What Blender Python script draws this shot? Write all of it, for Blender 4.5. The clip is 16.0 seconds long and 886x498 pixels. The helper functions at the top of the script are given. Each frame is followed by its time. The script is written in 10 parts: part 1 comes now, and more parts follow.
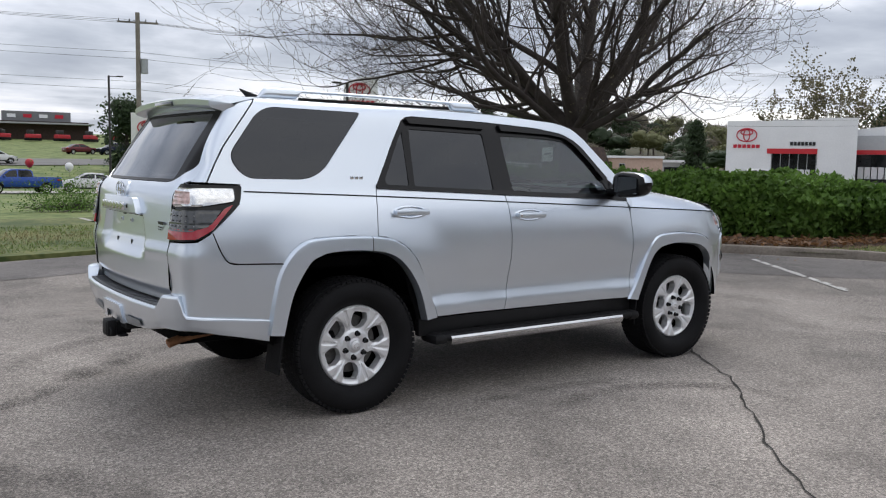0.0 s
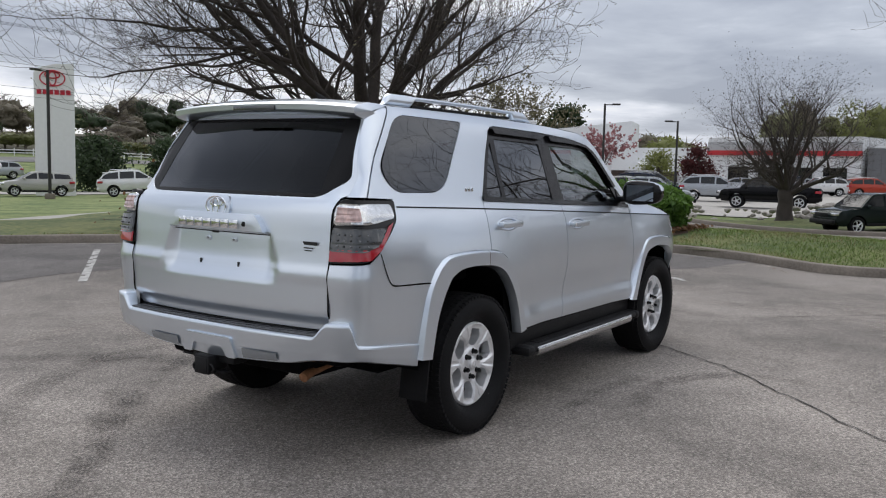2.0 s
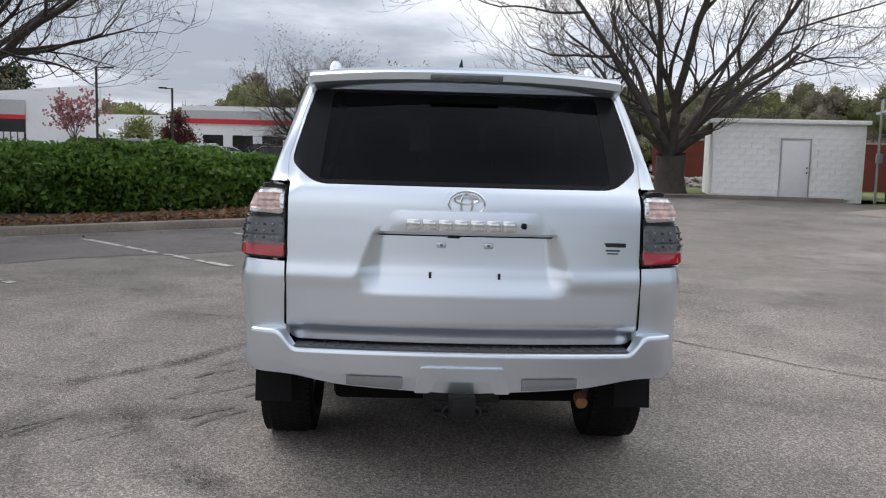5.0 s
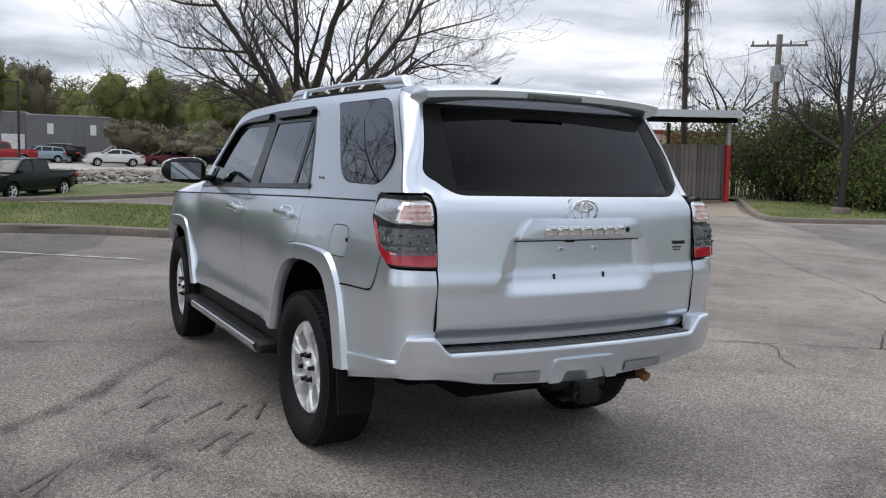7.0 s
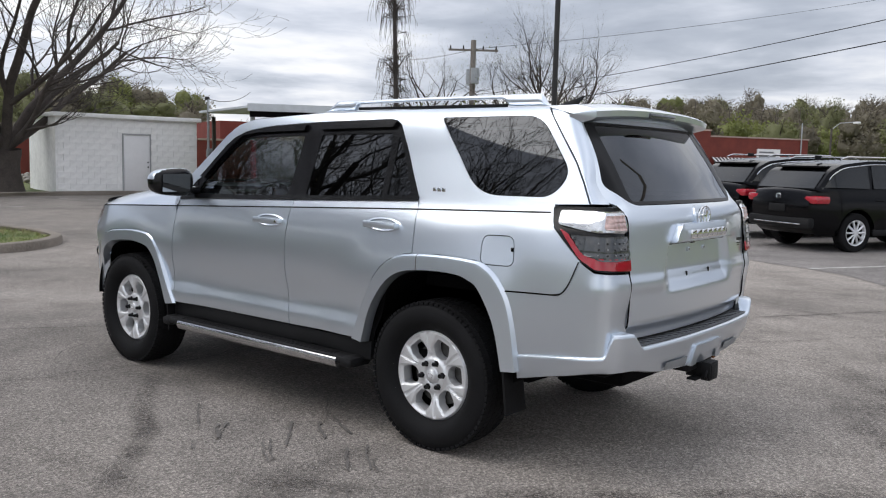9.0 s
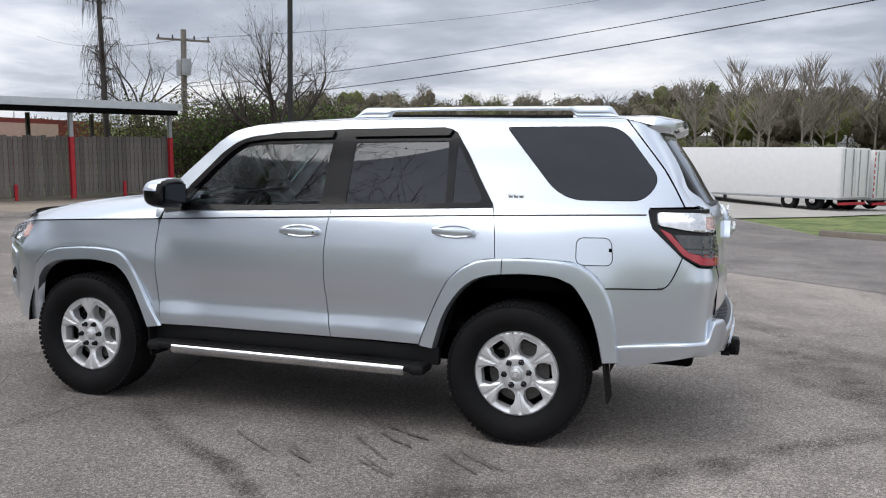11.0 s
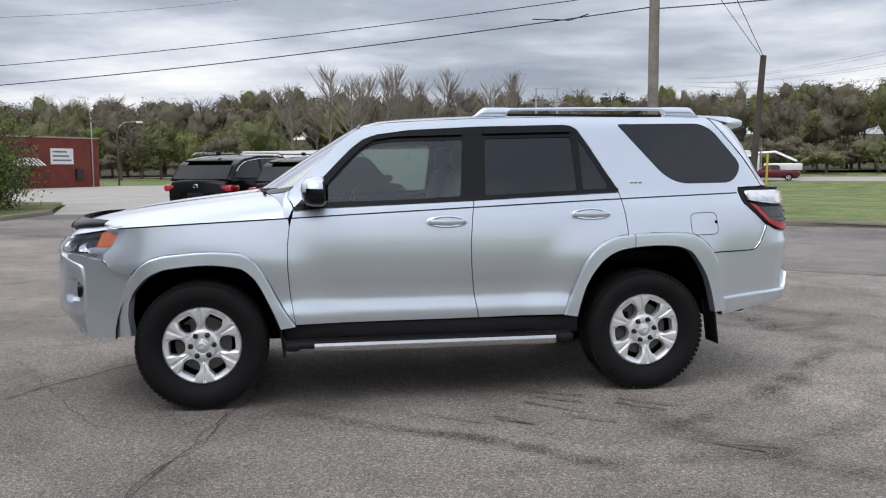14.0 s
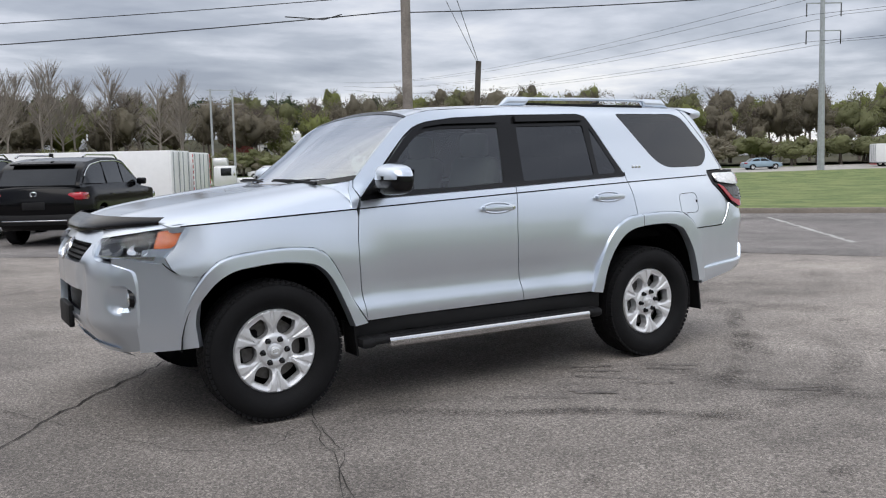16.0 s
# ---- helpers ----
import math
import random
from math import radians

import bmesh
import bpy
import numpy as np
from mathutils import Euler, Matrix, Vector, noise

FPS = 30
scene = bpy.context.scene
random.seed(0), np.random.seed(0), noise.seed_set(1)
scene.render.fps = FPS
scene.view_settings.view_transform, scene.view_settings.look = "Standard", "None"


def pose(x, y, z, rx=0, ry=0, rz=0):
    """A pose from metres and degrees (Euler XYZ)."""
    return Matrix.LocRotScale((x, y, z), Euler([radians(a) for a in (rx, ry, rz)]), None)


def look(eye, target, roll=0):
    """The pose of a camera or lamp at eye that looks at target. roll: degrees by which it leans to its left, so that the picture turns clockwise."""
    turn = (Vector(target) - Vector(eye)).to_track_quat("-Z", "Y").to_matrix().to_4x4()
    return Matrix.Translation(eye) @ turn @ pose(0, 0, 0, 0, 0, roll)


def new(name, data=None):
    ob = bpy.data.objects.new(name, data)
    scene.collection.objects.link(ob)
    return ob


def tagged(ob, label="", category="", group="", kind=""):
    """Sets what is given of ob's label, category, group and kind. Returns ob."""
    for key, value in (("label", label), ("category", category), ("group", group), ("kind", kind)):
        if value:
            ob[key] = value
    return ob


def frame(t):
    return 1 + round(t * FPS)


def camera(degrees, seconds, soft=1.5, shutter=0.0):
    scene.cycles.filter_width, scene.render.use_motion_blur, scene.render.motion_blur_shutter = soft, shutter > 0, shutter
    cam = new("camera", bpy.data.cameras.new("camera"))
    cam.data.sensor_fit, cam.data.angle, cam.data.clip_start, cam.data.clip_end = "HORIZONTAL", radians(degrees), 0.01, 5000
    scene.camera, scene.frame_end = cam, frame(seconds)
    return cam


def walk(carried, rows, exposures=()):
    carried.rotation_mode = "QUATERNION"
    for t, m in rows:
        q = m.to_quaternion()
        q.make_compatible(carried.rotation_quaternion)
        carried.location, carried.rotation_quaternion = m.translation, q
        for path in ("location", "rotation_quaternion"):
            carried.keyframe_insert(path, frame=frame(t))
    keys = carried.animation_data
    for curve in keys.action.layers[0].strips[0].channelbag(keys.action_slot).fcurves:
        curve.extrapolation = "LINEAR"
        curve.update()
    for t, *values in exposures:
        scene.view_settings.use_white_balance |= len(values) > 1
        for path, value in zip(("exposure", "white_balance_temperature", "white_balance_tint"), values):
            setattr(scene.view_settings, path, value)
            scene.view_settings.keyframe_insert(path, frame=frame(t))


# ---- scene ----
cam = camera(54.0, 16.0, 1.15)
PATH = [
    (0, (-3.876, -5.14, 1.434), (-2.708, -3.529, 1.239), 1.0),
    (0.5, (-4.346, -4.756, 1.454), (-3.034, -3.259, 1.259), 1.3),
    (1, (-4.774, -4.31, 1.436), (-3.334, -2.935, 1.246), 1.3),
    (1.5, (-5.128, -3.83, 1.457), (-3.58, -2.578, 1.271), 1.3),
    (2, (-5.435, -3.35, 1.474), (-3.776, -2.249, 1.284), 1.3),
    (2.5, (-5.64, -2.754, 1.438), (-3.871, -1.838, 1.258), 1.2),
    (3, (-5.792, -2.129, 1.452), (-3.934, -1.413, 1.258), 1.7),
    (3.5, (-5.864, -1.486, 1.407), (-3.94, -0.969, 1.232), 1.5),
    (3.7, (-5.89, -1.251, 1.414), (-3.949, -0.804, 1.234), 1.4),
    (5.8, (-5.772, 1.081, 1.478), (-3.833, 0.642, 1.258), 1.9),
    (6, (-5.765, 1.303, 1.453), (-3.85, 0.765, 1.243), 1.9),
    (6.5, (-5.657, 1.854, 1.485), (-3.83, 1.069, 1.265), 1.9),
    (7, (-5.473, 2.397, 1.481), (-3.737, 1.427, 1.264), 1.9),
    (7.5, (-5.255, 2.927, 1.494), (-3.625, 1.788, 1.282), 1.9),
    (8, (-4.923, 3.404, 1.5), (-3.421, 2.1, 1.293), 1.7),
    (8.5, (-4.615, 3.903, 1.511), (-3.24, 2.465, 1.309), 1.6),
    (9, (-4.206, 4.281, 1.505), (-2.953, 2.735, 1.299), 1.5),
    (9.5, (-3.794, 4.683, 1.529), (-2.68, 3.034, 1.326), 1.6),
    (11.8, (-1.658, 5.586, 1.557), (-1.265, 3.638, 1.334), 0.4),
    (12, (-1.462, 5.63, 1.562), (-1.113, 3.674, 1.336), 0.3),
    (12.5, (-0.909, 5.767, 1.543), (-0.741, 3.786, 1.329), 0.3),
    (13, (-0.404, 6.018, 1.532), (-0.416, 4.028, 1.335), 0.1),
    (13.5, (0.187, 6.106, 1.488), (0.024, 4.122, 1.295), -0.1),
    (14, (0.782, 6.188, 1.459), (0.466, 4.222, 1.268), -0.3),
    (14.5, (1.317, 6.053, 1.407), (0.813, 4.126, 1.219), -0.6),
    (15, (1.894, 5.921, 1.393), (1.151, 4.073, 1.204), -0.9),
    (15.5, (2.472, 5.672, 1.385), (1.55, 3.907, 1.195), -1.1),
    (16, (3.025, 5.393, 1.392), (1.998, 3.688, 1.198), -1.2),
]
STOPS = [(0, -0.07), (0.5, -0.12), (2, -0.17), (3.5, -0.07), (6, 0.01), (8, 0.01), (9.5, 0.01), (13, 0.01), (16, 0.03)]
walk(cam, [(t, look(eye, target, roll)) for t, eye, target, roll in PATH], STOPS)

# ---------------------------------------------------------------- world and sun
SUN_AZ, SUN_EL = 48.0, 52.0         # degrees: the bright side of the overcast
world = bpy.data.worlds.new("overcast_sky")
scene.world = world
world.use_nodes = True
wt = world.node_tree
wt.nodes.clear()


def wnode(kind, **inputs):
    n = wt.nodes.new(kind)
    for key, value in inputs.items():
        n.inputs[key.replace("_", " ")].default_value = value
    return n


sky = wt.nodes.new("ShaderNodeTexSky")
sky.sky_type = "NISHITA"
sky.sun_disc = False
sky.sun_elevation = radians(SUN_EL)
sky.sun_rotation = radians(90 - SUN_AZ)
sky.dust_density, sky.air_density = 2.0, 1.0
coord = wt.nodes.new("ShaderNodeTexCoord")
# clouds lie on a flat layer: the direction divided by its height
sep = wt.nodes.new("ShaderNodeSeparateXYZ")
wt.links.new(coord.outputs["Generated"], sep.inputs[0])
up = wt.nodes.new("ShaderNodeMath")
up.operation = "MAXIMUM"
wt.links.new(sep.outputs["Z"], up.inputs[0])
up.inputs[1].default_value = 0.0
lift = wt.nodes.new("ShaderNodeMath")
lift.operation = "ADD"
wt.links.new(up.outputs[0], lift.inputs[0])
lift.inputs[1].default_value = 0.10
flat = []
for axis in ("X", "Y"):
    d = wt.nodes.new("ShaderNodeMath")
    d.operation = "DIVIDE"
    wt.links.new(sep.outputs[axis], d.inputs[0])
    wt.links.new(lift.outputs[0], d.inputs[1])
    flat.append(d)
layer = wt.nodes.new("ShaderNodeCombineXYZ")
wt.links.new(flat[0].outputs[0], layer.inputs["X"])
wt.links.new(flat[1].outputs[0], layer.inputs["Y"])
banks = wnode("ShaderNodeTexNoise", Scale=0.42, Detail=7.0, Roughness=0.52, Distortion=0.35)
wisps = wnode("ShaderNodeTexNoise", Scale=1.5, Detail=8.0, Roughness=0.55, Distortion=0.2)
for n in (banks, wisps):
    wt.links.new(layer.outputs[0], n.inputs["Vector"])
both = wt.nodes.new("ShaderNodeMix")
both.inputs["Factor"].default_value = 0.28
wt.links.new(banks.outputs["Fac"], both.inputs["A"])
wt.links.new(wisps.outputs["Fac"], both.inputs["B"])
# a heavy grey bank hangs in the east
east = wt.nodes.new("ShaderNodeVectorMath")
east.operation = "DOT_PRODUCT"
wt.links.new(coord.outputs["Generated"], east.inputs[0])
east.inputs[1].default_value = Vector((math.cos(radians(19)) * math.cos(radians(10)), math.cos(radians(19)) * math.sin(radians(10)), math.sin(radians(19))))
heavy = wt.nodes.new("ShaderNodeMapRange")
heavy.interpolation_type = "SMOOTHSTEP"
for key, value in (("From Min", 0.92), ("From Max", 0.995), ("To Min", 0.0), ("To Max", -0.135)):
    heavy.inputs[key].default_value = value
wt.links.new(east.outputs["Value"], heavy.inputs["Value"])
dull = wt.nodes.new("ShaderNodeMath")
dull.operation = "ADD"
wt.links.new(both.outputs["Result"], dull.inputs[0])
wt.links.new(heavy.outputs[0], dull.inputs[1])
tone = wt.nodes.new("ShaderNodeValToRGB")
wt.links.new(dull.outputs[0], tone.inputs["Fac"])
e = tone.color_ramp.elements
e[0].position, e[0].color = 0.36, (0.31, 0.34, 0.415, 1)
e[1].position, e[1].color = 0.63, (1.0, 0.99, 0.97, 1)
for p, c in ((0.44, (0.435, 0.47, 0.545, 1)), (0.50, (0.62, 0.65, 0.73, 1)), (0.56, (0.82, 0.83, 0.87, 1))):
    tone.color_ramp.elements.new(p).color = c
cloud = wnode("ShaderNodeBackground", Strength=1.22)
wt.links.new(tone.outputs["Color"], cloud.inputs["Color"])
# an overcast dome grows brighter towards the zenith
dome = wt.nodes.new("ShaderNodeMapRange")
for key, value in (("From Min", 0.25), ("From Max", 1.0), ("To Min", 1.17), ("To Max", 1.58)):
    dome.inputs[key].default_value = value
wt.links.new(sep.outputs["Z"], dome.inputs["Value"])
# and towards the hidden sun
toward = wt.nodes.new("ShaderNodeVectorMath")
toward.operation = "DOT_PRODUCT"
wt.links.new(coord.outputs["Generated"], toward.inputs[0])
toward.inputs[1].default_value = Vector((math.cos(radians(SUN_AZ)) * 0.6, math.sin(radians(SUN_AZ)) * 0.6, 0.8))
glow = wt.nodes.new("ShaderNodeMapRange")
for key, value in (("From Min", -0.6), ("From Max", 1.0), ("To Min", 0.93), ("To Max", 1.28)):
    glow.inputs[key].default_value = value
wt.links.new(toward.outputs["Value"], glow.inputs["Value"])
bright = wt.nodes.new("ShaderNodeMath")
bright.operation = "MULTIPLY"
wt.links.new(dome.outputs[0], bright.inputs[0])
wt.links.new(glow.outputs[0], bright.inputs[1])
wt.links.new(bright.outputs[0], cloud.inputs["Strength"])
clear = wnode("ShaderNodeBackground", Strength=0.10)
wt.links.new(sky.outputs["Color"], clear.inputs["Color"])
mixed = wnode("ShaderNodeMixShader", Fac=0.88)
wt.links.new(clear.outputs[0], mixed.inputs[1])
wt.links.new(cloud.outputs[0], mixed.inputs[2])
wout = wt.nodes.new("ShaderNodeOutputWorld")
wt.links.new(mixed.outputs[0], wout.inputs["Surface"])

sun = new("sun", bpy.data.lights.new("sun", "SUN"))
sun.data.energy, sun.data.angle, sun.data.color = 1.42, radians(45), (1.0, 0.97, 0.92)
sun.matrix_world = look((math.cos(radians(SUN_AZ)) * 40, math.sin(radians(SUN_AZ)) * 40, 40 * math.tan(radians(SUN_EL))), (0, 0, 0))

# ---------------------------------------------------------------- materials
def rgb(c):
    return (c[0], c[1], c[2], 1.0)


def material(name, colour, rough=0.6, metal=0.0, vary=0.12, scale=4.0, fine=60.0, bump=0.0, coat=0.0, second=None, spec=0.5, per_piece=0.0, span=(0.32, 0.68)):
    """A principled surface with mottling at two scales, fine relief and, if asked, a shift from piece to piece."""
    m = bpy.data.materials.new(name)
    m.use_nodes = True
    t = m.node_tree
    b = t.nodes["Principled BSDF"]
    b.inputs["Roughness"].default_value, b.inputs["Metallic"].default_value = rough, metal
    b.inputs["Coat Weight"].default_value, b.inputs["Coat Roughness"].default_value = coat, 0.03
    b.inputs["Specular IOR Level"].default_value = spec
    at = t.nodes.new("ShaderNodeTexCoord")
    big = t.nodes.new("ShaderNodeTexNoise")
    big.inputs["Scale"].default_value, big.inputs["Detail"].default_value = scale, 6.0
    small = t.nodes.new("ShaderNodeTexNoise")
    small.inputs["Scale"].default_value, small.inputs["Detail"].default_value = fine, 4.0
    for n in (big, small):
        t.links.new(at.outputs["Object"], n.inputs["Vector"])
    ramp = t.nodes.new("ShaderNodeValToRGB")
    dark = second or [c * (1 - 2 * vary) for c in colour]
    light = colour if second else [min(1, c * (1 + vary)) for c in colour]
    ramp.color_ramp.elements[0].position, ramp.color_ramp.elements[0].color = span[0], rgb(dark)
    ramp.color_ramp.elements[1].position, ramp.color_ramp.elements[1].color = span[1], rgb(light)
    mid = t.nodes.new("ShaderNodeMix")
    mid.inputs["Factor"].default_value = 0.45
    t.links.new(big.outputs["Fac"], mid.inputs["A"])
    t.links.new(small.outputs["Fac"], mid.inputs["B"])
    t.links.new(mid.outputs["Result"], ramp.inputs["Fac"])
    out = ramp.outputs["Color"]
    if per_piece:
        info = t.nodes.new("ShaderNodeObjectInfo")
        spread = t.nodes.new("ShaderNodeMapRange")
        spread.inputs["To Min"].default_value, spread.inputs["To Max"].default_value = 1 - per_piece, 1 + per_piece
        t.links.new(info.outputs["Random"], spread.inputs["Value"])
        hsv = t.nodes.new("ShaderNodeHueSaturation")
        t.links.new(out, hsv.inputs["Color"])
        t.links.new(spread.outputs[0], hsv.inputs["Value"])
        out = hsv.outputs["Color"]
    t.links.new(out, b.inputs["Base Color"])
    if bump:
        relief = t.nodes.new("ShaderNodeBump")
        relief.inputs["Strength"].default_value, relief.inputs["Distance"].default_value = bump, 0.01
        t.links.new(small.outputs["Fac"], relief.inputs["Height"])
        t.links.new(relief.outputs["Normal"], b.inputs["Normal"])
    return m


def glass(name, tint, rough=0.0, face=0.04, power_=3.4):
    """Tinted car glass: a coloured sheet that lets part of the light through and mirrors by its own gloss."""
    m = bpy.data.materials.new(name)
    m.use_nodes = True
    t = m.node_tree
    t.nodes.remove(t.nodes["Principled BSDF"])
    see = t.nodes.new("ShaderNodeBsdfTransparent")
    see.inputs["Color"].default_value = rgb(tint)
    gloss = t.nodes.new("ShaderNodeBsdfGlossy")
    gloss.inputs["Roughness"].default_value = rough
    gloss.inputs["Color"].default_value = (0.92, 0.95, 1.0, 1)
    facing = t.nodes.new("ShaderNodeLayerWeight")
    facing.inputs["Blend"].default_value = 0.5
    power = t.nodes.new("ShaderNodeMath")
    power.operation, power.inputs[1].default_value = "POWER", power_
    t.links.new(facing.outputs["Facing"], power.inputs[0])
    amount = t.nodes.new("ShaderNodeMapRange")
    amount.inputs["To Min"].default_value, amount.inputs["To Max"].default_value = face, 1.0
    t.links.new(power.outputs[0], amount.inputs["Value"])
    mix = t.nodes.new("ShaderNodeMixShader")
    t.links.new(amount.outputs[0], mix.inputs["Fac"])
    t.links.new(see.outputs[0], mix.inputs[1])
    t.links.new(gloss.outputs[0], mix.inputs[2])
    t.links.new(mix.outputs[0], t.nodes["Material Output"].inputs["Surface"])
    return m


SILVER = material("silver_paint", (0.678, 0.738, 0.812), rough=0.29, metal=0.86, vary=0.015, scale=1.2, fine=900, coat=1.0, spec=0.5)
ALLOY = material("machined_alloy", (0.80, 0.81, 0.83), rough=0.42, metal=0.62, vary=0.03, fine=200, coat=0.4)
MIRROR = material("mirror_glass", (0.34, 0.36, 0.38), rough=0.02, metal=1.0, vary=0.01)
CHROME = material("chrome", (0.82, 0.83, 0.85), rough=0.06, metal=1.0, vary=0.02)
STEEL = material("brushed_steel", (0.66, 0.66, 0.67), rough=0.10, metal=1.0, vary=0.08, scale=9, fine=160)
BLACK = material("gloss_black", (0.006, 0.006, 0.007), rough=0.2, vary=0.1, coat=0.12, spec=0.25)
BORDER = material("black_glass_border", (0.010, 0.010, 0.011), rough=0.3, vary=0.1, spec=0.12)
TRIM = material("black_plastic", (0.010, 0.010, 0.011), rough=0.6, vary=0.2, fine=300, bump=0.15, spec=0.25)
# black of the underbody, also painted in for shade in hollows and cabin
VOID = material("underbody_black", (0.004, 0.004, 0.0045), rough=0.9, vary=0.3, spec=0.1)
RUBBER = material("tyre_rubber", (0.008, 0.008, 0.009), rough=0.75, spec=0.2, vary=0.22, scale=7, fine=160, bump=0.2)
PADDARK = material("step_pad_plastic", (0.085, 0.087, 0.092), rough=0.5, vary=0.15, fine=300, bump=0.2)
GREYPAD = material("grey_pad", (0.24, 0.25, 0.26), rough=0.5, vary=0.05)
PRIVACY = glass("privacy_glass", (0.022, 0.024, 0.027), 0.0, 0.068)
REARGLASS = glass("rear_window_glass", (0.022, 0.024, 0.027), 0.0, 0.008)
TINTED = glass("tinted_glass", (0.40, 0.47, 0.43), 0.0, 0.085)
SCREEN = glass("windscreen_glass", (0.62, 0.72, 0.68), 0.0, 0.16, 1.6)
CLEARLENS = glass("lamp_lens", (0.9, 0.92, 0.94))
LAMPRED = material("red_lens", (0.42, 0.010, 0.024), rough=0.08, vary=0.1, fine=30, coat=1.0)
LAMPSMOKE = material("smoked_lens", (0.055, 0.06, 0.065), rough=0.12, vary=0.3, fine=40, coat=1.0)
AMBER = material("amber_lens", (0.75, 0.16, 0.03), rough=0.12, vary=0.1, fine=40, coat=1.0)
REFLECTOR = material("lamp_reflector", (0.78, 0.79, 0.80), rough=0.14, metal=0.9, vary=0.12, fine=40)
LAMPGREY = material("lamp_housing", (0.045, 0.046, 0.048), rough=0.2, metal=0.3, vary=0.25, fine=25)
LEATHER = material("grey_upholstery", (0.16, 0.16, 0.165), rough=0.7, vary=0.12)
RUST = material("rusty_exhaust", (0.28, 0.13, 0.06), rough=0.7, metal=0.3, vary=0.3, scale=14)
INK = material("black_lettering", (0.01, 0.01, 0.012), rough=0.4)

CONCRETE = material("kerb_concrete", (0.22, 0.19, 0.16), rough=0.9, vary=0.22, scale=1.4, fine=30, bump=0.5)
SLAB = material("pale_concrete", (0.40, 0.38, 0.35), rough=0.9, vary=0.12, scale=0.5, fine=20, bump=0.3)
DUSTY = material("dusty_concrete", (0.40, 0.335, 0.265), second=(0.26, 0.22, 0.18), rough=0.9, scale=0.6, fine=12, bump=0.3)
ROADTOP = material("road_asphalt", (0.16, 0.155, 0.15), rough=0.9, vary=0.15, scale=0.2, fine=10, bump=0.2)
LAWN = material("lawn_soil", (0.165, 0.175, 0.060), second=(0.048, 0.076, 0.018), rough=0.95, scale=0.6, fine=8.0, bump=0.8, span=(0.40, 0.60))
FIELD = material("field_grass", (0.215, 0.245, 0.085), second=(0.066, 0.112, 0.024), rough=0.95, scale=0.55, fine=4.0, bump=0.8, span=(0.40, 0.60))
WOODFLOOR = material("woodland_floor", (0.105, 0.095, 0.055), second=(0.045, 0.048, 0.026), rough=0.98, scale=0.3, fine=2.5, bump=0.8)
BLADE = material("grass_blade", (0.19, 0.26, 0.062), second=(0.11, 0.165, 0.036), rough=0.7, scale=0.8, fine=5, per_piece=0)
DRYBLADE = material("dry_grass", (0.34, 0.29, 0.15), second=(0.2, 0.18, 0.08), rough=0.9, scale=0.8, fine=5)
MULCH = material("bark_mulch", (0.115, 0.068, 0.042), second=(0.05, 0.03, 0.02), rough=0.95, scale=2, fine=25, bump=0.9)
WORNLINE = material("worn_white_paint", (0.62, 0.61, 0.58), second=(0.25, 0.24, 0.23), rough=0.85, scale=5, fine=24, bump=0.2)
WHITEWALL = material("white_render", (0.74, 0.75, 0.76), rough=0.7, vary=0.05, scale=0.4, fine=6)
WHITEBLOCK = material("white_painted_block", (0.88, 0.88, 0.87), rough=0.75, vary=0.09, scale=0.9, fine=7, bump=0.4, per_piece=0.02)
REDBAND = material("red_fascia", (0.52, 0.02, 0.03), rough=0.35, vary=0.08)
GREYCLAD = material("grey_cladding", (0.165, 0.17, 0.18), rough=0.55, vary=0.08, scale=0.5, fine=12)
SOFFIT = material("light_grey_panel", (0.42, 0.43, 0.44), rough=0.5, vary=0.06)
BRICKRED = material("red_brick", (0.20, 0.042, 0.028), second=(0.12, 0.026, 0.02), rough=0.85, scale=1.5, fine=18, bump=0.5)
MORTARCAP = material("coping_stone", (0.40, 0.30, 0.26), rough=0.85, vary=0.15)
PINKWALL = material("pink_render", (0.50, 0.36, 0.29), rough=0.8, vary=0.08)
MANSARD = material("brown_shingle", (0.055, 0.035, 0.028), rough=0.85, vary=0.3, scale=3, fine=20, bump=0.5)
DARKWIN = material("dark_window", (0.012, 0.014, 0.016), rough=0.08, vary=0.2)
WOODGREY = material("weathered_board", (0.190, 0.174, 0.160), second=(0.088, 0.080, 0.074), rough=0.9, scale=1.6, fine=24, bump=0.5, per_piece=0.25)
POLEWOOD = material("weathered_pole", (0.30, 0.27, 0.24), second=(0.15, 0.13, 0.115), rough=0.9, scale=2.5, fine=30, bump=0.6)
DARKWOOD = material("dark_pole", (0.10, 0.085, 0.075), second=(0.05, 0.042, 0.038), rough=0.9, scale=2.5, fine=30, bump=0.5)
REDPAINT = material("red_paint", (0.48, 0.022, 0.035), rough=0.5, vary=0.15)
DARKMETAL = material("dark_bronze_metal", (0.022, 0.020, 0.020), rough=0.5, vary=0.15)
GALV = material("galvanised_metal", (0.42, 0.44, 0.46), rough=0.45, metal=0.5, vary=0.1)
ROOFMETAL = material("white_roof_metal", (0.62, 0.66, 0.70), rough=0.45, vary=0.08)
SIGNWHITE = material("sign_white", (0.78, 0.78, 0.79), rough=0.35, vary=0.03)
SIGNRED = material("sign_red", (0.50, 0.012, 0.035), rough=0.35, vary=0.04)
BARK = material("tree_bark", (0.16, 0.13, 0.11), second=(0.075, 0.062, 0.052), rough=0.95, scale=3, fine=22, bump=0.9)
PALETWIG = material("pale_twig", (0.34, 0.30, 0.26), second=(0.22, 0.19, 0.165), rough=0.95, scale=0.5, fine=8)
BARKDARK = material("dark_bark", (0.085, 0.070, 0.062), second=(0.040, 0.034, 0.031), rough=0.95, scale=3, fine=22, bump=0.6)
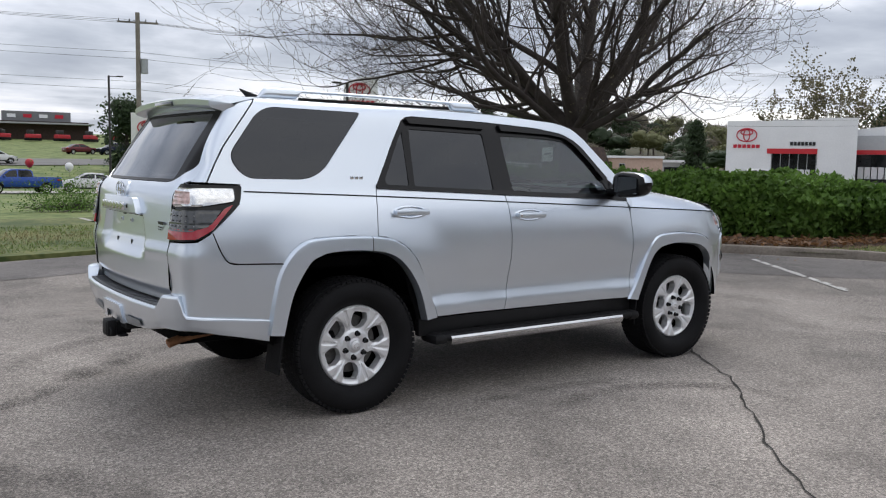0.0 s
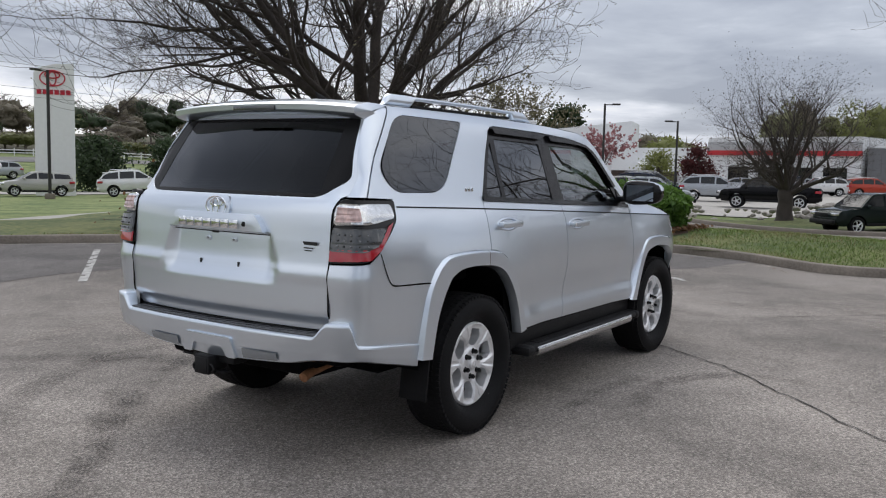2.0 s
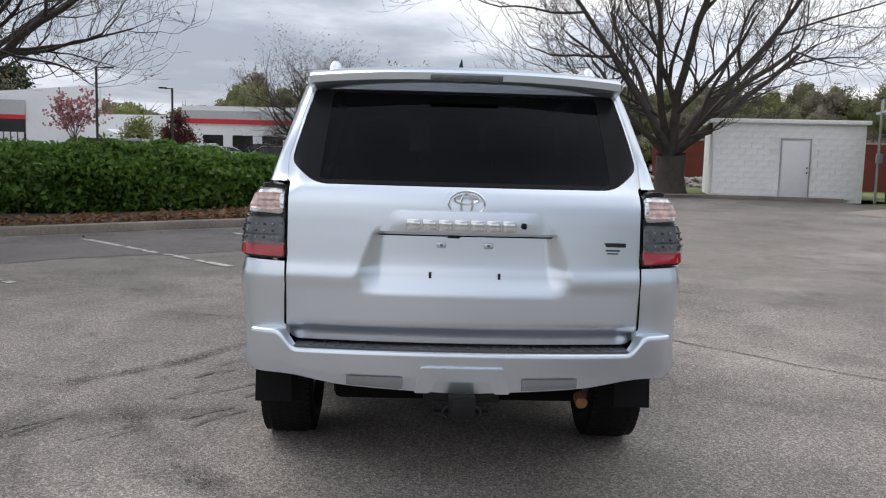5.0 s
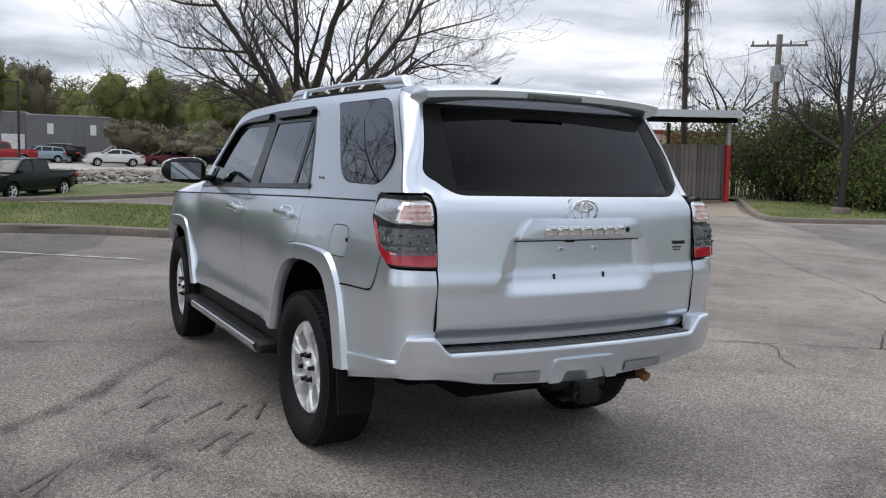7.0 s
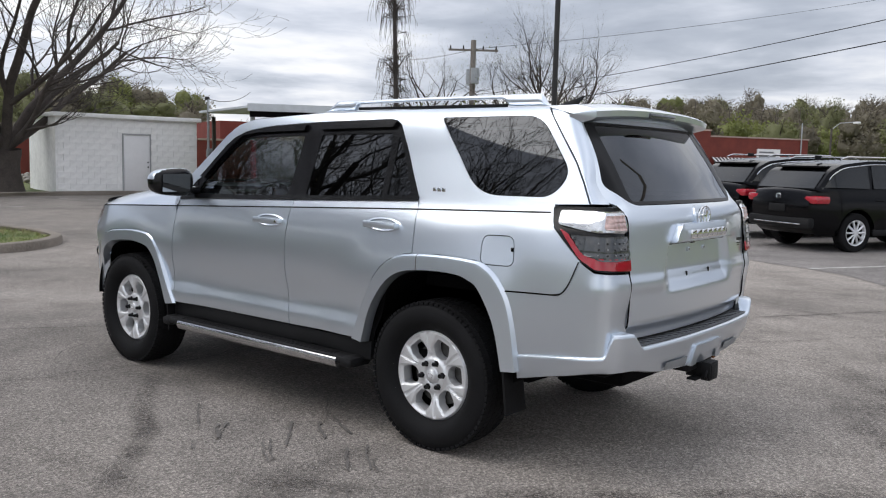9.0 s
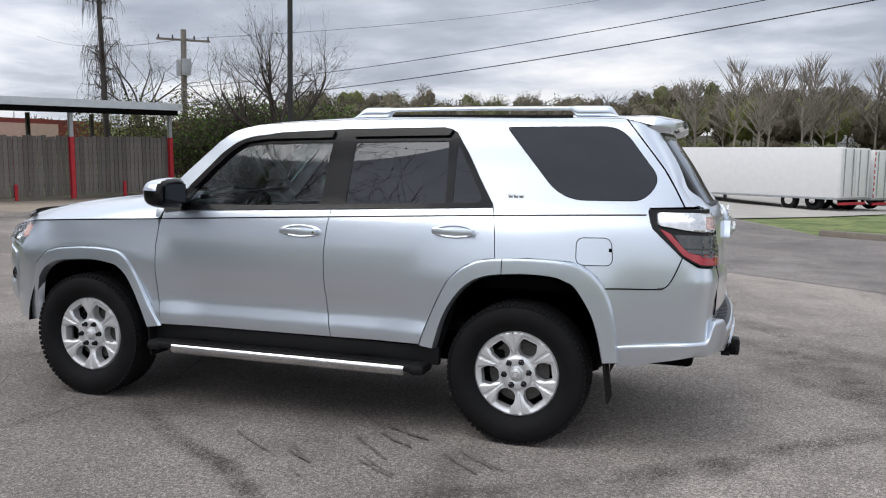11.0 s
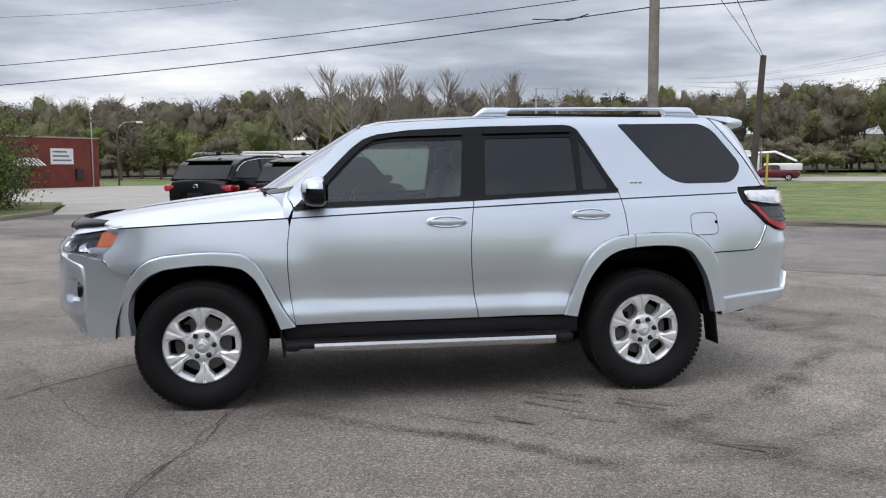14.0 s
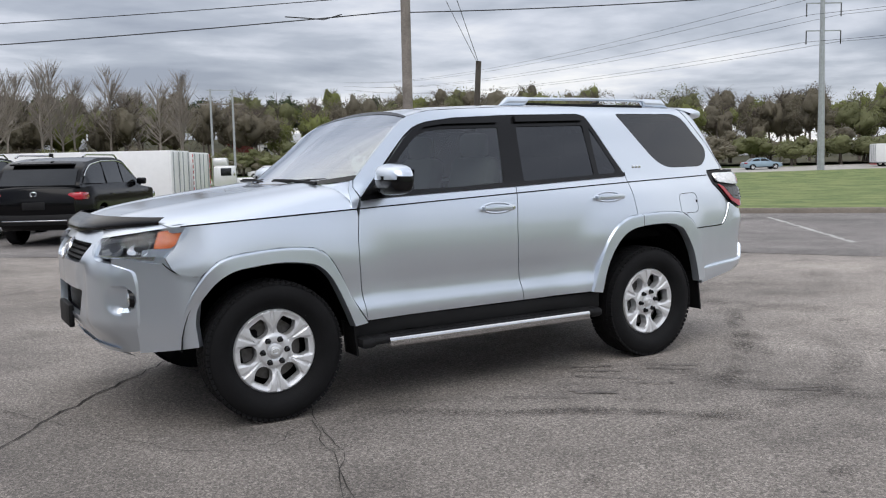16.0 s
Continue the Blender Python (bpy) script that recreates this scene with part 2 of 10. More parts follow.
STONE = material("loose_rock", (0.36, 0.34, 0.31), second=(0.18, 0.16, 0.14), rough=0.9, scale=2, fine=12, bump=0.5)
WIRE = material("cable_black", (0.02, 0.02, 0.022), rough=0.6)


def leaf_material(name, light, dark, scale=0.6, spread_by=(0.70, 1.35)):
    """Leaves vary from clump to clump and let a little light through."""
    m = material(name, light, second=dark, rough=0.55, scale=scale, fine=6.0, spec=0.35)
    t = m.node_tree
    b = t.nodes["Principled BSDF"]
    geo = t.nodes.new("ShaderNodeNewGeometry")
    hsv = t.nodes.new("ShaderNodeHueSaturation")
    spread = t.nodes.new("ShaderNodeMapRange")
    spread.inputs["To Min"].default_value, spread.inputs["To Max"].default_value = spread_by
    t.links.new(geo.outputs["Random Per Island"], spread.inputs["Value"])
    link = b.inputs["Base Color"].links[0]
    t.links.new(link.from_socket, hsv.inputs["Color"])
    t.links.new(spread.outputs[0], hsv.inputs["Value"])
    t.links.new(hsv.outputs["Color"], b.inputs["Base Color"])
    thru = t.nodes.new("ShaderNodeBsdfTranslucent")
    t.links.new(hsv.outputs["Color"], thru.inputs["Color"])
    mix = t.nodes.new("ShaderNodeMixShader")
    mix.inputs["Fac"].default_value = 0.42
    t.links.new(b.outputs[0], mix.inputs[1])
    t.links.new(thru.outputs[0], mix.inputs[2])
    t.links.new(mix.outputs[0], t.nodes["Material Output"].inputs["Surface"])
    return m


HEDGELEAF = leaf_material("hedge_leaf", (0.150, 0.265, 0.050), (0.060, 0.125, 0.024))
SPRINGLEAF = leaf_material("spring_leaf", (0.25, 0.27, 0.09), (0.16, 0.18, 0.055), 0.05, (0.8, 1.2))
WOODLEAF = leaf_material("woodland_leaf", (0.225, 0.235, 0.105), (0.150, 0.155, 0.075), 0.03, (0.84, 1.18))
BROWNWOOD = leaf_material("woodland_twigs", (0.23, 0.205, 0.145), (0.15, 0.13, 0.095), 0.03, (0.84, 1.18))
PINELEAF = leaf_material("evergreen_leaf", (0.060, 0.090, 0.040), (0.030, 0.050, 0.024), 0.1)
PALEBUD = leaf_material("pale_bud", (0.26, 0.24, 0.15), (0.15, 0.13, 0.08), 0.3)
BRUSH = leaf_material("dry_brush", (0.105, 0.088, 0.060), (0.050, 0.042, 0.030), 0.3)
BLOSSOM = leaf_material("pink_blossom", (0.50, 0.27, 0.27), (0.32, 0.15, 0.16), 0.4)
PLUMLEAF = leaf_material("plum_leaf", (0.10, 0.025, 0.025), (0.05, 0.015, 0.015), 0.3)
LITTER = leaf_material("dead_leaf", (0.24, 0.13, 0.06), (0.12, 0.06, 0.03), 2.0)


def asphalt(name="worn_asphalt", colour=(0.234, 0.209, 0.188)):
    """Old lot: grey binder with pale and dark stones, broad stains, a tone that grows paler to the south-west."""
    m = bpy.data.materials.new(name)
    m.use_nodes = True
    t = m.node_tree
    b = t.nodes["Principled BSDF"]
    b.inputs["Roughness"].default_value = 0.88
    at = t.nodes.new("ShaderNodeTexCoord")

    def tex(kind, **kw):
        n = t.nodes.new(kind)
        t.links.new(at.outputs["Object"], n.inputs["Vector"])
        for k, v in kw.items():
            n.inputs[k].default_value = v
        return n

    stones = tex("ShaderNodeTexVoronoi", Scale=115.0)
    grit = tex("ShaderNodeTexNoise", Scale=240.0, Detail=3.0)
    patch_ = tex("ShaderNodeTexNoise", Scale=0.35, Detail=7.0, Roughness=0.6, Distortion=0.6)
    blot = tex("ShaderNodeTexNoise", Scale=1.7, Detail=8.0, Roughness=0.62)
    spots = tex("ShaderNodeTexNoise", Scale=5.5, Detail=2.0)
    clump = tex("ShaderNodeTexNoise", Scale=42.0, Detail=4.0, Roughness=0.7)

    def ramp(src, stops):
        r = t.nodes.new("ShaderNodeValToRGB")
        t.links.new(src, r.inputs["Fac"])
        el = r.color_ramp.elements
        el[0].position, el[0].color = stops[0][0], rgb((stops[0][1],) * 3)
        el[1].position, el[1].color = stops[-1][0], rgb((stops[-1][1],) * 3)
        for p, v in stops[1:-1]:
            el.new(p).color = rgb((v,) * 3)
        return r.outputs["Color"]

    def mul(a, c):
        n = t.nodes.new("ShaderNodeMix")
        n.data_type, n.blend_type = "RGBA", "MULTIPLY"
        n.inputs["Factor"].default_value = 1.0
        t.links.new(a, n.inputs["A"])
        t.links.new(c, n.inputs["B"])
        return n.outputs["Result"]

    base = t.nodes.new("ShaderNodeRGB")
    base.outputs[0].default_value = rgb(colour)
    out = mul(base.outputs[0], ramp(stones.outputs["Color"], ((0.0, 0.46), (0.5, 0.92), (1.0, 1.75))))
    out = mul(out, ramp(grit.outputs["Fac"], ((0.3, 0.55), (0.7, 1.42))))
    out = mul(out, ramp(clump.outputs["Fac"], ((0.30, 0.62), (0.50, 1.0), (0.70, 1.42))))
    out = mul(out, ramp(patch_.outputs["Fac"], ((0.32, 0.66), (0.50, 0.98), (0.66, 1.22))))
    out = mul(out, ramp(blot.outputs["Fac"], ((0.30, 0.72), (0.48, 1.0), (0.75, 1.14))))
    out = mul(out, ramp(spots.outputs["Fac"], ((0.22, 0.35), (0.27, 1.0), (1.0, 1.0))))
    # base tone rises towards the south-west, broken up by the patch noise
    tone_fall = t.nodes.new("ShaderNodeVectorMath")
    tone_fall.operation = "DOT_PRODUCT"
    t.links.new(at.outputs["Object"], tone_fall.inputs[0])
    tone_fall.inputs[1].default_value = (-0.055, -0.045, 0)
    uneven = t.nodes.new("ShaderNodeMath")
    uneven.operation = "ADD"
    t.links.new(tone_fall.outputs["Value"], uneven.inputs[0])
    t.links.new(patch_.outputs["Fac"], uneven.inputs[1])
    out = mul(out, ramp(uneven.outputs[0], ((0.12, 0.86), (0.50, 1.02), (0.95, 1.24))))
    t.links.new(out, b.inputs["Base Color"])
    rel = t.nodes.new("ShaderNodeBump")
    rel.inputs["Strength"].default_value, rel.inputs["Distance"].default_value = 0.55, 0.006
    t.links.new(stones.outputs["Distance"], rel.inputs["Height"])
    t.links.new(rel.outputs["Normal"], b.inputs["Normal"])
    return m


ASPHALT = asphalt()
DARKLOT = asphalt("newer_asphalt", (0.158, 0.145, 0.138))
CRACK = material("asphalt_crack", (0.042, 0.038, 0.034), rough=1.0, vary=0.3)
GOUGE = material("scraped_asphalt", (0.095, 0.086, 0.079), second=(0.175, 0.161, 0.150), rough=0.95, scale=9, fine=80, bump=0.5)

# ---------------------------------------------------------------- building helpers
def lerp(a, b, t):
    return a + (b - a) * t


def smooth(a, b, v):
    t = min(1.0, max(0.0, (v - a) / (b - a)))
    return t * t * (3 - 2 * t)


def curve(*pts):
    """A smooth monotone curve through (v, value) pairs, flat beyond its ends."""
    xs, ys = [p[0] for p in pts], [p[1] for p in pts]
    d = [(ys[i + 1] - ys[i]) / (xs[i + 1] - xs[i]) for i in range(len(xs) - 1)]
    m = [d[0]] + [0.0 if a * b <= 0 else 2 * a * b / (a + b) for a, b in zip(d, d[1:])] + [d[-1]]

    def f(v):
        if v <= xs[0]:
            return ys[0]
        if v >= xs[-1]:
            return ys[-1]
        i = max(k for k in range(len(xs) - 1) if xs[k] <= v)
        h = xs[i + 1] - xs[i]
        t = (v - xs[i]) / h
        return ((1 + 2 * t) * (1 - t) ** 2 * ys[i] + t * (1 - t) ** 2 * h * m[i]
                + t * t * (3 - 2 * t) * ys[i + 1] + t * t * (t - 1) * h * m[i + 1])
    return f


def spline(pts, n):
    """n points evenly along a Catmull-Rom line through pts (2D or 3D)."""
    P = [Vector(p) for p in pts]
    P = [2 * P[0] - P[1]] + P + [2 * P[-1] - P[-2]]
    out, seg = [], 24
    for i in range(1, len(P) - 2):
        a, b, c, d = P[i - 1:i + 3]
        for k in range(seg):
            t = k / seg
            out.append(0.5 * (2 * b + (c - a) * t + (2 * a - 5 * b + 4 * c - d) * t * t + (3 * b - a - 3 * c + d) * t ** 3))
    out.append(P[-2])
    run = [0.0]
    for a, b in zip(out, out[1:]):
        run.append(run[-1] + (b - a).length)
    res, j = [], 0
    for k in range(n):
        s = run[-1] * k / (n - 1)
        while j < len(run) - 2 and run[j + 1] < s:
            j += 1
        w = (s - run[j]) / max(1e-9, run[j + 1] - run[j])
        res.append(out[j].lerp(out[j + 1], min(1, w)))
    return res


def part(name, bm, material_, parent=None, label="", soft=True, angle=40):
    """Links a bmesh as one mesh object under a thing or a part."""
    me = bpy.data.meshes.new(name)
    bm.normal_update()
    if soft:
        for f in bm.faces:
            f.smooth = True
        lim = radians(angle)
        for e in bm.edges:
            if len(e.link_faces) == 2 and e.calc_face_angle(0) > lim:
                e.smooth = False
    bm.to_mesh(me)
    bm.free()
    for mat in (material_ if isinstance(material_, (list, tuple)) else [material_]):
        me.materials.append(mat)
    ob = new(name, me)
    if parent is not None:
        ob.parent = parent
    if label:
        tagged(ob, label)
    return ob


def shared(name, mesh, parent, m):
    """One more piece on a mesh that is already there."""
    ob = new(name, mesh)
    ob.parent = parent
    ob.matrix_basis = m
    return ob


def thing(name, label, category, group="", kind="", at=None):
    ob = new(name)
    ob.empty_display_size = 0.2
    if at is not None:
        ob.matrix_basis = at
    return tagged(ob, label, category, group, kind)


def add_box(bm, cx, cy, cz, sx, sy, sz, bevel=0.0, m=None, mat=0):
    r = bmesh.ops.create_cube(bm, size=1.0)
    vs = r["verts"]
    for v in vs:
        v.co = Vector((cx + v.co.x * sx, cy + v.co.y * sy, cz + v.co.z * sz))
    fs = list({f for v in vs for f in v.link_faces})
    if bevel:
        g = bmesh.ops.bevel(bm, geom=list({e for v in vs for e in v.link_edges}), offset=bevel, segments=2, profile=0.5, affect="EDGES")
        vs = list({v for f in g["faces"] for v in f.verts} | {v for v in vs if v.is_valid})
        fs = list({f for v in vs for f in v.link_faces})
    for f in fs:
        f.material_index = mat
    if m is not None:
        for v in vs:
            v.co = m @ v.co
    return vs


def box(cx, cy, cz, sx, sy, sz, bevel=0.0):
    bm = bmesh.new()
    add_box(bm, cx, cy, cz, sx, sy, sz, bevel)
    return bm


def add_tube(bm, pts, radii, sides=8, caps=True, mat=0):
    """A tube along points with a radius at each."""
    P = [Vector(p) for p in pts]
    if not isinstance(radii, (list, tuple)):
        radii = [radii] * len(P)
    rings, ref = [], None
    for i, p in enumerate(P):
        d = (P[min(i + 1, len(P) - 1)] - P[max(i - 1, 0)]).normalized()
        if ref is None:
            ref = d.orthogonal().normalized()
        ref = (ref - d * ref.dot(d)).normalized()
        side = d.cross(ref)
        rings.append([bm.verts.new(p + (ref * math.cos(a) + side * math.sin(a)) * radii[i]) for a in (2 * math.pi * k / sides for k in range(sides))])
    for a, b in zip(rings, rings[1:]):
        for k in range(sides):
            f = bm.faces.new((a[k], a[(k + 1) % sides], b[(k + 1) % sides], b[k]))
            f.material_index = mat
    if caps:
        for ring, flip in ((rings[0], True), (rings[-1], False)):
            f = bm.faces.new(ring[::-1] if flip else ring)
            f.material_index = mat


def tube(pts, radii, sides=8):
    bm = bmesh.new()
    add_tube(bm, pts, radii, sides)
    return bm


def add_lathe(bm, profile, sides=48, axis="y", mat=0, centre=(0, 0, 0)):
    """Turns (radius, along) pairs round an axis."""
    rings = []
    for r, h in profile:
        ring = []
        for k in range(sides):
            a = 2 * math.pi * k / sides
            c, s = r * math.cos(a), r * math.sin(a)
            co = {"y": (c, h, s), "z": (c, s, h), "x": (h, c, s)}[axis]
            ring.append(bm.verts.new(Vector(co) + Vector(centre)))
        rings.append(ring)
    for a, b in zip(rings, rings[1:]):
        for k in range(sides):
            f = bm.faces.new((a[k], a[(k + 1) % sides], b[(k + 1) % sides], b[k]))
            f.material_index = mat
    return rings


def patch(fn, nu, nv, depth=0.0, thick_dir=None):
    """A grid of fn(u, v), u and v from 0 to 1; with depth, its rim is folded back along thick_dir."""
    bm = bmesh.new()
    g = [[bm.verts.new(fn(i / nu, j / nv)) for j in range(nv + 1)] for i in range(nu + 1)]
    for i in range(nu):
        for j in range(nv):
            bm.faces.new((g[i][j], g[i + 1][j], g[i + 1][j + 1], g[i][j + 1]))
    if depth:
        fold(bm, depth, thick_dir)
    return bm


def fold(bm, depth, way):
    """Folds the open rim of a sheet back by depth, so that it shows an edge with thickness."""
    bm.normal_update()
    rim = [e for e in bm.edges if len(e.link_faces) == 1]
    r = bmesh.ops.extrude_edge_only(bm, edges=rim)
    for v in (g for g in r["geom"] if isinstance(g, bmesh.types.BMVert)):
        w = way(v.co) if callable(way) else Vector(way)
        v.co += w * depth
    for e in rim:
        e.smooth = False


def inside(p, poly):
    x, y = p
    hit = False
    for (x1, y1), (x2, y2) in zip(poly, poly[1:] + poly[:1]):
        if (y1 > y) != (y2 > y) and x < (x2 - x1) * (y - y1) / (y2 - y1) + x1:
            hit = not hit
    return hit


def rounded(poly, radii, n=6):
    """A closed 2D outline with its corners rounded."""
    out, N = [], len(poly)
    if not isinstance(radii, (list, tuple)):
        radii = [radii] * N
    for i in range(N):
        p, a, b = Vector(poly[i]), Vector(poly[i - 1]), Vector(poly[(i + 1) % N])
        r = min(radii[i], (a - p).length * 0.48, (b - p).length * 0.48)
        if r < 1e-4:
            out.append(tuple(p))
            continue
        s, e = p + (a - p).normalized() * r, p + (b - p).normalized() * r
        for k in range(n + 1):
            t = k / n
            out.append(tuple(s * (1 - t) ** 2 + 2 * p * t * (1 - t) + e * t * t))
    return out


def dense(poly, step, closed=True):
    out = []
    pairs = list(zip(poly, poly[1:] + poly[:1])) if closed else list(zip(poly, poly[1:]))
    for a, b in pairs:
        a, b = Vector(a), Vector(b)
        n = max(1, math.ceil((b - a).length / step))
        out += [tuple(a.lerp(b, k / n)) for k in range(n)]
    if not closed:
        out.append(tuple(poly[-1]))
    return out


def shrink(poly, d):
    """A closed outline moved inwards by d (negative: outwards)."""
    area = sum(a[0] * b[1] - b[0] * a[1] for a, b in zip(poly, poly[1:] + poly[:1]))
    s = 1 if area > 0 else -1
    out, N = [], len(poly)
    for i in range(N):
        a, p, b = Vector(poly[i - 1]), Vector(poly[i]), Vector(poly[(i + 1) % N])
        e1, e2 = (p - a), (b - p)
        if e1.length < 1e-7 or e2.length < 1e-7:
            out.append(tuple(p))
            continue
        n1, n2 = Vector((-e1.y, e1.x)).normalized() * s, Vector((-e2.y, e2.x)).normalized() * s
        n = (n1 + n2)
        n = n / max(0.35, n.length_squared / 2) if n.length > 1e-6 else n1
        out.append(tuple(p + n * d))
    return out


from mathutils.geometry import delaunay_2d_cdt


def sheet(outline, holes=(), step=0.04, to3d=None, gap=0.0, edge=0.02):
    """A sheet with a true outline and true holes, cut in 2D and lifted by to3d(x, y)."""
    loops = [dense(shrink(outline, gap) if gap else list(outline), edge)] + [dense(list(h), edge) for h in holes]
    pts, edges = [], []
    for lp in loops:
        k = len(pts)
        pts += [Vector(p) for p in lp]
        edges += [(k + i, k + (i + 1) % len(lp)) for i in range(len(lp))]
    xs, ys = [p[0] for p in loops[0]], [p[1] for p in loops[0]]
    near = {(round(p.x / (step * 0.5)), round(p.y / (step * 0.5))) for p in pts}
    cells = {}
    for p in pts:
        cells.setdefault((int(p.x // step), int(p.y // step)), []).append(p)

    def crowded(x, y):
        i, j = int(x // step), int(y // step)
        return any((p.x - x) ** 2 + (p.y - y) ** 2 < (0.34 * step) ** 2 for a in (-1, 0, 1) for b in (-1, 0, 1) for p in cells.get((i + a, j + b), ()))
    y = math.floor(min(ys) / step) * step
    while y < max(ys):
        x = math.floor(min(xs) / step) * step
        while x < max(xs):
            if (round(x / (step * 0.5)), round(y / (step * 0.5))) not in near and not crowded(x, y) and inside((x, y), loops[0]) and not any(inside((x, y), h) for h in loops[1:]):
                pts.append(Vector((x, y)))
            x += step
        y += step
    vs, _, fs, *_ = delaunay_2d_cdt(pts, edges, [], 0, 1e-6)
    bm = bmesh.new()
    made = [bm.verts.new(to3d(v.x, v.y)) for v in vs]
    for f in fs:
        c = sum((Vector(vs[i]) for i in f), Vector((0, 0))) / len(f)
        a_, b_, c_ = (vs[i] for i in f[:3])
        thin = abs((b_ - a_).cross(c_ - a_)) < 1e-3 * step * edge
        if not thin and inside(c, loops[0]) and not any(inside(c, h) for h in loops[1:]):
            bm.faces.new([made[i] for i in f])
    for v in [v for v in bm.verts if not v.link_faces]:
        bm.verts.remove(v)
    return bm


def sweep(path, profile, closed=False):
    """A profile of (across, up) pairs swept along a ground line; across is to the line's left."""
    bm = bmesh.new()
    P = [Vector(p) for p in path]
    rings = []
    for i, p in enumerate(P):
        d = (P[min(i + 1, len(P) - 1)] - P[max(i - 1, 0)])
        d.z = 0
        d.normalize()
        left = Vector((-d.y, d.x, 0))
        rings.append([bm.verts.new(p + left * a + Vector((0, 0, h))) for a, h in profile])
    for a, b in zip(rings, rings[1:]):
        for k in range(len(profile) - 1):
            bm.faces.new((a[k], b[k], b[k + 1], a[k + 1]))
    bm.faces.new(rings[0])
    bm.faces.new(rings[-1][::-1])
    bmesh.ops.recalc_face_normals(bm, faces=bm.faces)
    return bm


def lettering(name, text, size, material_, parent, m, depth=0.004):
    """Raised letters in the built-in font, turned into a mesh."""
    cu = bpy.data.curves.new(name, "FONT")
    cu.body, cu.size, cu.extrude, cu.align_x, cu.align_y = text, size, depth, "CENTER", "CENTER"
    tmp = bpy.data.objects.new(name, cu)
    scene.collection.objects.link(tmp)
    me = bpy.data.meshes.new_from_object(tmp.evaluated_get(bpy.context.evaluated_depsgraph_get()))
    bpy.data.objects.remove(tmp)
    bpy.data.curves.remove(cu)
    me.materials.clear()
    me.materials.append(material_)
    ob = new(name, me)
    if parent is not None:
        ob.parent = parent
    ob.matrix_basis = m
    return ob

# ---------------------------------------------------------------- ground
NORTH_RISE = curve((0, 0), (14, 0), (30, -0.30), (62, -1.15), (78, -1.40), (95, -0.30), (110, 0.7), (150, 2.2), (200, 5.4), (400, 12))
SOUTH_RISE = curve((0, 0), (16, 0), (30, -0.30), (48, -0.65), (70, -0.80), (100, -0.30), (130, 0.45), (400, 1.2))


def gz(x, y):
    """Height of the ground: level round the car, falling and then rising to the north, a dip in the east lane."""
    r, az = math.hypot(x + 1, y), math.degrees(math.atan2(y, x + 1))
    n = smooth(38, 58, az) * (1 - smooth(120, 160, az))
    s = smooth(-84, -98, az) if az < 0 else 0.0
    dip = -0.42 * math.exp(-(((x - 26) / 9) ** 2 + ((y - 3) / 8) ** 2))
    far = 8.5 * smooth(135, 250, r) * (1 - n) * (1 - smooth(120, 160, abs(az)))
    low = -0.45 * smooth(40, 62, x) * (1 - smooth(14, 26, y)) * smooth(-40, -26, y)
    lot_dip = -0.42 * smooth(26, 33, x) * smooth(3, 7, y) * (1 - smooth(16, 26, y)) * (1 - smooth(40, 62, x))
    hump = 0.20 * math.exp(-(((x - 13.2) / 2.5) ** 2 + ((y - 1.6) / 4.0) ** 2))
    bank = 0.16 * math.exp(-(((x - 15.0) / 3.5) ** 2 + ((y + 22.5) / 4.0) ** 2))
    return low + lot_dip + hump + bank + n * NORTH_RISE(r) + s * SOUTH_RISE(r) + dip * smooth(8, 18, r) + far


def on_ground(dz=0.0):
    return lambda x, y: Vector((x, y, gz(x, y) + dz))


# the sheet that reaches the horizon
bm = bmesh.new()
rings = []
radii = [2, 6, 10, 14, 18, 22, 26, 30, 35, 40, 47, 55, 64, 74, 85, 97, 110, 130, 150, 175, 200, 250, 320, 420, 700, 1500, 3000]
for r in radii:
    rings.append([bm.verts.new((-1 + r * math.cos(a), r * math.sin(a), gz(-1 + r * math.cos(a), r * math.sin(a)) - 0.05)) for a in (2 * math.pi * k / 144 for k in range(144))])
for a, b in zip(rings, rings[1:]):
    for k in range(144):
        bm.faces.new((a[k], b[k], b[(k + 1) % 144], a[(k + 1) % 144]))
bm.faces.new(rings[0])
tagged(part("ground", bm, FIELD), "rough spring grass over gently rolling ground", "ground", kind="structure")

KERB_NORTH = [(-28, 7.3), (-1.8, 7.9), (-0.2, 8.4), (0.9, 10.2), (1.7, 11.6), (4.5, 9.6), (6.6, 6.7), (8.8, 3.9), (9.75, 1.9), (9.3, 0.4), (8.5, -0.9), (8.6, -1.9), (9.4, -2.7), (10.4, -2.9)]
ISLAND_BACK = [(10.4, -2.9), (13.0, -2.3), (15.6, -1.0), (16.4, 1.2), (17.4, 4.2), (22, 9), (30, 15.5)]
KERB_EAST = [(36, 17), (27, 8.5), (24.2, 3.2), (23.6, -1.6), (24.3, -7.0), (23.4, -11.5), (22.6, -14.0)]
DRIVE_SHED = [(20.2, -14.4), (19.0, -23.4)]
KERB_CORNER = [(17.6, -22.9), (13.6, -19.0), (10.6, -16.4), (9.6, -16.9), (9.0, -19.0), (8.5, -22.5)]
KERB_SOUTH = [(-2.6, -21.5), (-4.4, -15.0), (-6.5, -13.9), (-10.0, -12.9), (-14.0, -10.3), (-17.2, -7.0), (-28, 1.5)]

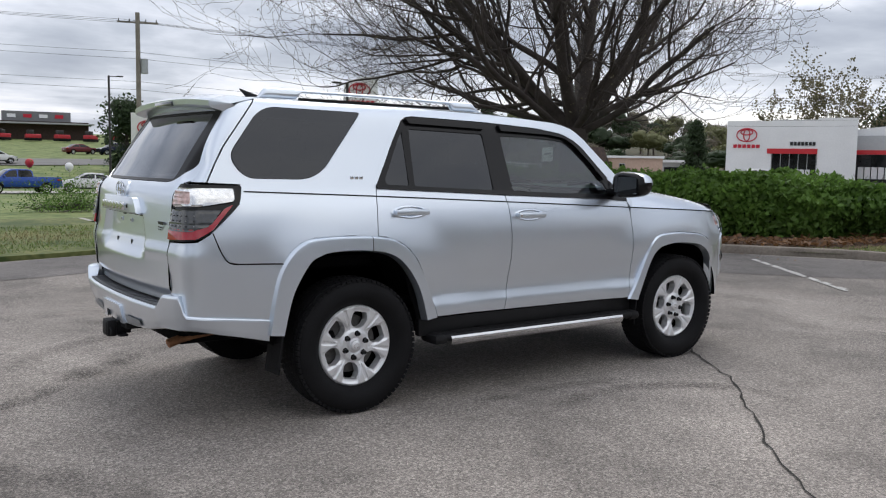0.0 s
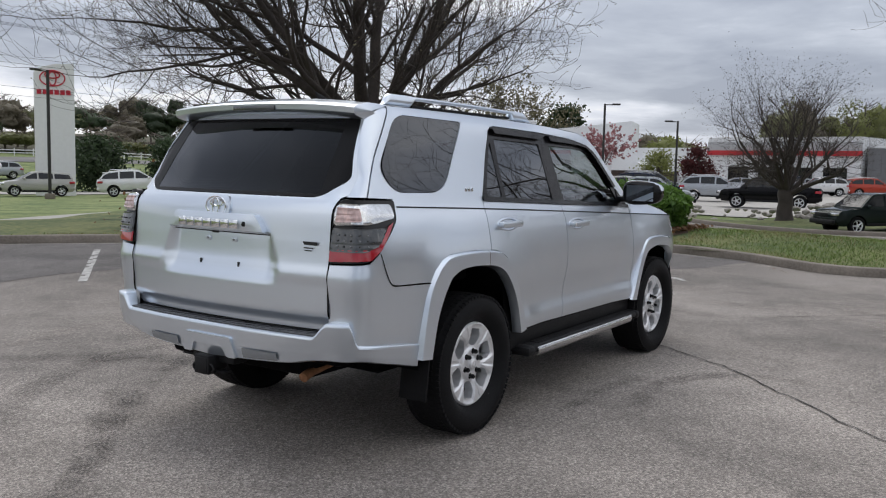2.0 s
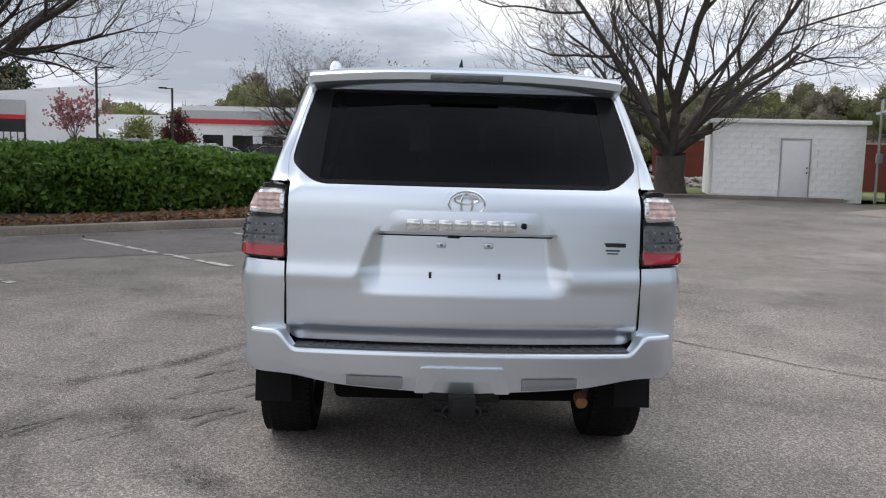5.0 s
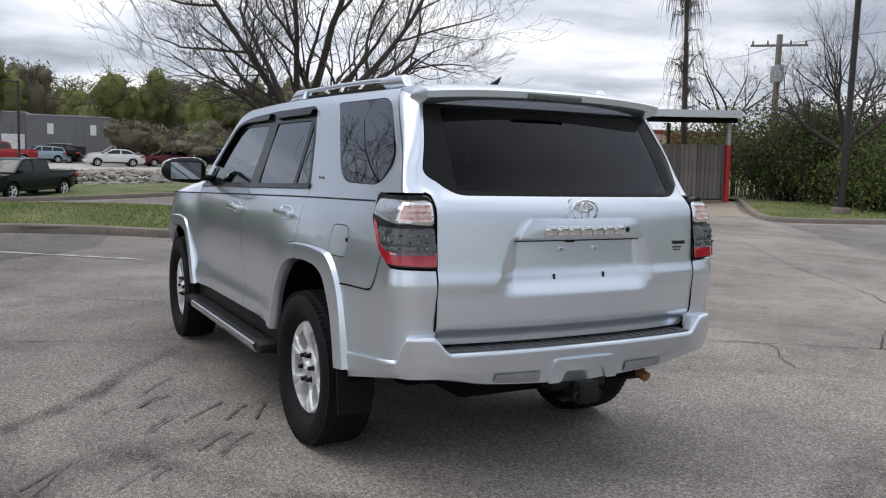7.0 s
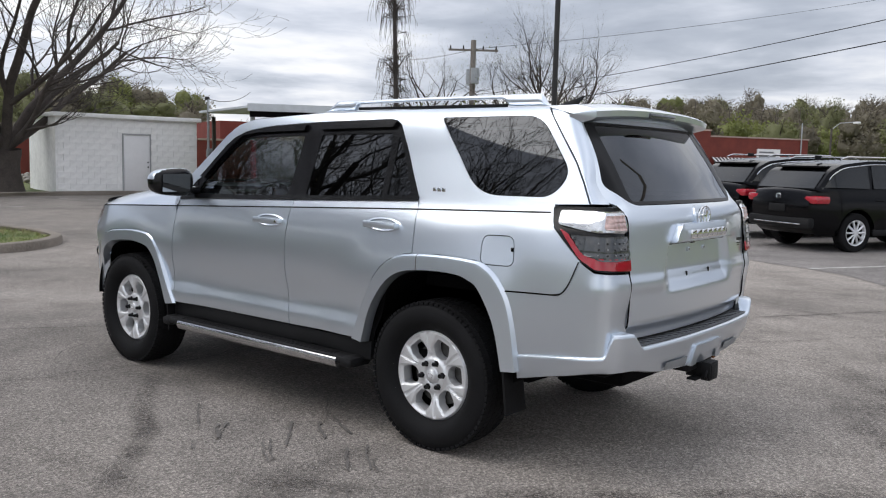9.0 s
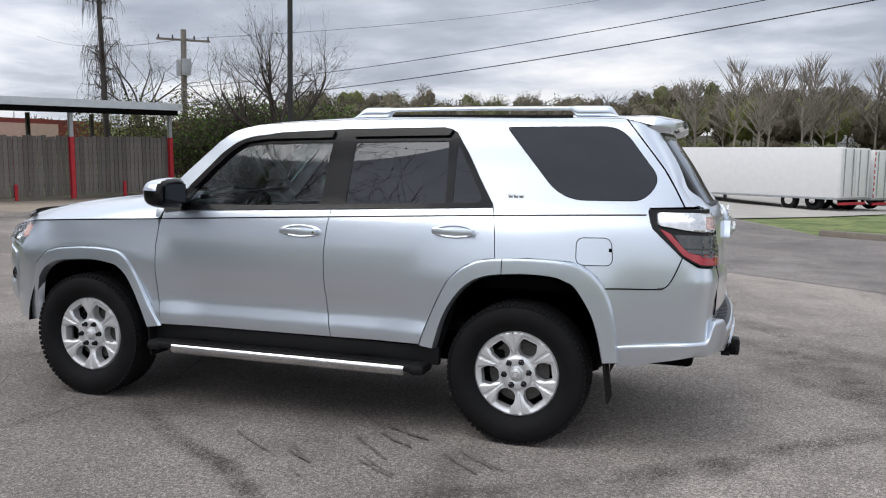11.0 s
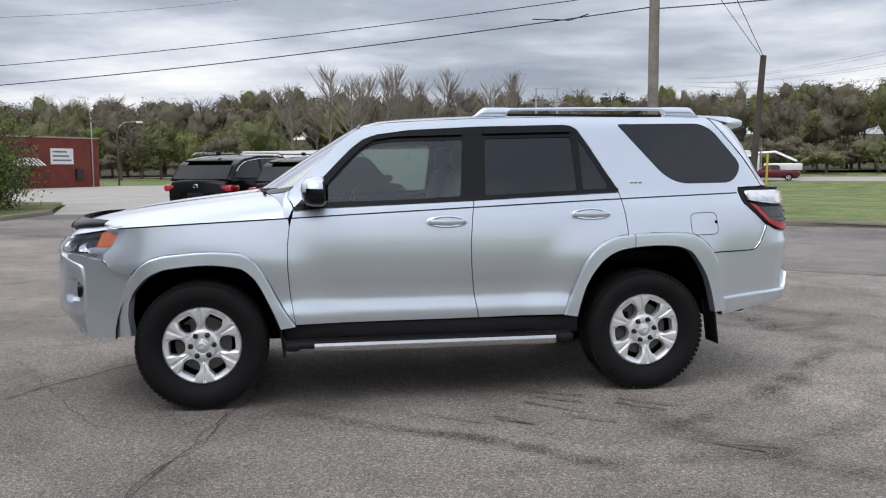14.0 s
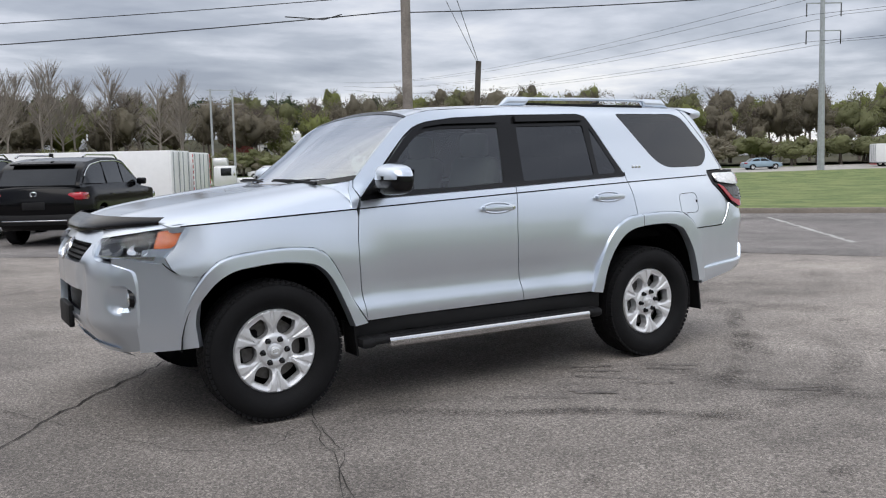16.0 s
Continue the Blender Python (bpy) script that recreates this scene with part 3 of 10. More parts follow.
lot = KERB_NORTH + ISLAND_BACK[1:] + KERB_EAST + DRIVE_SHED + KERB_CORNER + KERB_SOUTH
bm = sheet(lot, step=1.0, to3d=on_ground(), edge=0.5)
tagged(part("parking_lot", bm, ASPHALT), "worn grey asphalt lot with pale stones and stains", "parking lot", kind="structure")
strip_edge = [(p.x + 0.25 * noise.noise((p.x * 0.7, p.y * 0.7, 2)), p.y + 0.25 * noise.noise((p.x * 0.7, p.y * 0.7, 6))) for p in spline([(-27, 3.2), (-18, 2.0), (-10.5, 0.6), (-8.3, -1.8), (-6.6, -4.2), (-4.2, -6.2), (0.0, -9.4), (5.0, -12.3), (9.2, -15.6)], 60)]
bm = sheet(strip_edge + [(8.9, -19.0), (8.45, -22.3), (-2.55, -21.3)] + [(x + 0.06, y + 0.10) for x, y in KERB_SOUTH[1:]], step=0.8, to3d=on_ground(0.0045), edge=0.4)
tagged(part("asphalt_strip", bm, DARKLOT), "darker newer asphalt along the kerb", "asphalt", kind="structure")

north_edge = [(p.x + 0.3 * noise.noise((p.x * 0.6, p.y * 0.6, 3)), p.y + 0.3 * noise.noise((p.x * 0.6, p.y * 0.6, 9))) for p in spline([(9.2, 0.2), (7.2, 1.2), (5.2, 3.6), (3.0, 6.2), (0.6, 6.6), (-3.5, 5.6), (-12, 4.9), (-27.8, 4.4)], 60)]
bm = sheet(north_edge + [(-27.8, 7.2), (-1.85, 7.75), (-0.3, 8.3), (0.8, 10.1), (1.65, 11.3), (4.4, 9.4), (6.5, 6.55), (8.65, 3.8), (9.55, 1.9)], step=0.8, to3d=on_ground(0.0042), edge=0.4)
tagged(part("asphalt_strip", bm, DARKLOT), "darker newer asphalt below the hedge kerb", "asphalt", kind="structure")

bm = sheet([(20.0, -14.3), (18.9, -23.0), (17.5, -22.7), (13.7, -18.8), (11.6, -16.9), (13.4, -12.8), (17.6, -11.4)], step=0.8, to3d=on_ground(0.0062), edge=0.5)
tagged(part("pavement", bm, DUSTY), "pale dusty concrete apron before the shed", "concrete apron", kind="structure")
bm = sheet([(-2.6, -21.5), (8.5, -22.5), (10, -30), (34, -62), (-18, -72), (-12, -40)], step=3, to3d=on_ground(-0.01), edge=1.5)
tagged(part("pavement", bm, SLAB), "pale concrete yard before the brick building", "concrete yard", kind="structure")
bm = sheet([(30, 15.5), (36, 17), (34, -3), (36, -12), (75, -22), (112, -30), (112, 10), (104, 70), (70, 70), (50, 34)], step=4, to3d=on_ground(-0.012), edge=2)
tagged(part("dealer_lot", bm, SLAB), "pale dealer parking lot full of cars", "parking lot", kind="structure")
# roads to the north and the south
bm = sheet([(-60, 66), (-60, 76), (18, 73), (50, 60), (75, 44), (66, 37), (42, 50), (12, 63)], step=4, to3d=on_ground(0.0), edge=2)
tagged(part("road", bm, SLAB), "pale road across the lawn with cars along it", "road", kind="structure")
bm = sheet([(-60, 98), (-60, 114), (40, 122), (90, 100), (82, 88), (36, 106)], step=4, to3d=on_ground(0.0), edge=2)
tagged(part("road", bm, ROADTOP), "distant grey road on the hillside", "road", kind="structure")
bm = sheet([(-160, -30), (-152, -18), (-44, -84), (20, -112), (90, -125), (90, -137), (16, -124), (-52, -94)], step=5, to3d=on_ground(0.03), edge=2)
tagged(part("road", bm, SLAB), "pale highway beyond the field", "road", kind="structure")
# pale drive across the lawn
bm = sheet([(-20, 16.2), (-20, 17.4), (6, 17.0), (13, 20.6), (13.6, 19.6), (6.5, 15.6)], step=2, to3d=on_ground(0.0), edge=1)
tagged(part("pavement", bm, SLAB), "narrow pale path through the lawn", "path", kind="structure")


def kerb_line(pts, n, label, curved=True):
    path = spline([(x, y, 0) for x, y in pts], n) if curved else [Vector((x, y, 0)) for x, y in dense(pts, 0.5, closed=False)]
    path = [Vector((p.x, p.y, gz(p.x, p.y) - 0.04)) for p in path]
    bm = sweep(path, [(-0.02, 0.0), (-0.02, 0.13), (0.0, 0.165), (0.03, 0.175), (0.13, 0.175), (0.16, 0.16), (0.16, 0.0)])
    return tagged(part("kerb", bm, CONCRETE), label, "kerb", kind="structure")


# lines run with the lawn on their left
kerb_line(KERB_NORTH[4:], 110, "stained concrete kerb round the hedge bed")
kerb_line(ISLAND_BACK, 60, "concrete kerb at the back of the lawn")
kerb_line(KERB_EAST, 60, "low concrete kerb along the far lawn")
kerb_line(KERB_CORNER, 50, "low concrete kerb at a grass corner")
kerb_line(KERB_SOUTH[1:], 70, "worn concrete kerb along the field")


def lawn(name, poly, label, dz=0.085, mat=None, step=0.7, skirt=0.0):
    bm = sheet(poly, step=step, to3d=lambda x, y: Vector((x, y, gz(x, y) + dz + 0.03 * noise.noise((x * 0.6, y * 0.6, 0)))), edge=0.4)
    if skirt:
        fold(bm, skirt, (0, 0, -1))
    return tagged(part(name, bm, mat or LAWN), label, "lawn", kind="structure")


lawn("lawn", shrink(KERB_NORTH[4:] + ISLAND_BACK[1:] + [(26, 22), (12, 19.4), (6.2, 15.4), (1.0, 15.9), (0.9, 12.5)], 0.07), "green lawn with clover around the hedge bed")
lawn("lawn", [(-28, 7.35), (-1.8, 7.95), (-0.2, 8.45), (0.85, 10.2), (1.6, 11.6), (0.9, 12.5), (1.0, 15.9), (-28, 16.1)], "weedy lawn with pale patches", dz=0.07, skirt=0.16)
lawn("lawn", shrink([(24.2, 3.2), (23.6, -1.6), (24.3, -7.0), (23.4, -11.5), (22.6, -14.0), (24, -17), (40, -16), (36, -11), (33.5, -3), (31, 8), (27, 8.5)], 0.07), "grass verge below the rocks")
lawn("lawn", shrink(KERB_CORNER + [(10, -30), (26, -44), (26, -26)], 0.07), "grass corner with a lamp post")
lawn("lawn", shrink(KERB_SOUTH[1:] + [(-28, 20), (-60, 0), (-110, -44), (-44, -82), (-14, -60), (-8, -30)], 0.07), "wide green field beyond the kerb", dz=0.07, step=2.0, mat=FIELD)
# mulch under the hedge
lawn("mulch_bed", shrink([(6.6, 11.9), (4.9, 10.3), (6.9, 7.0), (9.0, 4.1), (9.9, 2.6), (12.6, 2.2), (14.4, 3.6), (9.4, 12.8)], 0.05), "brown bark mulch with dead leaves", dz=0.10, mat=MULCH, step=0.4)

# worn bay lines
BAY_LINES = [((8.2, 3.1), (6.1, 0.35)), ((5.1, 7.3), (2.9, 4.2)), ((6.9, 5.0), (4.4, 2.35)), ((3.1, 9.0), (0.75, 5.9)),
             ((-11.4, -10.0), (-7.5, -4.6)), ((-13.9, -8.0), (-9.8, -3.1)), ((-8.6, -12.2), (-5.2, -6.6)), ((21.9, -5.5), (19.0, -6.6)), ((22.2, -9.2), (19.4, -10.2)), ((-0.3, -9.3), (-1.9, -12.2))]
for a, b in BAY_LINES:
    a, b = Vector((*a, 0)), Vector((*b, 0))
    side = Vector((-(b - a).y, (b - a).x, 0)).normalized()

    def strip(u, v, a=a, b=b, side=side):
        p = a.lerp(b, u) + side * ((v - 0.5) * (0.10 + 0.03 * noise.noise((u * 9, a.x, 0))))
        return Vector((p.x, p.y, gz(p.x, p.y) + 0.0085))
    bm = patch(strip, 30, 2)
    rr = random.Random(int(a.x * 10))
    for f in [f for f in bm.faces if rr.random() < 0.16]:
        bm.faces.remove(f)
    tagged(part("bay_line", bm, WORNLINE), "worn white parking bay line on the asphalt", "road marking", "parking bay lines", kind="structure")


def crack(pts, width, seed, label="jagged dark crack in the asphalt", jag=0.022, mat=None):
    rr = random.Random(seed)
    path = spline([(x, y, 0) for x, y in pts], max(12, int(9 * sum((Vector(a) - Vector(b)).length for a, b in zip(pts, pts[1:])))))
    bm = bmesh.new()
    last = None
    for i, p in enumerate(path):
        q = path[min(i + 1, len(path) - 1)] - path[max(i - 1, 0)]
        n = Vector((-q.y, q.x, 0)).normalized()
        c = p + n * rr.uniform(-jag, jag)
        w = width * rr.uniform(0.35, 1.2)
        row = [bm.verts.new((c.x + n.x * s, c.y + n.y * s, gz(c.x, c.y) + 0.0062 + 0.00013 * seed)) for s in (-w, w)]
        if last:
            bm.faces.new((last[0], row[0], row[1], last[1]))
        last = row
    tagged(part("crack", bm, mat or CRACK, soft=False), label, "crack", "cracks in the asphalt", kind="structure")


crack([(3.6, 1.9), (2.6, 0.3), (1.60, -0.95), (1.18, -1.55), (0.76, -1.95), (0.5, -2.2), (-0.02, -2.70), (-0.27, -3.0), (-0.58, -3.45), (-1.09, -4.23), (-2.2, -6.0)], 0.0075, 1)
crack([(1.55, 2.7), (1.57, 2.12), (1.36, 1.66), (1.24, 1.02), (1.1, 0.4), (1.6, -0.95)], 0.003, 2)
crack([(1.24, 1.02), (1.54, 2.13), (2.0, 3.85), (3.0, 5.6)], 0.003, 3)
crack([(1.24, 1.02), (1.9, 1.2), (3.1, -0.9), (5.0, -2.6), (8.4, -5.0)], 0.0022, 4)
crack([(6.1, -10.6), (3.2, -8.4), (0.5, -6.6), (-1.1, -4.2)], 0.006, 5)
crack([(5.6, -3.0), (3.5, -1.0)], 0.006, 6)
crack([(1.07, 4.67), (2.0, 3.86)], 0.006, 7)
crack([(-2.6, -4.6), (-1.5, -3.0), (-0.6, -3.45)], 0.004, 8)
crack([(-6.3, -3.4), (-4.6, -3.1), (-2.8, -3.25)], 0.005, 10)
GOUGES = [((-1.52, 2.2), (-1.32, 2.03)), ((-0.54, 1.74), (-0.43, 1.65)), ((-0.96, 1.57), (-0.70, 1.36)), ((-0.84, 1.37), (-0.55, 1.08)), ((-1.40, 1.33), (-1.14, 1.09)), ((-1.61, 1.68), (-1.50, 1.58)),
          ((-0.90, 1.16), (-0.66, 0.98)), ((-0.65, 0.91), (-0.30, 0.56)), ((-0.46, 1.52), (-0.29, 1.33)), ((-1.33, 1.41), (-1.09, 1.18)), ((-0.96, 1.60), (-0.68, 1.40)), ((-1.45, 1.33), (-1.31, 1.22)),
          ((-0.94, 1.01), (-0.64, 0.85)), ((-0.23, 1.48), (0.12, 1.23)), ((-1.67, 1.83), (-1.44, 1.61)), ((-0.49, 1.54), (-0.29, 1.40)), ((-1.61, 2.16), (-1.26, 1.98))]
for i, (a, b) in enumerate(GOUGES):
    crack([a, ((a[0] + b[0]) / 2 + 0.01, (a[1] + b[1]) / 2), b], 0.006 if i % 3 else 0.010, 20 + i, "short scraped gouge in the asphalt", 0.006, GOUGE)


def smudge_material(name, colour, strength):
    """Rubbed-in dirt that thins out towards its edges and is broken by the stones."""
    m = bpy.data.materials.new(name)
    m.use_nodes = True
    t = m.node_tree
    b = t.nodes["Principled BSDF"]
    b.inputs["Base Color"].default_value, b.inputs["Roughness"].default_value = rgb(colour), 0.9
    uv = t.nodes.new("ShaderNodeUVMap")
    uv.uv_map = "run"
    cut = t.nodes.new("ShaderNodeSeparateXYZ")
    t.links.new(uv.outputs[0], cut.inputs[0])

    def maths(op, a, c):
        n = t.nodes.new("ShaderNodeMath")
        n.operation = op
        for k, v in enumerate((a, c)):
            if isinstance(v, float):
                n.inputs[k].default_value = v
            else:
                t.links.new(v, n.inputs[k])
        return n.outputs[0]
    fade = 1.0
    for axis in ("X", "Y"):
        c = cut.outputs[axis]
        hump = maths("MULTIPLY", maths("MULTIPLY", c, maths("SUBTRACT", 1.0, c)), 4.0)
        fade = maths("MULTIPLY", maths("POWER", hump, 0.45 if axis == "X" else 0.9), fade)
    at = t.nodes.new("ShaderNodeTexCoord")
    for scale, lo, hi in ((70.0, 0.35, 0.62), (4.0, 0.30, 0.62)):
        n = t.nodes.new("ShaderNodeTexNoise")
        n.inputs["Scale"].default_value, n.inputs["Detail"].default_value = scale, 4.0
        t.links.new(at.outputs["Object"], n.inputs["Vector"])
        r = t.nodes.new("ShaderNodeMapRange")
        r.inputs["From Min"].default_value, r.inputs["From Max"].default_value = lo, hi
        t.links.new(n.outputs["Fac"], r.inputs["Value"])
        fade = maths("MULTIPLY", fade, r.outputs[0])
    see = t.nodes.new("ShaderNodeBsdfTransparent")
    mix = t.nodes.new("ShaderNodeMixShader")
    t.links.new(maths("MULTIPLY", fade, strength), mix.inputs["Fac"])
    t.links.new(see.outputs[0], mix.inputs[1])
    t.links.new(b.outputs[0], mix.inputs[2])
    t.links.new(mix.outputs[0], t.nodes["Material Output"].inputs["Surface"])
    return m


SMUDGE = smudge_material("rubbed_tyre_dirt", (0.075, 0.067, 0.061), 0.52)
PALESMUDGE = smudge_material("pale_dust", (0.37, 0.33, 0.295), 0.62)


def tyre_mark(pts, width, seed, mat=None, label="faint curved dark tyre mark on the asphalt", name="tyre_mark", group="tyre marks"):
    """A scuffed track: a soft band of rubbed-in dirt along a line."""
    path = spline([(x, y, 0) for x, y in pts], 60)
    bm = bmesh.new()
    run = bm.loops.layers.uv.new("run")
    rows = []
    for j, p in enumerate(path):
        q = path[min(j + 1, 59)] - path[max(j - 1, 0)]
        n = Vector((-q.y, q.x, 0)).normalized()
        w = width * (1 + 0.3 * noise.noise((j * 0.15, seed, 0)))
        rows.append([bm.verts.new((p.x + n.x * k * w, p.y + n.y * k * w, gz(p.x, p.y) + 0.0066 + 0.00025 * seed)) for k in (-1, 0, 1)])
    for j in range(59):
        for k in range(2):
            f = bm.faces.new((rows[j][k], rows[j][k + 1], rows[j + 1][k + 1], rows[j + 1][k]))
            for loop, (a, c) in zip(f.loops, ((j, k), (j, k + 1), (j + 1, k + 1), (j + 1, k))):
                loop[run].uv = (a / 59, c / 2)
    bm.normal_update()
    for f in bm.faces:
        if f.normal.z < 0:
            f.normal_flip()
    tagged(part(name, bm, mat or SMUDGE, soft=False), label, "stain" if mat else "tyre mark", group, kind="structure")


tyre_mark([(-0.9, -1.25), (-0.6, -1.12), (-0.07, -1.10), (0.5, -1.2)], 0.07, 2)
tyre_mark([(-0.70, 2.24), (-0.1, 1.76), (0.47, 1.38), (0.99, 0.94)], 0.08, 3)
tyre_mark([(0.47, 1.47), (-0.05, 1.67), (-0.37, 1.95), (-0.8, 2.4)], 0.07, 4)
tyre_mark([(-3.47, 0.05), (-3.09, 0.21), (-2.03, 1.17), (-1.31, 1.68), (-0.87, 1.94)], 0.09, 5)
tyre_mark([(-3.39, -0.15), (-2.55, 0.79), (-1.9, 1.5)], 0.11, 6)
tyre_mark([(-4.4, -1.6), (-3.9, -1.0), (-3.2, -0.9), (-2.9, -1.6), (-3.4, -2.2)], 0.16, 7)
tyre_mark([(-0.6, -1.5), (0.3, -1.35), (0.95, -1.7), (1.0, -2.3)], 0.09, 8)
tyre_mark([(-2.1, 2.9), (-1.5, 2.2), (-1.2, 1.6), (-1.3, 0.9)], 0.16, 9)
tyre_mark([(-3.0, 0.9), (-2.65, 1.55), (-2.0, 2.0), (-1.2, 2.25), (0.2, 2.2)], 0.13, 10)
tyre_mark([(-5.2, -0.6), (-4.2, -1.5), (-3.2, -2.6), (-2.4, -4.0)], 0.20, 11)
tyre_mark([(-4.0, 0.7), (-3.5, -0.6), (-3.2, -1.8), (-2.2, -2.9)], 0.26, 12)
for k, (x, y, r) in enumerate(((-2.95, -2.15, 0.11), (-3.35, -1.3, 0.09), (-1.3, -2.6, 0.07), (-2.7, 1.9, 0.08), (0.6, 2.6, 0.10), (-4.0, -2.9, 0.13), (2.6, 2.9, 0.12), (-0.4, 3.1, 0.09), (-3.6, 0.9, 0.10))):
    tyre_mark([(x - r, y - r * 0.3), (x, y), (x + r, y + r * 0.3)], r * 0.75, 13 + k, SMUDGE, "dark oil stain on the asphalt", "oil_stain", "oil stains")
for k, (x, y, l, w, az) in enumerate(((4.2, -2.2, 2.4, 0.5, 20), (6.5, -5.0, 3.0, 0.8, -30), (-1.5, 3.4, 1.6, 0.35, 10), (3.0, 4.0, 2.0, 0.5, 50), (-3.2, -3.6, 1.4, 0.4, 120), (9.0, -8.5, 4.0, 1.2, -35), (3.8, -7.2, 3.0, 0.9, -20), (12.0, -11.0, 4.0, 1.6, -40), (7.5, -4.0, 9.0, 4.5, -25), (14.5, -5.0, 10.0, 6.0, -60), (10.5, -12.0, 8.0, 5.0, -40), (2.5, -6.0, 7.0, 3.0, -30), (-4.6, 6.0, 5.0, 2.0, 10))):
    d = Vector((math.cos(radians(az)), math.sin(radians(az)))) * l / 2
    tyre_mark([(x - d.x, y - d.y), (x + 0.1, y - 0.1), (x + d.x, y + d.y)], w / 2, 5 + 0.6 * k, PALESMUDGE, "pale dusty worn patch of asphalt", "worn_patch", "worn patches")

# ---------------------------------------------------------------- the silver SUV: x ahead, y to its left, wheels on z = 0
suv = thing("suv", "clean metallic silver five-door suv parked on worn asphalt", "car")

SECTION = curve((0.38, 0.862), (0.47, 0.876), (0.52, 0.887), (0.555, 0.889), (0.585, 0.886), (0.612, 0.878), (0.645, 0.8715), (0.71, 0.874), (0.80, 0.887), (0.90, 0.8935), (1.00, 0.8905), (1.08, 0.883), (1.15, 0.872),
                (1.19, 0.861), (1.23, 0.844), (1.27, 0.826), (1.31, 0.812), (1.50, 0.750), (1.715, 0.683), (1.745, 0.667), (1.765, 0.648), (1.780, 0.615))
NOSE_IN = curve((1.45, 0), (1.70, 0.006), (1.86, 0.030), (1.98, 0.062), (2.06, 0.098), (2.14, 0.16), (2.22, 0.27))
TAIL_IN = curve((1.85, 0), (2.00, 0.003), (2.12, 0.008), (2.20, 0.014), (2.27, 0.03), (2.33, 0.08))
PIN = curve((-2.05, 1.271), (-1.24, 1.241), (-0.27, 1.199), (0.865, 1.147), (1.80, 1.102), (1.95, 1.088))


def S(x, z):
    """Half-width of the body side."""
    swell = 0.024 * smooth(0.88, 0.56, math.hypot(abs(x) - 1.395, z - 0.389)) * smooth(-2.02, -1.80, x)     # the sides swell towards the arches
    base = SECTION(z)
    if x < -1.80 and z < 0.90:                      # no rocker ledge behind the rear arch
        base = lerp(base, 0.8935 - 0.018 * ((0.90 - z) / 0.4) ** 2, smooth(-1.80, -1.90, x))
    return base + swell - NOSE_IN(x) * (1 + 0.7 * smooth(0.88, 1.08, z)) - TAIL_IN(-x)


def pane_y(x, z):
    """The even slope of the side glass."""
    return 0.8135 - 0.3185 * (z - 1.31) + 0.002 * (1 - ((z - 1.5) / 0.24) ** 2)


def lip_y(p):
    """How far the wheel arch trim stands out; it dies away into the front bumper."""
    return 0.931 - NOSE_IN(p.x) * 0.85 - TAIL_IN(-p.x) - 0.040 * smooth(1.60, 1.86, p.x) * smooth(0.92, 0.62, p.y)


def outward(bm):
    """Turns the faces away from the car's middle."""
    bmesh.ops.recalc_face_normals(bm, faces=bm.faces)
    score = 0.0
    for f in bm.faces:
        c = f.calc_center_median()
        score += f.normal.dot(c - Vector((c.x * 0.8 - 0.1, 0, 0.9))) * f.calc_area()
    if score < 0:
        bmesh.ops.reverse_faces(bm, faces=bm.faces)
    return bm


def side_panel(name, outline, sgn, mat, holes=(), off=0.0, gap=0.0025, depth=0.03, step=0.035, parent=None, label="", surf=None):
    surf = surf or S
    bm = sheet(outline, holes, step, lambda x, z: Vector((x, sgn * (surf(x, z) + off), z)), gap, edge=0.018)
    outward(bm)
    if depth:
        fold(bm, depth, (0, -sgn, 0))
    return part(name, bm, mat, suv if parent is None else parent, label)


# plan line of the tail, from the side round the corner to the hatch; u runs on along it from x
TAIL_PLAN = [(-2.10, 0.886), (-2.20, 0.886), (-2.30, 0.884), (-2.345, 0.876), (-2.378, 0.850), (-2.394, 0.80), (-2.403, 0.74), (-2.409, 0.64)]
TAIL_RIDGE = curve((0.60, 0.0), (0.75, -0.006), (0.90, 0.008), (0.945, 0.013), (0.965, 0.010), (1.00, 0.0))
NOSE_PLAN = [(1.78, 0.872), (1.88, 0.848), (1.96, 0.815), (2.03, 0.780), (2.09, 0.742), (2.15, 0.708), (2.195, 0.672), (2.24, 0.61), (2.27, 0.53), (2.29, 0.44)]


def run_along(plan, n=160):
    pts = spline([(x, y) for x, y in plan], n)
    run = [0.0]
    for a, b in zip(pts, pts[1:]):
        run.append(run[-1] + (b - a).length)

    def at(s):
        s = max(0.0, min(run[-1], s))
        i = min(len(run) - 2, int(s / run[-1] * (len(run) - 1)))
        while i > 0 and run[i] > s:
            i -= 1
        while i < len(run) - 2 and run[i + 1] < s:
            i += 1
        w = (s - run[i]) / max(1e-9, run[i + 1] - run[i])
        d = (pts[i + 1] - pts[i]).normalized()
        return pts[i].lerp(pts[i + 1], w), Vector((-d.y, d.x))
    return at


tail_at, nose_at = run_along(TAIL_PLAN), run_along(NOSE_PLAN)


def tail(u, z, off=0.0):
    """A place on the tail corner for u (x on the side, then length along the corner) and z."""
    if u > -2.10:
        return Vector((u, S(u, z) + off + 0.0 * z, z))
    s = -2.10 - u
    s = s if s < 0.15 else 0.15 + 1.368 * (s - 0.15)
    p, n = tail_at(s)
    n = Vector((-abs(n.x), abs(n.y)))
    off += TAIL_RIDGE(z) * smooth(0.14, 0.27, s)
    flat = S(-2.10, z) - 0.886                     # how far this height stands in from the plan line
    keep = 1 - smooth(0.22, 0.42, s)
    lean = 0.004 + 0.032 * smooth(0.98, 1.30, z)
    return Vector((p.x + n.x * off + lean * smooth(0.15, 0.32, s) - 0.25 * flat * (1 - keep), p.y + n.y * off + flat * keep, z))


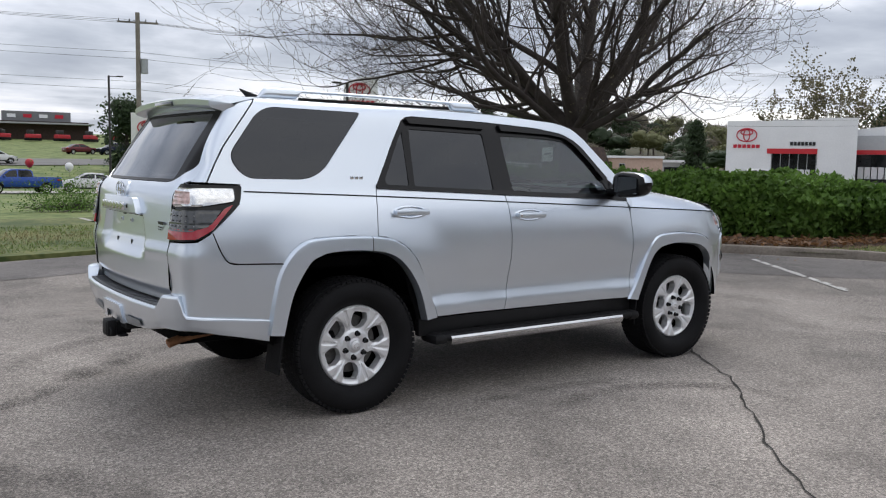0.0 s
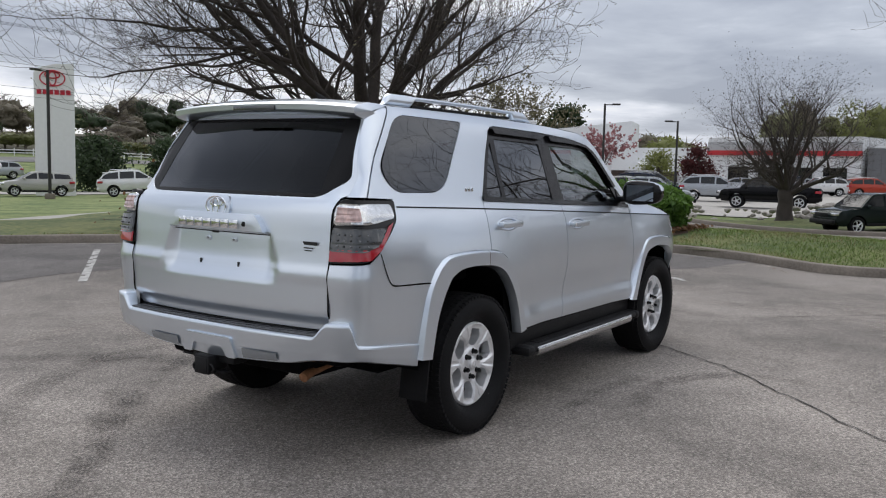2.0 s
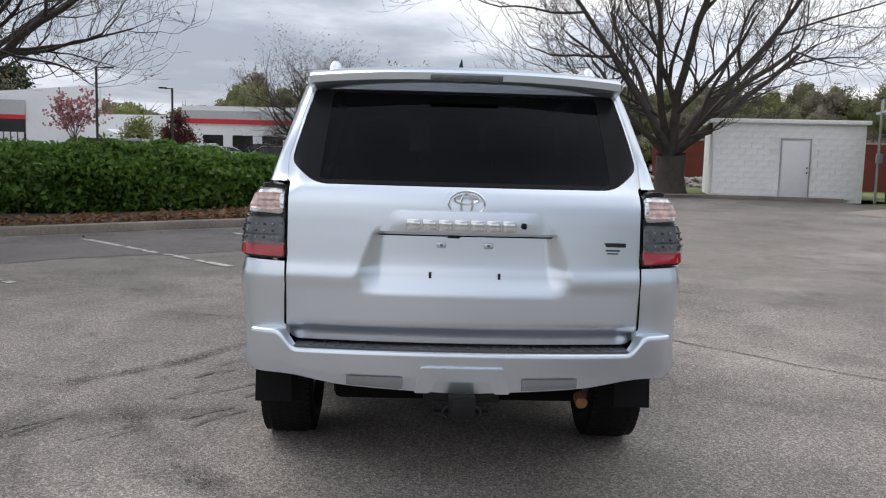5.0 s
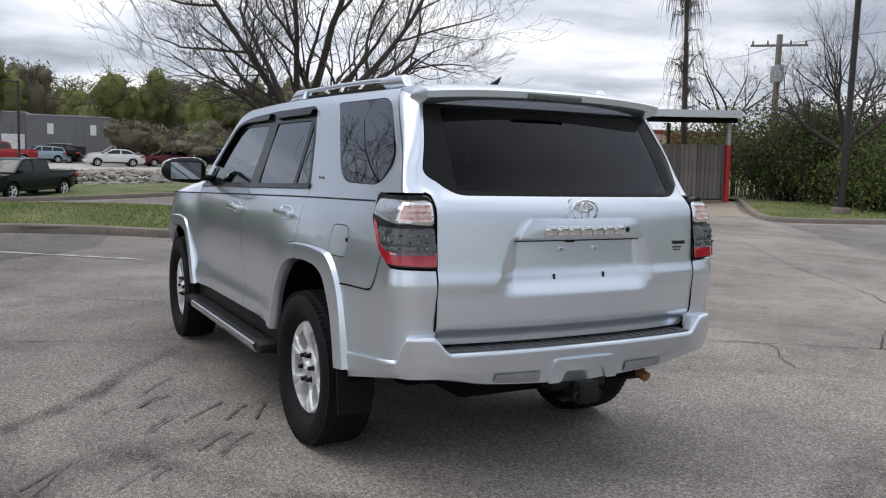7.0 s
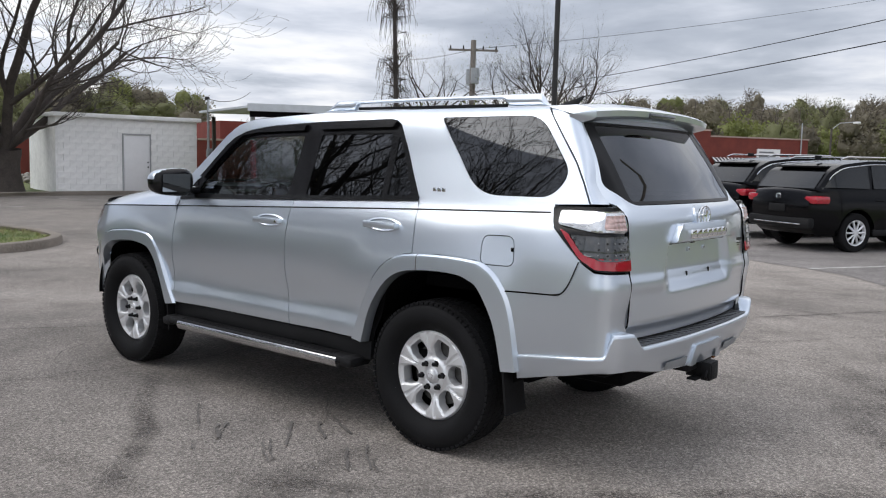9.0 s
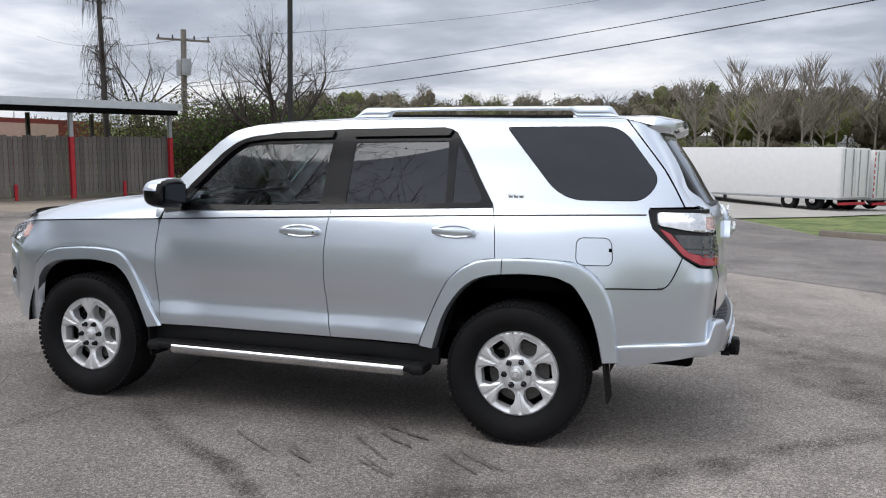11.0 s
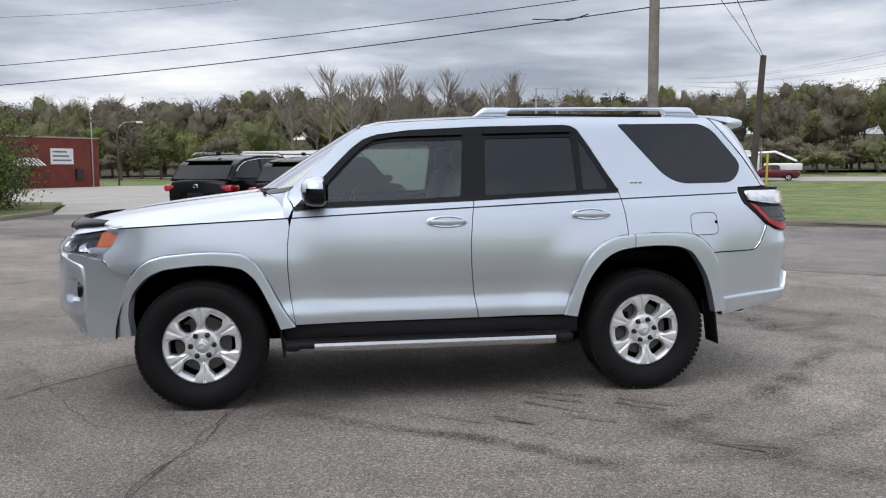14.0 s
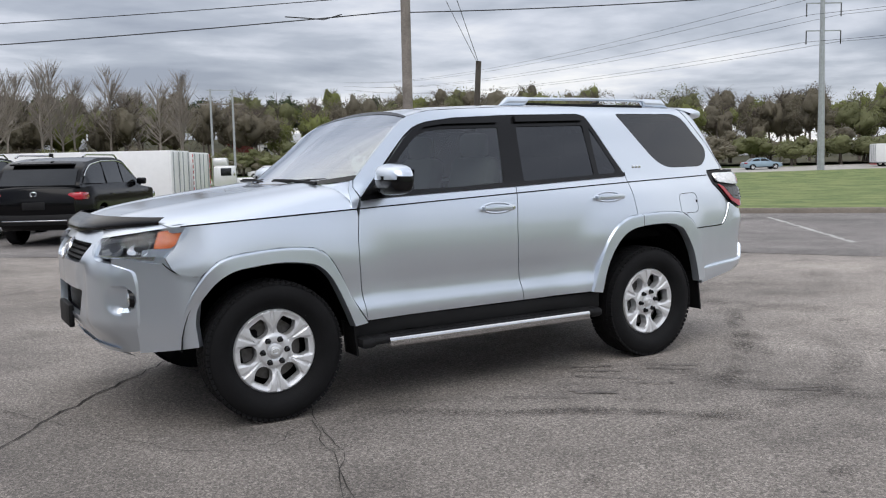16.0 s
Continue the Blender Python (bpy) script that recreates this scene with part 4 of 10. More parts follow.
def nose(w, z, off=0.0):
    p, n = nose_at(w)
    n = Vector((abs(n.x), abs(n.y)))
    back = 0.10 * smooth(0.95, 1.12, z) + 0.02 * smooth(0.60, 0.45, z)
    return Vector((p.x + n.x * off - back * (0.35 + w), p.y + n.y * off - 0.2 * back, z))


def wrap_panel(name, outline, sgn, mat, where, holes=(), off=0.0, gap=0.0025, depth=0.02, step=0.03, parent=None, label="", bulge=None):
    def put(u, z):
        p = where(u, z, off + (bulge(u, z) if bulge else 0.0))
        return Vector((p.x, sgn * p.y, p.z))
    bm = sheet(outline, holes, step, put, gap, edge=0.015)
    outward(bm)
    if depth:
        fold(bm, depth, lambda co: Vector((-0.7 if co.x > 0 else 0.7, -sgn * 0.7, 0)))
    return part(name, bm, mat, suv if parent is None else parent, label)


FRONT_GAP = [(0.838, 1.206), (0.866, 1.10), (0.880, 0.98), (0.880, 0.84), (0.868, 0.68), (0.840, 0.50)]
MID_GAP = [(-0.278, 1.258), (-0.262, 1.15), (-0.248, 0.99), (-0.251, 0.84), (-0.268, 0.66), (-0.295, 0.506)]
REAR_EDGE = [(-1.268, 1.014), (-1.257, 1.14), (-1.240, 1.24), (-1.226, 1.299)]
REAR_OUT = [(-0.842, 0.512), (-0.887, 0.644), (-0.938, 0.760), (-0.994, 0.865), (-1.050, 0.930), (-1.110, 0.972), (-1.211, 1.008), (-1.44, 1.024), (-1.674, 1.017), (-1.750, 0.994), (-1.815, 0.945), (-1.878, 0.854), (-1.915, 0.72), (-1.945, 0.507)]
REAR_IN = [(-0.927, 0.500), (-0.966, 0.640), (-1.005, 0.730), (-1.058, 0.809), (-1.115, 0.868), (-1.181, 0.907), (-1.27, 0.930), (-1.44, 0.943), (-1.583, 0.937), (-1.650, 0.918), (-1.707, 0.884), (-1.788, 0.760), (-1.828, 0.65), (-1.862, 0.500)]
FRONT_OUT = [(0.838, 0.492), (0.895, 0.580), (0.947, 0.672), (1.000, 0.780), (1.059, 0.875), (1.105, 0.922), (1.170, 0.948), (1.36, 0.958), (1.567, 0.943), (1.640, 0.930), (1.706, 0.905), (1.780, 0.835), (1.850, 0.710), (1.885, 0.580), (1.862, 0.462)]
FRONT_IN = [(0.928, 0.480), (0.960, 0.560), (0.992, 0.632), (1.026, 0.705), (1.070, 0.780), (1.124, 0.834), (1.190, 0.862), (1.36, 0.880), (1.565, 0.863), (1.640, 0.843), (1.705, 0.806), (1.760, 0.748), (1.800, 0.680), (1.832, 0.570), (1.826, 0.462)]
DLO = [(0.838, 1.206), (0.760, 1.283), (0.686, 1.360), (0.549, 1.500), (0.480, 1.567), (0.413, 1.618), (0.360, 1.640), (0.313, 1.654), (0.115, 1.681), (-0.326, 1.704), (-0.900, 1.717), (-0.945, 1.710), (-0.983, 1.688), (-1.064, 1.566), (-1.150, 1.420), (-1.226, 1.299)]
BELT = [(-1.226, 1.299), (-0.75, 1.279), (-0.278, 1.258), (0.20, 1.240), (0.64, 1.222), (0.838, 1.206)]
ROOF_LINE = [(0.845, 1.228), (0.872, 1.270), (0.862, 1.312), (0.710, 1.459), (0.536, 1.622), (0.478, 1.664), (0.434, 1.690), (0.360, 1.712), (0.265, 1.729), (-0.02, 1.746), (-0.316, 1.760), (-0.80, 1.770), (-1.18, 1.775), (-1.60, 1.776), (-1.905, 1.772)]
HATCH_GAP = [(-1.905, 1.772), (-1.958, 1.709), (-2.040, 1.608), (-2.121, 1.505), (-2.180, 1.410), (-2.232, 1.314)]
QUARTER_WINDOW = rounded([(-1.258, 1.724), (-1.888, 1.730), (-2.108, 1.452), (-2.030, 1.338), (-1.600, 1.332)], [0.03, 0.10, 0.07, 0.10, 0.13], 8)
FUEL_FLAP = rounded([(-1.695, 1.145), (-1.880, 1.150), (-1.895, 1.003), (-1.700, 1.000)], 0.045, 6)
LAMP = rounded([(-2.052, 1.304), (-2.430, 1.314), (-2.462, 1.285), (-2.462, 1.012), (-2.300, 1.022), (-2.235, 1.068), (-2.074, 1.212)], [0.02, 0.02, 0.02, 0.02, 0.03, 0.03, 0.03], 4)

for sgn in (1, -1):
    doorf = side_panel("front_door", FRONT_GAP[::-1] + BELT[::-1][1:4] + MID_GAP[1:], sgn, SILVER)
    doorr = side_panel("rear_door", MID_GAP[::-1] + BELT[::-1][4:5] + REAR_EDGE[::-1] + REAR_OUT[:7][::-1], sgn, SILVER)
    side_panel("body_side", [(0.838, 1.206)] + ROOF_LINE + HATCH_GAP[1:] + [(-2.060, 1.306), (-2.080, 1.206), (-2.236, 1.062), (-2.190, 0.955), (-2.150, 0.905), (-2.10, 0.896), (-1.856, 0.888)]
               + REAR_OUT[6:11][::-1] + REAR_EDGE + DLO[::-1][1:-1], sgn, SILVER, holes=[QUARTER_WINDOW, FUEL_FLAP] if sgn > 0 else [QUARTER_WINDOW])
    fender_top = [(x, PIN(x)) for x in (0.872, 1.1, 1.35, 1.6, 1.84)]
    side_panel("fender", FRONT_GAP[1:][::-1] + fender_top + [(1.868, 1.06), (1.905, 0.990), (1.955, 0.940), (1.930, 0.880), (1.885, 0.840), (1.790, 0.832)] + FRONT_OUT[1:11][::-1], sgn, SILVER)
    if sgn > 0:
        side_panel("fuel_flap", FUEL_FLAP, sgn, SILVER, gap=0.0045)
        part("flap_latch", box(-1.876, S(-1.876, 1.085) + 0.001, 1.085, 0.016, 0.006, 0.020, 0.003), VOID, suv, "dark fuel flap latch")

    # flared wheel arches
    for nm, outer, inner, lo, hi in (("wheel_arch_trim", REAR_OUT, REAR_IN, 0.0, 0.43), ("wheel_arch_trim", REAR_OUT, REAR_IN, 0.433, 1.0), ("wheel_arch_trim", FRONT_OUT, FRONT_IN, 0.0, 1.0)):
        N = 96
        o, n_ = spline(outer, N), spline(inner, N)

        def flare(u, v, o=o, n_=n_, lo=lo, hi=hi, sgn=sgn):
            k = (lo + (hi - lo) * u) * (len(o) - 1)
            i = min(len(o) - 2, int(k))
            a, b = o[i].lerp(o[i + 1], k - i), n_[i].lerp(n_[i + 1], k - i)
            if v <= 0.8:
                w = v / 0.8
                p = a.lerp(b, w)
                body = S(p.x, max(0.56, p.y))
                lip = lip_y(p)
                y = lerp(body - 0.004, lip, 0.80 * smooth(0.0, 0.14, w) + 0.20 * w)
                y = lerp(y, max(y, body + 0.004), smooth(0.0, 0.1, w))
            else:
                w = (v - 0.8) / 0.2
                p = b + (b - a).normalized() * 0.012 * math.sin(w * math.pi / 2)
                y = lip_y(p) - 0.004 - 0.05 * w
            if p.x > 1.78:                                     # the front flare runs out into the bumper corner
                y = lerp(y, nose((p.x - 1.78) * 1.03, p.y).y - (0.002 if v <= 0.8 else 0.05 * (v - 0.8) / 0.2), smooth(0.78, 0.58, p.y))
            return Vector((p.x, sgn * y, p.y))
        part(nm, outward(patch(flare, 90, 20)), SILVER, suv)

    # shut lines of the bumper corners
    for where, line in ((tail, [(-1.858, 0.886), (-2.08, 0.894), (-2.150, 0.904), (-2.192, 0.955), (-2.236, 1.060)]),
                        (nose, [(0.0, 0.833), (0.05, 0.838), (0.10, 0.849), (0.150, 0.873), (0.192, 0.911)])):
        run = spline(line, 40)

        def seam(u, v, run=run, where=where, sgn=sgn):
            k = min(38, int(u * 39))
            c = run[k].lerp(run[k + 1], u * 39 - k)
            d = (run[k + 1] - run[k]).normalized()
            p = where(c.x - d.y * (v - 0.5) * 0.006, c.y + d.x * (v - 0.5) * 0.006, 0.0022)
            return Vector((p.x, sgn * p.y, p.z))
        part("panel_gap", outward(patch(seam, 39, 1)), VOID, suv, "dark shut line")

    # rear corner, tail lamp, front corner
    wrap_panel("rear_corner", [(-1.858, 0.886), (-2.10, 0.894), (-2.150, 0.903), (-2.192, 0.954), (-2.239, 1.061), (-2.300, 1.016), (-2.462, 1.006), (-2.462, 0.645), (-2.40, 0.64), (-2.33, 0.62),
               (-2.285, 0.605), (-2.235, 0.585), (-1.955, 0.53), (-1.935, 0.58), (-1.905, 0.71), (-1.868, 0.85)], sgn, SILVER, tail, gap=0.001)
    lamp = wrap_panel("tail_lamp", LAMP, sgn, BLACK, tail, off=0.006, gap=0.003, depth=0.03, label="tail lamp with clear, smoked and red lens")
    clear_band = rounded([(-2.105, 1.286), (-2.435, 1.292), (-2.450, 1.278), (-2.450, 1.190), (-2.30, 1.196), (-2.115, 1.222)], 0.012, 3)
    wrap_panel("clear_lens", clear_band, sgn, REFLECTOR, tail, off=0.014, gap=0.0, depth=0.012, parent=lamp, step=0.012, label="clear ribbed lens over chrome",
               bulge=lambda u, z: 0.012 * math.sin(max(0, min(1, (z - 1.19) / 0.1)) * math.pi) + 0.0022 * math.sin(z * 420) * smooth(-2.26, -2.30, u))
    bulb = rounded([(-2.325, 1.272), (-2.44, 1.276), (-2.442, 1.205), (-2.330, 1.212)], 0.008, 3)
    wrap_panel("indicator_bulb_lens", bulb, sgn, material("pale_red_lens", (0.68, 0.47, 0.44), rough=0.15, vary=0.2, scale=30, coat=1.0) if sgn > 0 else bpy.data.materials["pale_red_lens"], tail, off=0.0275, gap=0.0, depth=0.006, parent=lamp, step=0.008,
               bulge=lambda u, z: 0.002 * math.sin(z * 500))
    smoked = rounded([(-2.185, 1.180), (-2.452, 1.180), (-2.452, 1.072), (-2.325, 1.072), (-2.255, 1.098)], 0.01, 3)
    wrap_panel("smoked_lens", smoked, sgn, LAMPSMOKE, tail, off=0.016, gap=0.0, depth=0.008, parent=lamp, step=0.01,
               bulge=lambda u, z: 0.003 * (math.sin(z * 300) > 0) + 0.002 * (math.sin(u * 260) > 0))
    for row in range(3):
        for col in range(5):
            c = tail(-2.315 - 0.027 * col, 1.098 + 0.026 * row, 0.021)
            part("lamp_diode", box(c.x, sgn * c.y, c.z, 0.006, 0.009, 0.008, 0.002), LAMPGREY if (row + col) % 2 else GREYPAD, lamp)
    red = rounded([(-2.122, 1.204), (-2.172, 1.184), (-2.250, 1.104), (-2.325, 1.084), (-2.453, 1.080), (-2.453, 1.024), (-2.305, 1.034), (-2.240, 1.080)], 0.006, 3)
    wrap_panel("red_lens", red, sgn, LAMPRED, tail, off=0.017, gap=0.0, depth=0.008, parent=lamp, step=0.012)
    wrap_panel("front_corner", [(0.0, 0.834), (0.10, 0.850), (0.150, 0.874), (0.192, 0.912), (0.25, 0.916), (0.345, 0.938), (0.46, 0.946), (0.46, 0.87), (0.345, 0.84), (0.345, 0.44), (0.22, 0.445), (0.032, 0.455), (0.038, 0.580), (0.024, 0.700), (-0.006, 0.800)], sgn, SILVER, nose, depth=0.04)

    wrap_panel("lamp_surround", [(0.085, 0.838), (0.085, 1.02), (0.14, 1.00), (0.30, 0.98), (0.30, 0.86), (0.20, 0.84)], sgn, SILVER, nose, off=-0.010, gap=0.0, depth=0.0)
    # head lamp: dark housing, chrome bowl, amber end, clear cover
    shape = rounded([(0.075, 1.106), (0.30, 1.074), (0.595, 1.036), (0.605, 1.008), (0.570, 0.945), (0.40, 0.938), (0.255, 0.913), (0.215, 0.918), (0.140, 0.985), (0.082, 1.055)], [0.015, 0.05, 0.012, 0.02, 0.02, 0.03, 0.02, 0.02, 0.04, 0.03], 4)
    lampf = wrap_panel("head_lamp", shape, sgn, LAMPGREY, nose, off=-0.035, gap=0.002, depth=0.06, label="headlamp with projector bowl and amber end")
    wrap_panel("lamp_cover", shape, sgn, CLEARLENS, nose, off=0.012, gap=0.003, depth=0.03, parent=lampf)
    amber = rounded([(0.084, 1.096), (0.250, 1.072), (0.240, 0.985), (0.150, 0.988), (0.100, 1.045)], 0.01, 3)
    wrap_panel("amber_lens", amber, sgn, AMBER, nose, off=-0.004, gap=0.0, depth=0.02, parent=lampf)
    for w0, w1 in ((0.262, 0.375), (0.40, 0.545)):
        bowl = rounded([(w0, 1.040 - (w0 - 0.2) * 0.15), (w1, 1.030 - (w1 - 0.2) * 0.15), (w1, 0.958), (w0, 0.952)], 0.03, 6)
        wrap_panel("reflector_bowl", bowl, sgn, REFLECTOR if w0 < 0.3 else LAMPSMOKE, nose, off=-0.026, gap=0.0, depth=0.02, parent=lampf, step=0.015,
                   bulge=lambda u, z, c=(w0 + w1) / 2: -0.03 + 0.05 * min(1, ((u - c) / 0.06) ** 2 + ((z - 0.995) / 0.045) ** 2))

    brow = [(0.262, 1.064), (0.58, 1.022), (0.578, 1.006), (0.262, 1.046)]
    wrap_panel("lamp_brow", brow, sgn, BLACK, nose, off=-0.012, gap=0.0, depth=0.02, parent=lampf, step=0.02, label="black upper bezel")
    sill_ = [(0.225, 0.945), (0.40, 0.950), (0.56, 0.958), (0.56, 0.948), (0.40, 0.941), (0.24, 0.925)]
    wrap_panel("lamp_strip", sill_, sgn, REFLECTOR, nose, off=-0.010, gap=0.0, depth=0.012, parent=lampf, step=0.02, label="bright lower lamp strip")

    # black window frame with two panes
    FG = rounded([(0.700, 1.240), (0.655, 1.310), (0.545, 1.425), (0.430, 1.540), (0.340, 1.598), (0.20, 1.612), (-0.225, 1.622), (-0.195, 1.268), (0.20, 1.250)], [0.02, 0.0, 0.1, 0.1, 0.08, 0.1, 0.015, 0.015, 0], 5)
    RG = rounded([(-0.372, 1.628), (-0.938, 1.640), (-0.955, 1.298), (-0.352, 1.272)], 0.015, 3)
    RQ = rounded([(-0.990, 1.625), (-1.015, 1.590), (-1.160, 1.335), (-1.150, 1.307), (-0.995, 1.300)], 0.012, 3)
    belt_low = [(x, z + 0.004) for x, z in BELT]
    frame_ = side_panel("window_frame", DLO[1:-1] + belt_low[0:], sgn, BLACK, holes=[FG, RG, RQ], off=-0.002, gap=0.002, depth=0.02)
    for nm, o, mt in (("window_pane", FG, TINTED), ("window_pane", RG, PRIVACY), ("window_pane", RQ, PRIVACY)):
        side_panel(nm, o, sgn, mt, off=-0.010, gap=0.0, depth=0.0, parent=frame_, step=0.05, surf=pane_y).visible_shadow = False
    side_panel("quarter_window", shrink(QUARTER_WINDOW, 0.003), sgn, PRIVACY, off=-0.004, gap=0.0, depth=0.0, step=0.05, surf=pane_y)
    side_panel("quarter_seal", QUARTER_WINDOW, sgn, BLACK, holes=[shrink(QUARTER_WINDOW, 0.022)], off=-0.006, gap=0.0, depth=0.01)
    side_panel("belt_strip", [(x, z + 0.010) for x, z in BELT] + [(x, z - 0.014) for x, z in BELT[::-1]], sgn, BLACK, off=0.010, gap=0.0, depth=0.012)
    # smoked rain visors over the panes
    VF = [(0.640, 1.345), (0.540, 1.458), (0.425, 1.568), (0.340, 1.622), (0.20, 1.642), (-0.225, 1.655), (-0.235, 1.690), (0.12, 1.674), (0.318, 1.646), (0.415, 1.610), (0.49, 1.556), (0.60, 1.44), (0.685, 1.352)]
    VR = [(-0.360, 1.660), (-0.940, 1.674), (-0.958, 1.702), (-0.362, 1.696)]
    for o in (VF, VR):
        bm = sheet(o, (), 0.03, lambda x, z: Vector((x, sgn * (S(x, z) + 0.022), z)), 0, 0.015)
        fold(outward(bm), 0.022, (0, -sgn, 0))
        part("rain_visor", bm, BLACK, suv, "smoked plastic rain visor")

    # pinstripe tape
    def tape(u, v, sgn=sgn):
        x = lerp(0.86, -2.045, u)
        z = PIN(x) + (v - 0.5) * 0.0075
        return Vector((x, sgn * (S(x, z) + 0.0016), z))
    part("pinstripe", outward(patch(tape, 120, 1)), TRIM, suv, "thin dark pinstripe")

    def hood_line(u, v, sgn=sgn):
        x = lerp(0.872, 1.865, u)
        z = PIN(x) + (v - 0.5) * 0.008
        return Vector((x, sgn * (S(x, z) + 0.0018), z))
    part("hood_gap", outward(patch(hood_line, 40, 1)), VOID, suv, "dark shut line between hood and fender")

    # door handles in shallow cups
    for cx, cz in ((-0.098, 1.112), (-1.028, 1.147)):
        y0 = S(cx, cz)
        bm = bmesh.new()
        add_box(bm, cx, sgn * (y0 + 0.034), cz, 0.235, 0.018, 0.034, 0.0085)
        for e_ in (-0.105, 0.105):
            add_box(bm, cx + e_, sgn * (y0 + 0.014), cz, 0.026, 0.042, 0.030, 0.008)
        hand = part("door_handle", bm, SILVER, doorf if cx > -0.5 else doorr, "silver pull handle")

        def cup(u, v, cx=cx, cz=cz, sgn=sgn):
            a, r = u * 2 * math.pi, v
            x, z = cx + 0.128 * r * math.cos(a) * (1 + 0.06 * abs(math.cos(a))), cz + 0.038 * r * math.sin(a)
            return Vector((x, sgn * (S(x, z) + 0.001 + 0.006 * math.sin(min(1, (1 - r) * 3) * math.pi) - 0.004 * (1 - r)), z))
        part("handle_cup", outward(patch(cup, 28, 6)), SILVER, hand, "shallow dished cup behind the handle")
        if cx > -0.5:
            bm = bmesh.new()
            add_lathe(bm, [(0.0001, sgn * 0.003), (0.007, sgn * 0.003), (0.009, 0)], 14, "y", centre=(cx - 0.10, sgn * (y0 + 0.044), cz))
            part("key_barrel", bm, STEEL, hand)

    # door mirror
    mirror = part("mirror_arm", box(0.705, sgn * 0.895, 1.262, 0.10, 0.13, 0.045, 0.018), BLACK, suv, "black door mirror with a silver cap")

    def blob(cx, cy, cz, rx, ry, rz, part_of, p=2.6, n=28):
        bm = bmesh.new()
        bmesh.ops.create_uvsphere(bm, u_segments=n, v_segments=n // 2, radius=1.0)
        for v in bm.verts:
            c = v.co
            k = (abs(c.x) ** p + abs(c.y) ** p + abs(c.z) ** p) ** (-1 / p)
            c *= k
            back = 1.0 if c.x > 0 else 0.45
            v.co = Vector((cx + c.x * rx * back, cy + c.y * ry, cz + c.z * rz * (1 - 0.12 * sgn * c.y)))
        kill = [f for f in bm.faces if not part_of(f.calc_center_median())]
        bmesh.ops.delete(bm, geom=kill, context="FACES")
        return outward(bm)
    split_z = 1.322
    part("mirror_cap", blob(0.690, sgn * 1.030, 1.312, 0.105, 0.150, 0.088, lambda c: c.z > split_z and c.x > 0.668, 3.2), SILVER, mirror)
    part("mirror_housing", blob(0.688, sgn * 1.030, 1.311, 0.103, 0.148, 0.087, lambda c: c.z <= split_z + 0.006 or c.x <= 0.674, 3.2), BLACK, mirror)
    bm = patch(lambda u, v: Vector((0.640 + 0.004 * (1 - u) - 0.006 * v, sgn * (0.925 + 0.205 * u), 1.252 + 0.114 * v)), 4, 4)
    part("mirror_glass", bm, MIRROR, mirror, "mirror glass")
    side_panel("mirror_sail", [(0.825, 1.222), (0.715, 1.334), (0.695, 1.245), (0.69, 1.235)], sgn, BLACK, off=0.004, gap=0.0)

    side_panel("pillar_foot", [(0.868, 1.155), (0.844, 1.207), (0.850, 1.228), (0.877, 1.270), (0.866, 1.312), (0.884, 1.304), (0.900, 1.26), (0.900, 1.155)], sgn, SILVER, off=-0.003, gap=0.0, depth=0.01, step=0.015)

    # sill, step board, flaps
    part("sill", box(-0.02, sgn * 0.845, 0.445, 1.86, 0.05, 0.11, 0.012), TRIM, suv, "black plastic sill")
    board = part("step_board", box(0.012, sgn * 0.885, 0.383, 1.74, 0.165, 0.046, 0.02), TRIM, suv, "black running board with a bright strip")
    strip = spline([(0.946, 0.400), (0.958, 0.3985), (0.969, 0.388), (0.974, 0.374), (0.968, 0.350), (0.958, 0.338), (0.946, 0.336)], 18)

    def bright(u, v, sgn=sgn, strip=strip):
        p = strip[min(17, int(round(v * 17)))]
        return Vector((lerp(0.730, -0.775, u), sgn * p.x, p.y))
    bm = outward(patch(bright, 30, 17))
    bmesh.ops.holes_fill(bm, edges=bm.edges)
    part("step_strip", bm, STEEL, board, "scuffed bright metal strip")
    for k in range(7):
        part("tread_rib", box(0.0, sgn * (0.83 + 0.018 * k), 0.4085, 1.44, 0.008, 0.006), TRIM, board)
    for x in (0.86, -0.845):
        bm = box(x, sgn * 0.885, 0.377, 0.10, 0.175, 0.062, 0.026)
        part("board_end", bm, TRIM, board)
    for x in (0.55, -0.5):
        part("board_bracket", box(x, sgn * 0.79, 0.41, 0.06, 0.16, 0.03, 0.006), TRIM, board)
    for x, zt, zb, lean in ((-1.862, 0.56, 0.285, -0.035), (0.925, 0.49, 0.30, -0.02)):
        bm = patch(lambda u, v, x=x, zt=zt, zb=zb, lean=lean: Vector((x + lean * v, sgn * lerp(0.75, 0.915, u), lerp(zt, zb, v))), 6, 6)
        fold(bm, 0.012, (1, 0, 0))
        part("mud_flap", bm, RUBBER, suv, "black rubber mud flap")

    # roof rail
    def rail(u, v, sgn=sgn):
        x = lerp(-0.295, -1.875, u)
        a = v * 2 * math.pi
        up_ = smooth(-0.295, -0.40, x) * smooth(-1.875, -1.805, x)
        zc = 1.770 + 0.010 * smooth(-0.3, -1.2, x)
        block = 1 - smooth(-0.53, -0.56, x) * smooth(-1.63, -1.60, x)
        h = lerp(0.010, 0.0285, block) * max(0.03, up_)
        c = zc + lerp(0.048, 0.030, block) * up_
        return Vector((x, sgn * (0.602 + 0.026 * math.cos(a) * (0.5 + 0.5 * up_) - 0.012 * up_ + 0.018 * smooth(-1.4, -1.9, x) * -1), c + h * math.sin(a) * (1.15 if math.sin(a) > 0 else 1)))
    r_ = part("roof_rail", outward(patch(rail, 110, 16)), SILVER, suv, "raised silver roof rail")
